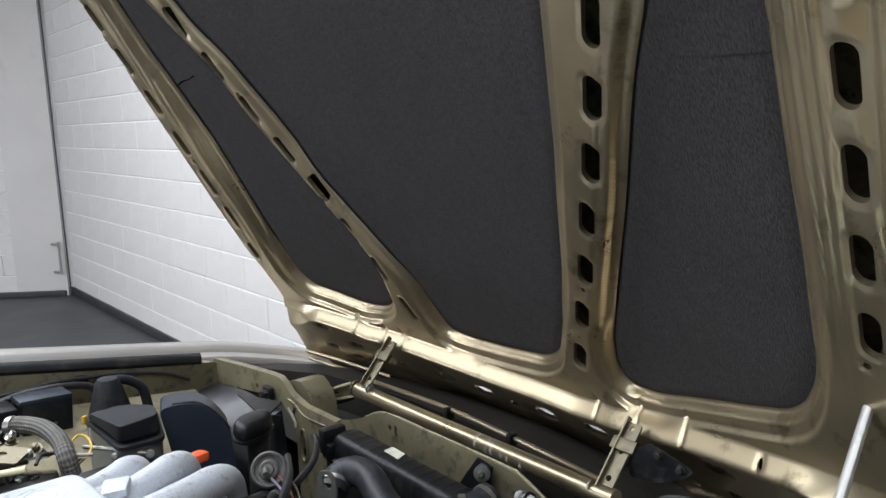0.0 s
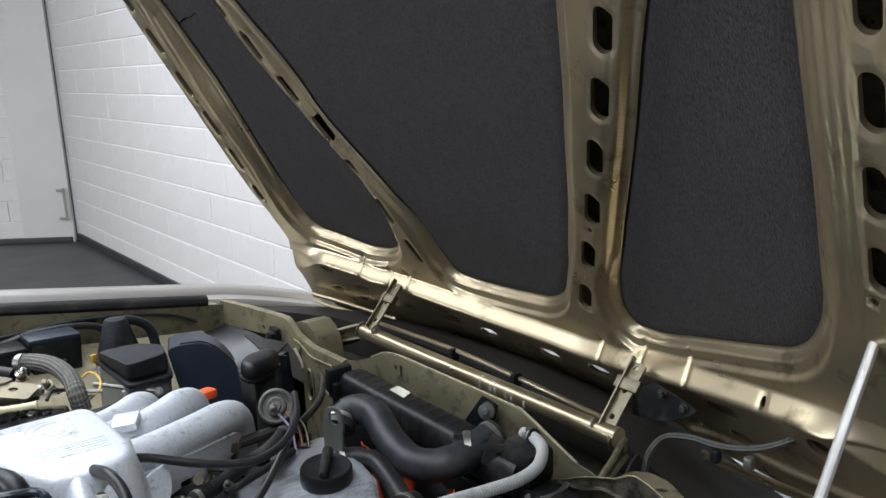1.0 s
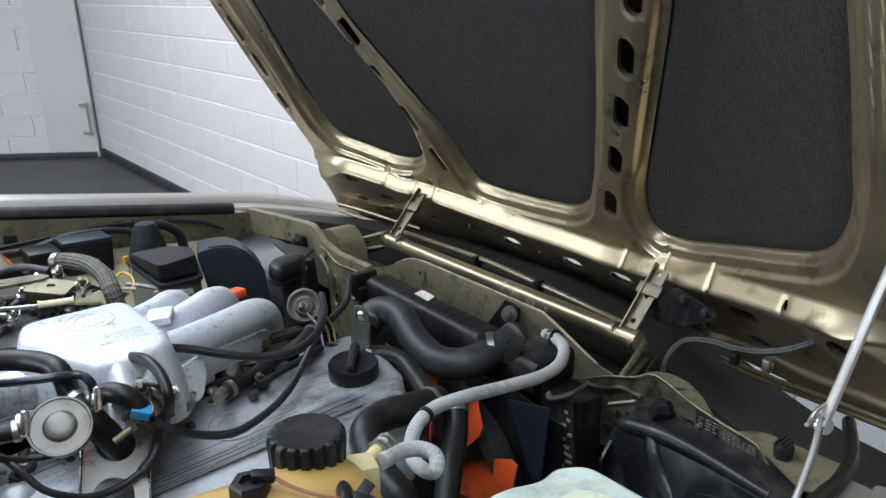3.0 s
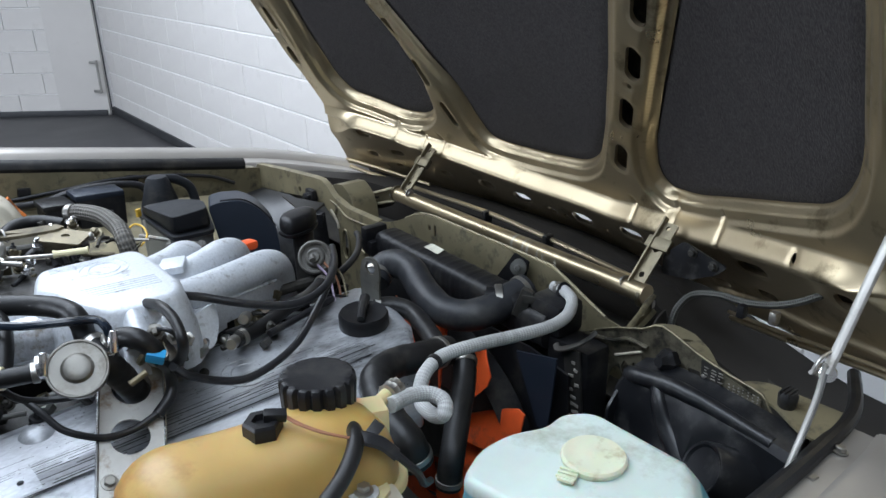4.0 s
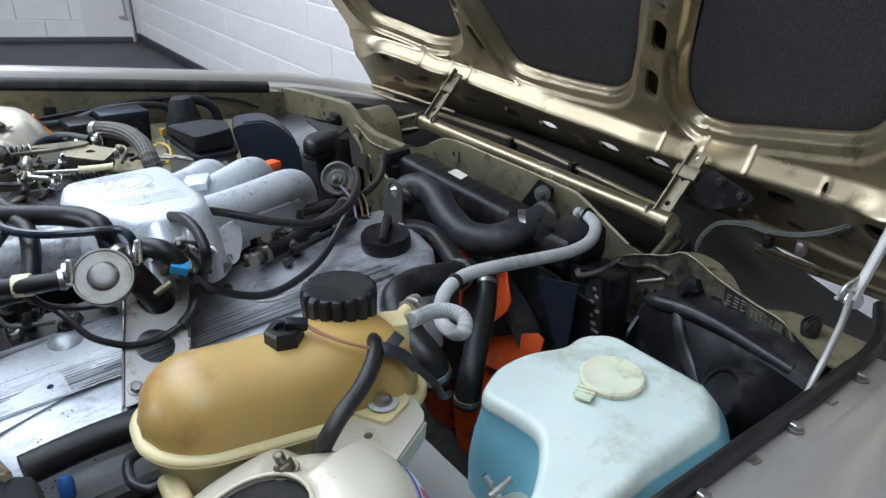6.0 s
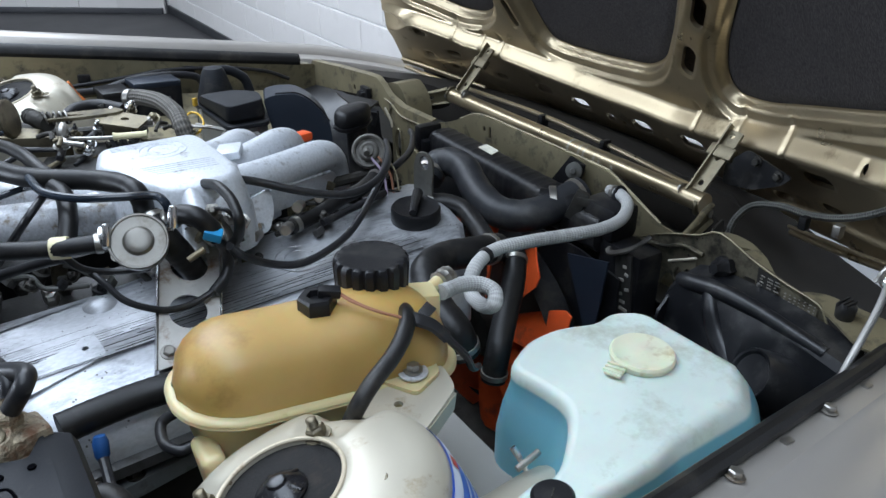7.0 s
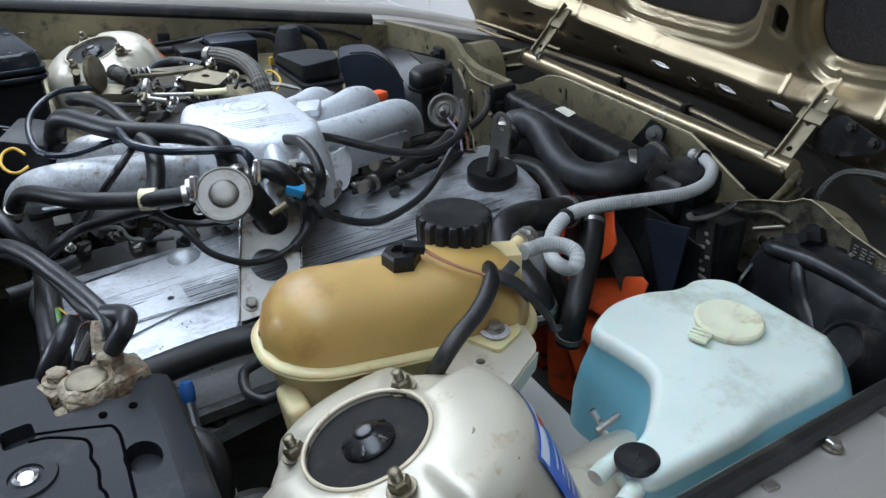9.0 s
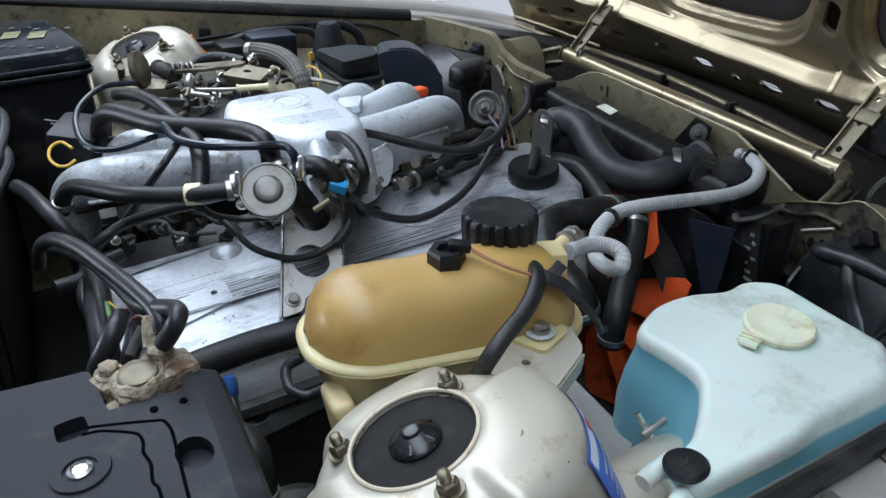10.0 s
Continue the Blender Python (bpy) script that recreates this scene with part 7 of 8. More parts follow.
part("hose_clamp", lathe([(0.027, -0.006), (0.029, -0.005), (0.029, 0.005), (0.027, 0.006)], frame_to((-0.8, 0.6, 0.0), (-0.272, -0.225, 0.91)), 24), STEEL, RD)
part("bracket", joined(block(0.012, 0.045, 0.014, pose(-0.255, -0.295, 0.935, 0, 0, 30), 0.002), block(0.012, 0.02, 0.05, pose(-0.265, -0.275, 0.925, 20, 0, 30), 0.002)), DARKSTEEL, RD)
part("bleed_neck", tube([(-0.225, -0.315, 0.935), (-0.222, -0.318, 0.95), (-0.222, -0.322, 0.955)], 0.010, 12, 4), BLACK, RD)
part("rubber_stop", lathe([(0.010, -0.015), (0.014, -0.010), (0.014, 0.010), (0.006, 0.012), (0.004, 0.016)], frame_to((-0.8, -0.5, 0.2), (-0.185, -0.178, 0.932)), 18), GREYW, RD, "grey rubber stop")
part("stop_plate", sheet([(-0.04, -0.03), (0.03, -0.03), (0.045, 0.03), (0.01, 0.035)], 0.004, plane_of((-0.178, -0.15, 0.915), (0, -1, 0), (0, 0, 1))), BLACK, RD)
SH = thing("fan_shroud", (-0.29, -0.10, 0.5), "black plastic fan shroud behind the radiator", "fan shroud")
ringo = oval(-0.09, 0.66, 0.255, 0.215, n=40)
part("panel", sheet([(-0.385, 0.44), (0.17, 0.44), (0.17, 0.868), (0.05, 0.868), (-0.12, 0.855), (-0.30, 0.862), (-0.385, 0.85)], 0.004, plane_of((-0.275, 0, 0), (0, 1, 0), (0, 0, 1)), [oval(-0.09, 0.655, 0.235, 0.185, n=40)]), BLACK, SH)
part("hood_ring", loft([[Vector((-0.278, -0.09 + 0.235 * math.cos(a), 0.655 + 0.185 * math.sin(a))) for a in [math.tau * i / 40 for i in range(40)]], [Vector((-0.325, -0.09 + 0.225 * math.cos(a), 0.655 + 0.18 * math.sin(a))) for a in [math.tau * i / 40 for i in range(40)]]], False), BLACK, SH)
part("corner_plate", sheet([(-0.288, 0.855), (-0.375, 0.879), (-0.366, 0.797), (-0.358, 0.740), (-0.338, 0.745)], 0.003, plane_of((-0.290, 0, 0), (0, 1, 0), (0, 0, 1))), BLUEBLACK, SH, "dusty blue-black corner plate")
FN = thing("cooling_fan", (-0.33, -0.13, 0.66), "orange plastic cooling fan", "fan")
part("hub", lathe([(0.05, -0.03), (0.06, -0.02), (0.06, 0.02), (0.05, 0.03)], frame_to((-1, 0, 0), (-0.33, -0.13, 0.66)), 24), DARKSTEEL, FN, "dark viscous hub")
for i in range(11):
    a = 0.62 + math.tau * i / 11
    m = Matrix.Translation((-0.33, -0.13, 0.66)) @ Matrix.Rotation(a, 4, "X")
    rows = []
    for r, w, tw in ((0.055, 0.035, -0.75), (0.11, 0.055, -0.6), (0.17, 0.072, -0.45), (0.205, 0.078, -0.38), (0.222, 0.062, -0.36)):
        row = [m @ Vector((-math.sin(tw) * w * (s - 0.5) + 0.01 * (s - 0.5) ** 2, math.cos(tw) * w * (s - 0.5), r + 0.012 * s)) for s in (0, 0.25, 0.5, 0.75, 1)]
        rows.append(row + [p + Vector((0.003, 0, 0)) for p in reversed(row)])
    part("blade", loft(rows), ORANGE, FN, "orange fan blade", 60)

# headlamp backs
HL = thing("headlamp_housing", (-0.27, -0.56, 0.75), "black plastic headlamp cover behind the near panel", "headlamp")
lamp = []
for y, top, keel in ((-0.462, -0.030, 0.0), (-0.476, -0.008, 0.0), (-0.50, 0.0, 0.0), (-0.535, 0.002, 0.004), (-0.575, 0.003, 0.016), (-0.600, 0.003, 0.022), (-0.635, 0.001, 0.006), (-0.675, -0.002, 0.0), (-0.715, -0.008, 0.0)):
    z = 0.903 + top
    lamp.append([Vector((x, y, q)) for x, q in ((-0.216, z + 0.006), (-0.240, z + 0.003), (-0.2545, z), (-0.262, z - 0.010), (-0.266 - keel * 0.4, z - 0.035), (-0.272 - keel, z - 0.075), (-0.285 - keel, z - 0.14), (-0.295 - keel, 0.64), (-0.216, 0.64))])
part("cover", loft(lamp), LAMPBLACK, HL, "", 22)
part("bulb_cover", lathe([(0.044, -0.075), (0.038, -0.025), (0.0345, -0.002), (0.0330, 0.0008), (0.0300, 0.0), (0.0270, -0.0030), (0.012, -0.0045), (0.0, -0.0045)], frame_to((-0.74, 0.36, 0.50), (-0.313, -0.640, 0.858)), 36), LAMPBLACK, HL, "round black bulb cover", 25)
part("rib", tube([(-0.250, -0.476, 0.888), (-0.254, -0.496, 0.894), (-0.254, -0.544, 0.903), (-0.254, -0.579, 0.904), (-0.252, -0.613, 0.901), (-0.250, -0.690, 0.892)], 0.0125, 16, 6, lambda q: 1.0 - 0.35 * abs(q - 0.35)), LAMPBLACK, HL, "rounded edge of the cover", 60)
part("rib", tube([(-0.256, -0.528, 0.898), (-0.266, -0.540, 0.880), (-0.270, -0.557, 0.856), (-0.274, -0.577, 0.838), (-0.280, -0.600, 0.822)], 0.0170, 16, 6, lambda q: 0.55 + 0.5 * q), LAMPBLACK, HL, "soft fold in the cover", 60)
part("side_wall", sheet(rounded([(0, 0, 0), (0.075, -0.02, 0), (0.085, -0.16, 0), (-0.01, -0.20, 0)], 0.012), 0.004, plane_of((-0.225, -0.462, 0.885), (-0.95, -0.20, -0.25), (0, 0, 1))), LAMPBLACK, HL, "sloping side of the cover")
HF = thing("headlamp_housing", (-0.28, 0.53, 0.75), "black plastic headlamp cover behind the far panel", "headlamp")
part("cover", loft([[Vector(p) for p in r] for r in (
    [(-0.236, 0.76, 0.862), (-0.236, 0.60, 0.882), (-0.236, 0.42, 0.884), (-0.236, 0.39, 0.70), (-0.236, 0.76, 0.70)],
    [(-0.29, 0.75, 0.858), (-0.29, 0.60, 0.866), (-0.28, 0.44, 0.862), (-0.28, 0.41, 0.70), (-0.29, 0.75, 0.70)],
    [(-0.38, 0.74, 0.83), (-0.37, 0.60, 0.83), (-0.33, 0.46, 0.80), (-0.33, 0.44, 0.70), (-0.38, 0.74, 0.70)])]), LAMPBLACK, HF, "", 60)
part("bracket", joined(sheet([(-0.300, 0.500), (-0.253, 0.385), (-0.300, 0.345), (-0.318, 0.375)], 0.004, pose(0, 0, 0.914)), sheet([(0, 0), (0.06, 0), (0.052, -0.03), (0, -0.02)], 0.003, plane_of((-0.318, 0.375, 0.914), (0.018, -0.03, 0), (0, 0, 1)))), BLACK, HF, "black triangular bracket")

# ---- air filter, flow meter, boxes on the far side ----
AF = thing("air_filter_box", (-0.52, 0.36, 0.85), "black plastic air filter box with a raised flow meter lid", "air filter")
FLANGE = [Vector((-0.617, 0.500, 0.947)), Vector((-0.608, 0.312, 0.945)), Vector((-0.532, 0.312, 0.943)), Vector((-0.500, 0.44, 0.945)), Vector((-0.545, 0.515, 0.948))]
LIDTOP = [Vector((-0.624, 0.436, 0.980)), Vector((-0.607, 0.303, 0.986)), Vector((-0.533, 0.322, 0.985)), Vector((-0.520, 0.380, 0.984)), Vector((-0.555, 0.420, 0.984))]


def box_ring(pts, dz, grow):
    c = sum(pts, Vector()) / len(pts)
    return [c + Vector(((p.x - c.x) * grow, (p.y - c.y) * grow, p.z - c.z + dz)) for p in rounded(pts, 0.016, 4)]


part("lid", loft([box_ring(FLANGE, 0.004, 0.93), box_ring([f.lerp(g, 0.30) for f, g in zip(FLANGE, LIDTOP)], 0.0, 0.985), box_ring([f.lerp(g, 0.85) for f, g in zip(FLANGE, LIDTOP)], 0.0, 1.0), box_ring(LIDTOP, -0.001, 0.985), box_ring(LIDTOP, 0.0, 0.955)]), BATTERY, AF, "black raised flow meter lid", 28)
part("flange", loft([box_ring(FLANGE, -0.006, 1.05), box_ring(FLANGE, -0.005, 1.08), box_ring(FLANGE, 0.002, 1.08), box_ring(FLANGE, 0.004, 1.05), box_ring(FLANGE, 0.003, 0.94)]), BATTERY, AF, "moulded flange of the lid", 28)
part("lower_box", loft([box_ring(FLANGE, -0.20, 0.98), box_ring(FLANGE, -0.03, 1.0), box_ring(FLANGE, -0.006, 1.02)]), GREYMETAL, AF, "grey metal flow meter body", 30)
for q in ((-0.612, 0.33, 0.925), (-0.56, 0.305, 0.922)):
    part("body_bolt", bolt((-0.4, -0.8, 0.3), q, 0.006, 0.006), STEEL, AF)
part("clip", tube([(-0.628, 0.42, 0.955), (-0.632, 0.40, 0.940), (-0.626, 0.39, 0.925)], 0.0025, 6, 4), STEEL, AF)
part("rod", tube([(-0.655, 0.365, 0.945), (-0.61, 0.335, 0.935), (-0.565, 0.305, 0.925)], 0.004, 8, 4), STEEL, AF, "thin steel rod")
part("yellow_tag", block(0.010, 0.006, 0.016, pose(-0.628, 0.452, 0.962, 0, 0, 30), 0.001), YELLOWW, AF, "small yellow tag")
FACE = [(-0.500, 0.420, 0.955), (-0.475, 0.411, 0.961), (-0.438, 0.394, 0.961), (-0.414, 0.378, 0.946), (-0.397, 0.363, 0.924), (-0.386, 0.352, 0.903), (-0.380, 0.345, 0.80), (-0.47, 0.380, 0.78), (-0.492, 0.395, 0.88)]
back = Vector((0.03, 0.085, -0.004))
fc = sum((Vector(p) for p in FACE), Vector()) / len(FACE)
part("filter_case", loft([[Vector(p) for p in rounded(FACE, 0.012, 3)], [Vector(p) + back * 0.06 + (Vector(p) - fc) * 0.012 for p in rounded(FACE, 0.012, 3)], [Vector(p) + back * 0.12 + (Vector(p) - fc) * 0.012 for p in rounded(FACE, 0.012, 3)], [Vector(p) + back for p in rounded(FACE, 0.012, 3)]]), BLUEBLACK, AF, "blue-black arched filter case", 28)
part("case_seam", tube([Vector(p) + back * 0.08 + (Vector(p) - fc) * 0.02 for p in FACE[1:6]], 0.0018, 6, 4), BLACK, AF, "moulded seam")
single("breather_cone", lathe([(0.050, -0.10), (0.044, -0.04), (0.031, 0.005), (0.025, 0.026), (0.020, 0.034), (0.0, 0.036)], frame_to((0, 0, 1), (-0.538, 0.615, 0.948)), 28), BATTERY, "dark grey plastic cone beside the air filter", "plastic duct")
single("breather_duct", tube([(-0.545, 0.62, 0.970), (-0.512, 0.622, 0.972), (-0.487, 0.62, 0.962), (-0.467, 0.616, 0.942), (-0.460, 0.61, 0.90)], 0.0105, 14, 6), BATTERY, "dark grey duct bent off the cone", "plastic duct")
for x, y, sx, sy, z in ((-0.652, 0.690, 0.100, 0.066, 0.952), (-0.738, 0.690, 0.062, 0.075, 0.944)):
    rb = thing("relay_box", (x, y, z - 0.06), "black relay box on the far inner wing", "relay box")
    part("case", block(sx, sy, 0.10, pose(x, y, z - 0.045, 0, 4, 4), 0.008), BLACK, rb)
    part("lid", block(sx * 1.04, sy * 1.04, 0.014, pose(x, y, z - 0.001, 0, 4, 4), 0.006), BLUEBLACK if x > -0.7 else BLACK, rb)
COILCAP = [(-0.443, 0.210), (-0.416, 0.238), (-0.366, 0.247), (-0.355, 0.222), (-0.382, 0.186), (-0.438, 0.172)]
rs = thing("coil_cover", (-0.40, 0.21, 0.90), "black rounded cap over the ignition coil", "coil")
part("cap", loft([ring_at(COILCAP, z, g) for z, g in ((0.946, 0.96), (0.952, 1.02), (0.962, 1.02), (0.970, 0.97), (0.974, 0.88), (0.976, 0.70))]), BLACK, rs, "", 40)
part("rim", loft([ring_at(COILCAP, z, g) for z, g in ((0.940, 1.02), (0.942, 1.08), (0.947, 1.08))]), BLACK, rs)
part("stem", lathe([(0.020, -0.12), (0.020, 0.0)], Matrix.Translation((-0.395, 0.208, 0.94)), 16), BLACK, rs)
vp = thing("vacuum_unit", (-0.47, -0.01, 0.93), "grey round vacuum unit with thin wires", "vacuum unit")
part("body", lathe([(0.018, -0.035), (0.024, -0.022), (0.0275, -0.014), (0.0285, -0.006), (0.0285, 0.0), (0.0255, 0.0028), (0.0225, 0.001), (0.0215, -0.003), (0.0165, -0.004), (0.0155, 0.002), (0.0125, 0.004), (0.0085, 0.003), (0.008, 0.008), (0.0, 0.009)], frame_to((-0.5, -0.72, 0.45), (-0.476, 0.0, 0.970)), 36), VACGREY, vp)
part("spigot", tube([(-0.486, -0.012, 0.976), (-0.492, -0.022, 0.982), (-0.496, -0.032, 0.980)], 0.005, 10, 4), VACGREY, vp)
for mat_, dx in ((LILAC, 0.0), (COPPERW, 0.012), (BRASS, 0.022)):
    part("wire", tube([(-0.485 + dx, -0.025, 0.968), (-0.475 + dx, -0.045, 0.945), (-0.482 + dx, -0.07, 0.915)], 0.002, 6, 5), mat_, vp)
single("orange_tab", block(0.032, 0.024, 0.016, pose(-0.545, 0.112, 0.975, 0, 5, 20), 0.006), ORANGE, "orange plastic tab between the runners", "cap")
single("amber_reflector", tube([(-0.832, 0.612, 0.992), (-0.828, 0.618, 0.985), (-0.817, 0.641, 0.960), (-0.804, 0.644, 0.940)], 0.0085, 8, 4, flat=0.35), REFLECTOR, "orange-brown strip beside the far tower", "trim strip")
FB = thing("fuse_box", (-1.10, 0.48, 0.85), "black fuse box with a clear smoky lid", "fuse box")
fo = [(-1.36, 0.46), (-1.028, 0.462), (-1.085, 0.735), (-1.40, 0.735)]
part("case", loft([ring_at(fo, z, g) for z, g in ((0.80, 0.94), (0.985, 0.97), (0.99, 1.02), (1.0, 1.02))]), BLACK, FB, "", 30)
flid = part("lid", loft([ring_at(fo, z, g) for z, g in ((1.004, 1.0), (1.028, 0.995), (1.036, 0.985), (1.0395, 0.965), (1.040, 0.93))]), SMOKY, FB, "smoky lid", 30)
for z, g in ((0.992, 1.03), (1.006, 1.022)):
    part("rim", loft([ring_at(fo, z, g), ring_at(fo, z + 0.002, g + 0.008), ring_at(fo, z + 0.006, g + 0.008), ring_at(fo, z + 0.008, g)]), SMOKY, FB, "glossy rim of the lid", 30)
for x, y in ((-1.152, 0.612), (-1.107, 0.590)):
    part("yellow_label", block(0.030, 0.050, 0.001, pose(x, y, 1.0415, 0, 0, -8), 0.0004), FADED, flid, "faded yellow fuse label")
rnd = random.Random(41)
for i in range(14):
    part("label_mark", block(rnd.uniform(0.004, 0.012), 0.005, 0.001, pose(-1.19 + 0.022 * (i % 7) + rnd.uniform(-0.006, 0.006), 0.54 + 0.150 * (i // 7) - 0.012 * (i % 7) + rnd.uniform(-0.012, 0.012), 1.0415, 0, 0, -8), 0.0004), VACGREY, flid)
bx = thing("control_box", (-1.08, 0.18, 0.85), "dark ribbed plastic box beside the manifold", "control box")
part("case", block(0.07, 0.10, 0.14, pose(-1.082, 0.165, 0.935, 0, 12, -20), 0.012), BLACK, bx)
for i in range(4):
    part("rib", block(0.072, 0.006, 0.12, pose(-1.082 - 0.008 * (i - 1.5), 0.165 + 0.022 * (i - 1.5), 0.938, 0, 12, -20), 0.002), BLACK, bx)
for i in range(2):     # dark looms against the bulkhead
    single("bulkhead_loom", tube([(-1.21 - 0.02 * i, 0.42 - 0.1 * i, 0.98), (-1.17, 0.25 - 0.1 * i, 1.0 - 0.02 * i), (-1.19, 0.10 - 0.1 * i, 0.97), (-1.22, -0.05 - 0.1 * i, 0.90)], 0.007, 10, 6), CABLE, "black wiring loom against the bulkhead", "cable", "bulkhead looms")
bk = thing("bulkhead_cover", (-1.275, -0.075, 0.53), "black plastic cover in front of the bulkhead", "cover")
part("panel", block(0.09, 1.42, 0.50, pose(-1.275, -0.075, 0.78, 0, 5, 0), 0.02), NOSE, bk)
for y, lean in ((-0.05, 0.02), (-0.14, 0.01), (-0.235, -0.015), (-0.33, 0.012), (-0.43, 0.0)):
    part("rib", tube([(-1.246, y, 0.60), (-1.234, y + lean, 0.80), (-1.214, y - lean, 1.00)], 0.010, 10, 5, flat=0.7), BLACK, bk, "dull black moulded fold")
part("seal", tube([(-1.235, -0.72, 1.036), (-1.230, -0.20, 1.040), (-1.230, 0.30, 1.040), (-1.235, 0.42, 1.036)], 0.009, 10, 5), RUBBER, bk, "black rubber edge seal")

# ---- hoses, cables and wires ----
hose("crankcase_hose", 0.0128, RUBBER, "thick black rubber breather hose beside the manifold", [(-1.045, 0.124, 1.000), (-1.036, 0.090, 1.030), (-1.018, 0.055, 1.045), (-0.968, -0.041, 1.050), (-0.900, -0.096, 1.050), (-0.872, -0.135, 1.050), (-0.863, -0.158, 1.040), (-0.856, -0.123, 1.000)])
hose("vacuum_hose", 0.009, RUBBER, "black rubber vacuum hose over the manifold", [(-1.009, 0.184, 1.030), (-0.984, 0.136, 1.040), (-0.964, 0.064, 1.045), (-0.949, 0.001, 1.040), (-0.931, -0.034, 1.030)])
hose("vacuum_tube", 0.0042, PLASTUBE, "thin blue-black plastic tube in a loop", [(-0.976, 0.228, 1.030), (-1.021, 0.202, 1.040), (-1.055, 0.144, 1.040), (-1.071, 0.093, 1.030), (-1.065, 0.019, 1.020), (-1.031, -0.014, 1.020), (-0.979, -0.022, 1.030), (-0.961, -0.052, 1.040)])
hose("vacuum_tube", 0.0052, PLASTUBE, "thin shiny blue-black tube on the manifold", [(-0.969, -0.055, 1.055), (-0.961, -0.113, 1.055), (-0.931, -0.154, 1.055), (-0.890, -0.177, 1.055), (-0.852, -0.183, 1.050), (-0.844, -0.198, 1.045), (-0.842, -0.201, 1.035)])
hose("vacuum_hose", 0.011, RUBBER, "short black rubber hose over the manifold runner", [(-0.946, -0.075, 1.045), (-0.939, -0.101, 1.040), (-0.943, -0.141, 1.030), (-0.953, -0.168, 1.010)])
hose("fuel_hose", 0.0105, RUBBER, "black fuel hose with a pale yellow band", [(-1.113, -0.038, 0.960), (-1.103, -0.046, 0.985), (-1.085, -0.065, 1.000), (-1.031, -0.154, 1.015), (-0.971, -0.194, 1.018), (-0.939, -0.208, 1.020), (-0.917, -0.213, 1.020)])
hose("wiring_cable", 0.0042, CABLE, "thin black cable under the pressure damper", [(-0.962, -0.178, 1.000), (-0.944, -0.185, 0.980), (-0.913, -0.191, 0.970), (-0.875, -0.205, 0.970)])
hose("vacuum_tube", 0.0048, CABLE, "thin black tube crossing the manifold", [(-0.962, -0.102, 1.045), (-0.984, -0.131, 1.035), (-1.007, -0.108, 1.000), (-1.039, -0.096, 0.960), (-1.082, -0.104, 0.930)])
hose("wiring_cable", 0.0065, CABLE, "black wiring loom beside the valve cover", [(-1.097, -0.113, 0.930), (-1.070, -0.116, 0.950), (-1.038, -0.110, 0.960), (-0.990, -0.143, 0.980), (-0.962, -0.164, 0.990)])
hose("wiring_cable", 0.0042, CABLE, "thin black cable looped over the lifting bracket", [(-0.940, -0.180, 0.975), (-0.929, -0.202, 0.966), (-0.915, -0.226, 0.950), (-0.893, -0.241, 0.939), (-0.871, -0.247, 0.932), (-0.843, -0.245, 0.930), (-0.813, -0.239, 0.936)])
hose("wiring_sleeve", 0.0072, CABLE, "black sleeved cable below the blue connector", [(-0.815, -0.240, 0.934), (-0.797, -0.230, 0.944), (-0.788, -0.222, 0.958), (-0.790, -0.224, 0.980), (-0.803, -0.237, 1.003)])
hose("ignition_cable", 0.0055, CABLE, "long black ignition cable sagging over the valve cover", [(-0.788, -0.240, 0.990), (-0.767, -0.216, 0.960), (-0.729, -0.202, 0.930), (-0.690, -0.206, 0.920), (-0.641, -0.191, 0.920), (-0.590, -0.161, 0.925), (-0.530, -0.108, 0.940), (-0.496, -0.082, 0.960), (-0.455, -0.024, 0.970)])
hose("ignition_cable", 0.0058, CABLE, "black cable from the manifold to the front", [(-0.731, -0.117, 1.020), (-0.705, -0.117, 1.010), (-0.663, -0.134, 0.995), (-0.617, -0.144, 0.980), (-0.574, -0.148, 0.975), (-0.523, -0.122, 0.975), (-0.472, -0.059, 0.975), (-0.431, 0.023, 0.970)])
hose("vacuum_hose", 0.0065, RUBBER, "short black hose bent down from the manifold", [(-0.785, -0.156, 1.040), (-0.780, -0.196, 1.050), (-0.776, -0.232, 1.045), (-0.778, -0.260, 1.030), (-0.777, -0.242, 1.000), (-0.787, -0.226, 0.980)])
hose("fuel_hose", 0.012, RUBBER, "short thick hose at the pressure damper", [(-0.844, -0.194, 1.020), (-0.830, -0.208, 1.030), (-0.817, -0.226, 1.030), (-0.805, -0.232, 1.015), (-0.800, -0.225, 1.000)])
hose("fuel_hose", 0.0165, RUBBER, "thick black hose bent into the bracket hole", [(-0.862, -0.180, 1.022), (-0.855, -0.197, 1.012), (-0.848, -0.204, 0.995), (-0.837, -0.200, 0.974), (-0.825, -0.192, 0.948), (-0.815, -0.170, 0.922), (-0.806, -0.140, 0.900)])
hose("radiator_hose", 0.0255, DUSTYRUBBER, "large black upper radiator hose in a curve", [(-0.371, -0.011, 0.900), (-0.349, 0.001, 0.915), (-0.331, -0.015, 0.925), (-0.327, -0.058, 0.925), (-0.339, -0.111, 0.910), (-0.347, -0.173, 0.900), (-0.331, -0.214, 0.900), (-0.291, -0.230, 0.905), (-0.242, -0.231, 0.915), (-0.218, -0.231, 0.920)])
hose("coolant_hose", 0.015, RUBBER, "black coolant hose by the oil filler", [(-0.438, -0.114, 0.910), (-0.411, -0.129, 0.910), (-0.395, -0.159, 0.905), (-0.404, -0.209, 0.900), (-0.416, -0.254, 0.895), (-0.416, -0.276, 0.880)])
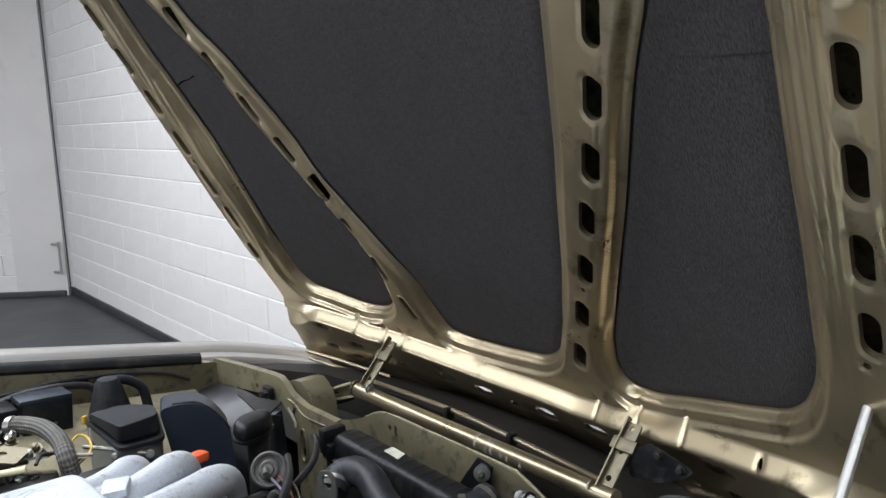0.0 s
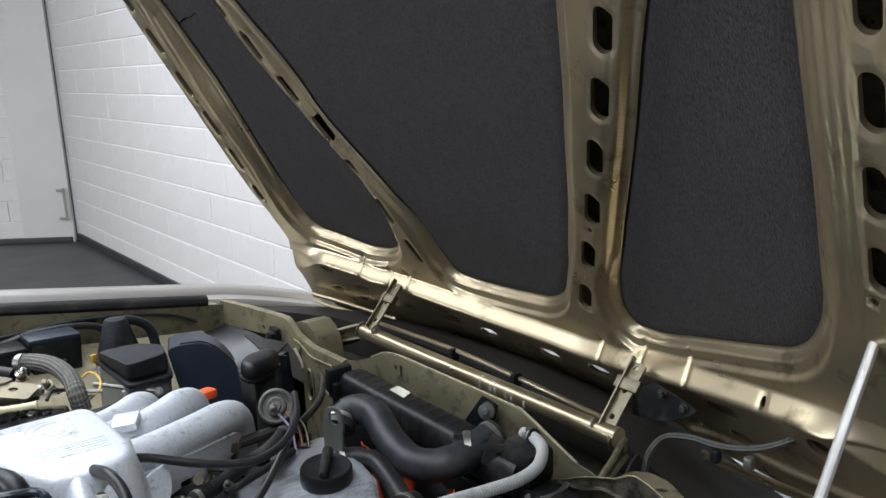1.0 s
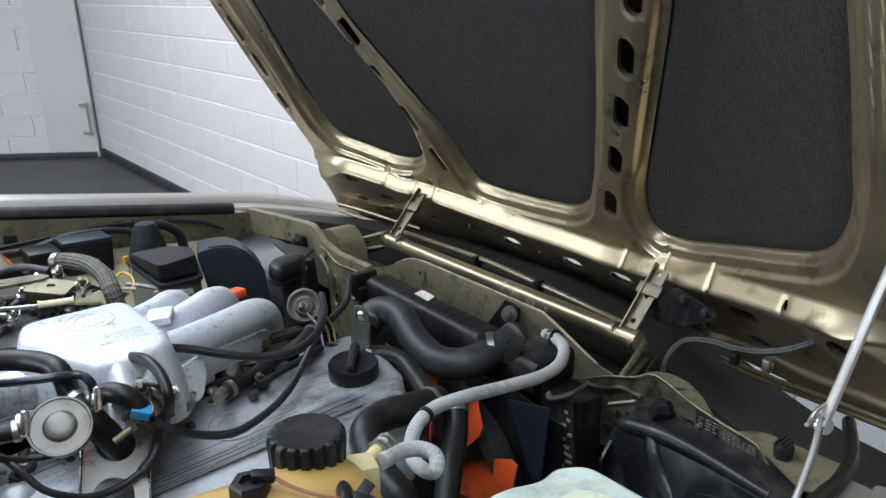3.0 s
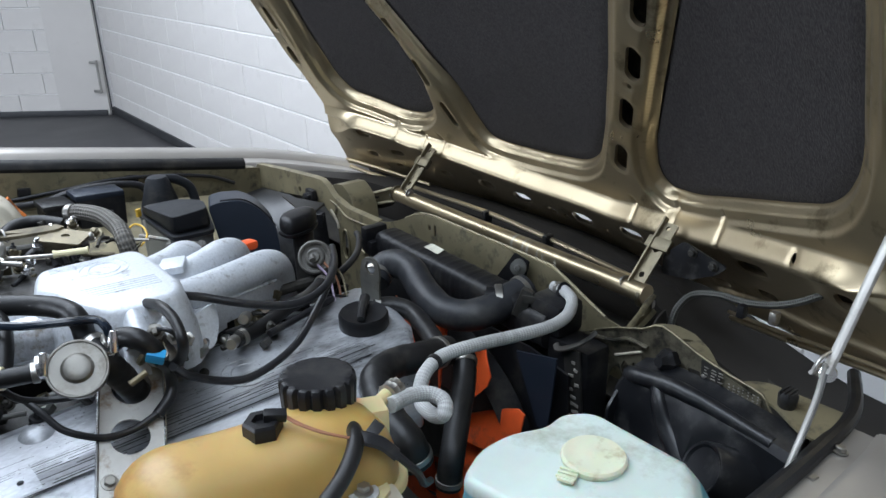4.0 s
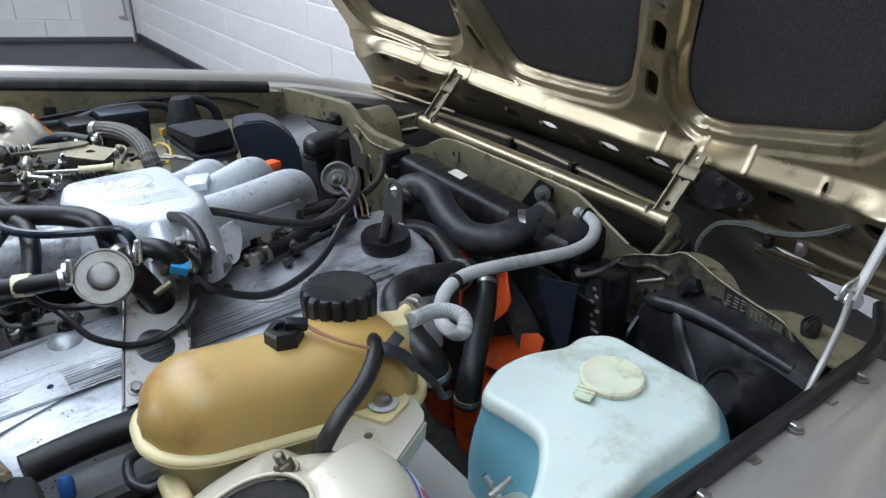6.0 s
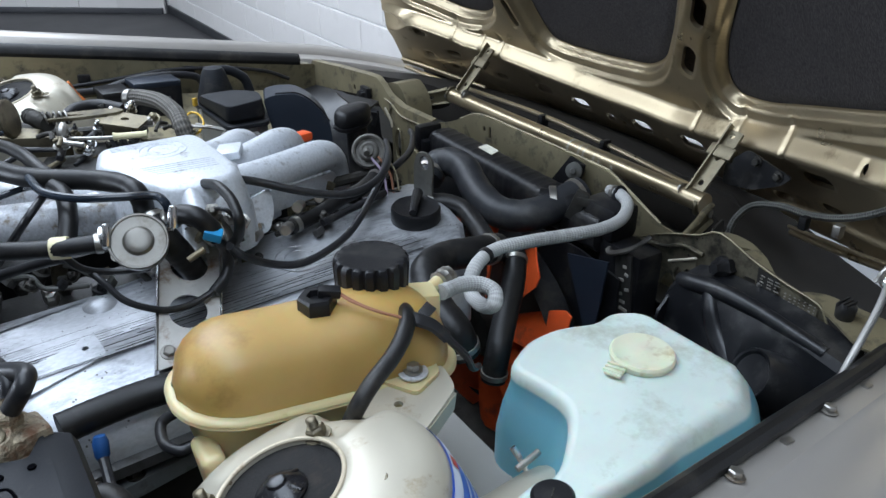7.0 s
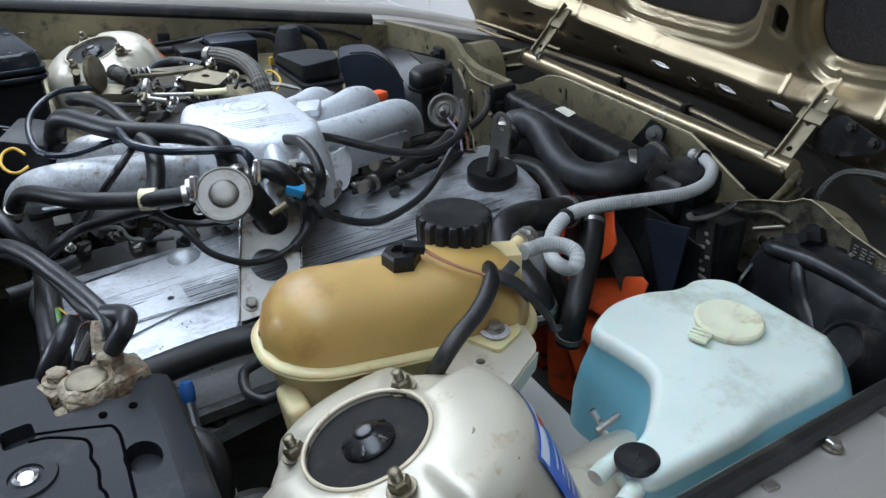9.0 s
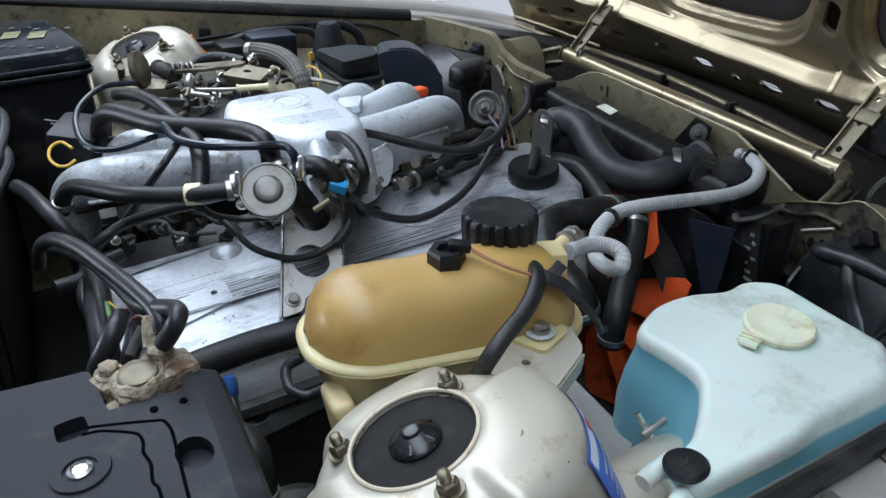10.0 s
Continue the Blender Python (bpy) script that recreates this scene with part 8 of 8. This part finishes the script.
hose("coolant_hose", 0.0215, RUBBER, "thick black coolant hose behind the expansion tank", [(-0.419, -0.283, 0.900), (-0.473, -0.297, 0.915), (-0.518, -0.296, 0.920), (-0.555, -0.311, 0.920), (-0.572, -0.339, 0.910), (-0.579, -0.378, 0.900), (-0.580, -0.417, 0.890), (-0.573, -0.425, 0.860)])
hose("coolant_hose", 0.017, RUBBER, "black coolant hose running down by the radiator", [(-0.399, -0.297, 0.890), (-0.422, -0.326, 0.870), (-0.464, -0.366, 0.850), (-0.502, -0.400, 0.820), (-0.511, -0.403, 0.780)])
hose("braided_hose", 0.0088, BRAID, "light grey fabric-braided coolant hose to the tank", [(-0.217, -0.292, 0.945), (-0.224, -0.322, 0.950), (-0.240, -0.353, 0.950), (-0.281, -0.383, 0.950), (-0.326, -0.391, 0.950), (-0.385, -0.388, 0.955), (-0.444, -0.382, 0.960), (-0.498, -0.384, 0.965), (-0.538, -0.401, 0.965), (-0.560, -0.418, 0.955), (-0.568, -0.435, 0.945), (-0.573, -0.465, 0.950), (-0.576, -0.487, 0.965), (-0.570, -0.479, 0.975), (-0.578, -0.464, 0.980), (-0.601, -0.460, 0.985), (-0.633, -0.469, 0.990)])
hose("heater_pipe", 0.0175, RUBBER, "long black pipe along the engine side", [(-1.015, -0.324, 0.875), (-0.977, -0.318, 0.875), (-0.931, -0.314, 0.875), (-0.885, -0.315, 0.875), (-0.827, -0.306, 0.870)])
hose("overflow_hose", 0.008, RUBBER, "black overflow hose hanging beside the tank bracket", [(-0.700, -0.499, 1.012), (-0.711, -0.532, 1.022), (-0.726, -0.553, 1.020), (-0.747, -0.567, 1.010), (-0.773, -0.578, 1.000), (-0.791, -0.583, 0.985), (-0.795, -0.572, 0.960)])
hose("wiring_cable", 0.006, CABLE, "small black cable loop below the tank", [(-0.904, -0.368, 0.880), (-0.922, -0.366, 0.870), (-0.926, -0.386, 0.860), (-0.915, -0.407, 0.860), (-0.896, -0.407, 0.860)])
hose("terminal_cable", 0.0055, CABLE, "black cable hanging from the blue terminal", [(-0.984, -0.362, 0.852), (-0.985, -0.385, 0.846), (-0.987, -0.420, 0.835), (-0.992, -0.450, 0.80)])
hose("battery_cable", 0.007, CABLE, "thick black battery cable arching to the terminal", [(-1.137, -0.210, 0.980), (-1.126, -0.249, 1.020), (-1.107, -0.300, 1.050), (-1.085, -0.359, 1.065), (-1.063, -0.423, 1.070), (-1.046, -0.480, 1.075), (-1.036, -0.518, 1.075), (-1.037, -0.528, 1.065)])
hose("battery_cable", 0.007, CABLE, "second thick black battery cable", [(-1.120, -0.216, 1.000), (-1.084, -0.331, 1.040), (-1.061, -0.426, 1.060), (-1.046, -0.490, 1.070), (-1.024, -0.532, 1.085), (-1.026, -0.549, 1.085), (-1.038, -0.543, 1.065)])
hose("battery_cable", 0.008, CABLE, "black cable rising behind the battery", [(-1.097, -0.476, 1.000), (-1.086, -0.491, 1.030), (-1.071, -0.487, 1.050), (-1.063, -0.466, 1.050)])
hose("wiring_cable", 0.0095, CABLE, "black sleeved loom along the bulkhead", [(-1.159, 0.025, 0.980), (-1.140, -0.037, 0.990), (-1.120, -0.108, 0.990), (-1.104, -0.130, 0.970), (-1.095, -0.122, 0.940), (-1.102, -0.148, 0.920), (-1.134, -0.159, 0.920)])
hose("wiring_cable", 0.009, CABLE, "black loom dropping behind the battery", [(-1.056, -0.132, 0.930), (-1.087, -0.152, 0.930), (-1.103, -0.205, 0.930), (-1.098, -0.258, 0.930), (-1.089, -0.293, 0.920)])
hose("coolant_hose", 0.013, RUBBER, "black hose near the inner wing", [(-1.007, -0.448, 0.880), (-0.990, -0.459, 0.880), (-0.982, -0.475, 0.870), (-0.982, -0.486, 0.850), (-0.984, -0.487, 0.820)])
hose("idle_hose", 0.0145, BRAID2, "grey-black fabric-braided hose behind the manifold", [(-0.766, 0.379, 1.010), (-0.746, 0.357, 1.015), (-0.723, 0.309, 1.015), (-0.715, 0.245, 1.010), (-0.717, 0.204, 1.000), (-0.713, 0.202, 0.970)])
hose("air_hose", 0.012, RUBBER, "black rubber hose behind the throttle linkage", [(-0.869, 0.419, 0.980), (-0.845, 0.435, 0.990), (-0.807, 0.436, 0.990), (-0.771, 0.401, 0.985)])
hose("fender_loom", 0.0045, CABLE, "black cable along the inner wing", [(-0.93, 0.762, 0.944), (-0.851, 0.765, 0.946), (-0.80, 0.765, 0.947), (-0.741, 0.765, 0.948), (-0.681, 0.765, 0.950), (-0.618, 0.765, 0.953), (-0.541, 0.765, 0.948), (-0.448, 0.765, 0.935), (-0.365, 0.765, 0.915), (-0.309, 0.760, 0.889)])
hose("washer_loom", 0.0085, CABLE, "black loom along the far wheel arch", [(-0.93, 0.735, 0.944), (-0.854, 0.740, 0.947), (-0.806, 0.740, 0.939), (-0.748, 0.740, 0.938), (-0.686, 0.740, 0.949), (-0.637, 0.740, 0.950), (-0.588, 0.740, 0.946), (-0.544, 0.740, 0.934), (-0.527, 0.735, 0.910)])
for x, z in ((-0.779, 0.958), (-0.55, 0.944)):
    single("cable_clip", block(0.026, 0.012, 0.020, pose(x, 0.771, z, 0, 8, 0), 0.004), BLACK, "black plastic cable clip on the inner wing", "clip", "wing cable clips")
hose("wiring_cable", 0.006, CABLE, "black cable rising by the front panel", [(-0.455, -0.011, 0.930), (-0.419, 0.010, 0.930), (-0.360, 0.067, 0.925), (-0.318, 0.128, 0.925), (-0.299, 0.170, 0.920)])
hose("wiring_cable", 0.0055, CABLE, "black cable along the injectors", [(-0.620, -0.128, 0.930), (-0.577, -0.112, 0.930), (-0.530, -0.095, 0.930), (-0.488, -0.072, 0.925)])
hose("coolant_hose", 0.011, RUBBER, "black hose beside the valve cover", [(-0.668, -0.117, 0.930), (-0.615, -0.097, 0.930), (-0.562, -0.074, 0.935), (-0.526, -0.069, 0.940), (-0.473, -0.027, 0.940)])
hose("release_cable", 0.0055, ROPE, "grey braided hood release cable", [(-0.067, -0.404, 0.870), (-0.056, -0.405, 0.900), (-0.032, -0.415, 0.920), (-0.030, -0.459, 0.935), (-0.030, -0.502, 0.9385), (-0.030, -0.545, 0.950), (-0.030, -0.580, 0.967), (-0.026, -0.606, 0.985), (-0.016, -0.632, 1.005), (0.010, -0.640, 1.012)])
hose("taped_loom", 0.0125, CABLE, "black taped wiring bundle behind the battery", [(-1.084, -0.220, 0.970), (-1.083, -0.334, 1.000), (-1.084, -0.386, 1.000), (-1.085, -0.417, 0.990), (-1.090, -0.426, 0.960)])
hose("wiring_cable", 0.0075, CABLE, "black cable end behind the battery", [(-1.058, -0.413, 1.020), (-1.058, -0.429, 1.010), (-1.064, -0.443, 1.000), (-1.073, -0.445, 0.980)])
hose("loose_wire", 0.0022, GREENW, "green and yellow wire end behind the battery", [(-1.073, -0.406, 1.030), (-1.073, -0.424, 1.030), (-1.072, -0.431, 1.020)])
hose("loose_wire", 0.0012, REDW, "red wire end behind the battery", [(-1.072, -0.433, 1.020), (-1.065, -0.437, 1.035), (-1.057, -0.432, 1.035)])
hose("loose_wire", 0.001, YELLOWW, "thin yellow wire end behind the battery", [(-1.071, -0.414, 1.035), (-1.065, -0.430, 1.035), (-1.062, -0.432, 1.025)])
hose("loose_wire", 0.0012, COPPERW, "brown wire end behind the battery", [(-1.059, -0.428, 1.020), (-1.052, -0.440, 1.030), (-1.048, -0.436, 1.020)])
hose("yellow_ring", 0.0021, YELLOWW, "small yellow wire loop", [(-1.084, 0.074, 1.000), (-1.096, 0.091, 1.005), (-1.109, 0.080, 1.005), (-1.114, 0.056, 1.000), (-1.107, 0.035, 0.995), (-1.095, 0.024, 0.995), (-1.083, 0.034, 0.997)])
hose("yellow_wire", 0.002, YELLOWW, "thin yellow wire loop by the air filter", [(-0.684, 0.332, 0.970), (-0.665, 0.348, 0.975), (-0.656, 0.326, 0.975), (-0.660, 0.288, 0.970), (-0.677, 0.272, 0.960), (-0.688, 0.297, 0.955)])

# ---- wall blocks ----


def block_mesh(w, h):
    bm = block(w - 0.008, 0.02, h - 0.008, Matrix(), 0.004, 1)
    me = bpy.data.meshes.new("wall_block")
    bm.to_mesh(me)
    bm.free()
    me.materials.append(BLOCK)
    return me


FULL, HALF = block_mesh(0.52, 0.195), block_mesh(0.26, 0.195)


def lay(wall, origin, way, out, count, first, rows):
    """Running bond along a wall; out is the way to the room."""
    turn = plane_of((0, 0, 0), way, out)
    for r in range(rows):
        s = first + (0.0 if r % 2 else -0.26)
        run = [(s + 0.52 * i + 0.26, FULL) for i in range(count)]
        if r % 2 and first:
            run = [(s - 0.13, HALF), *run]
        elif r % 2 == 0 and not first:
            run = [(s + 0.39, HALF), *run[1:]]
        for c, mesh in run:
            ob = new("wall_block", mesh)
            ob.parent = wall
            ob.matrix_basis = Matrix.Translation(Vector(origin) + Vector(way) * c + Vector((0, 0, 0.0975 + 0.195 * r)) + Vector(out) * rb.uniform(0, 0.0015)) @ turn


rb = random.Random(2)
lay(wall_front, Vector((*CORNER, 0)) + Vector((0.019, 0, 0)), -RDIR, Vector((-RDIR.y, RDIR.x, 0)), 13, 0.0, 16)
lay(wall_far, Vector((*CORNER, 0)) + Vector((0.6, 0.8, 0)) * 0.0145, FDIR, Vector((-0.6, -0.8, 0)), 4, 0.62, 16)
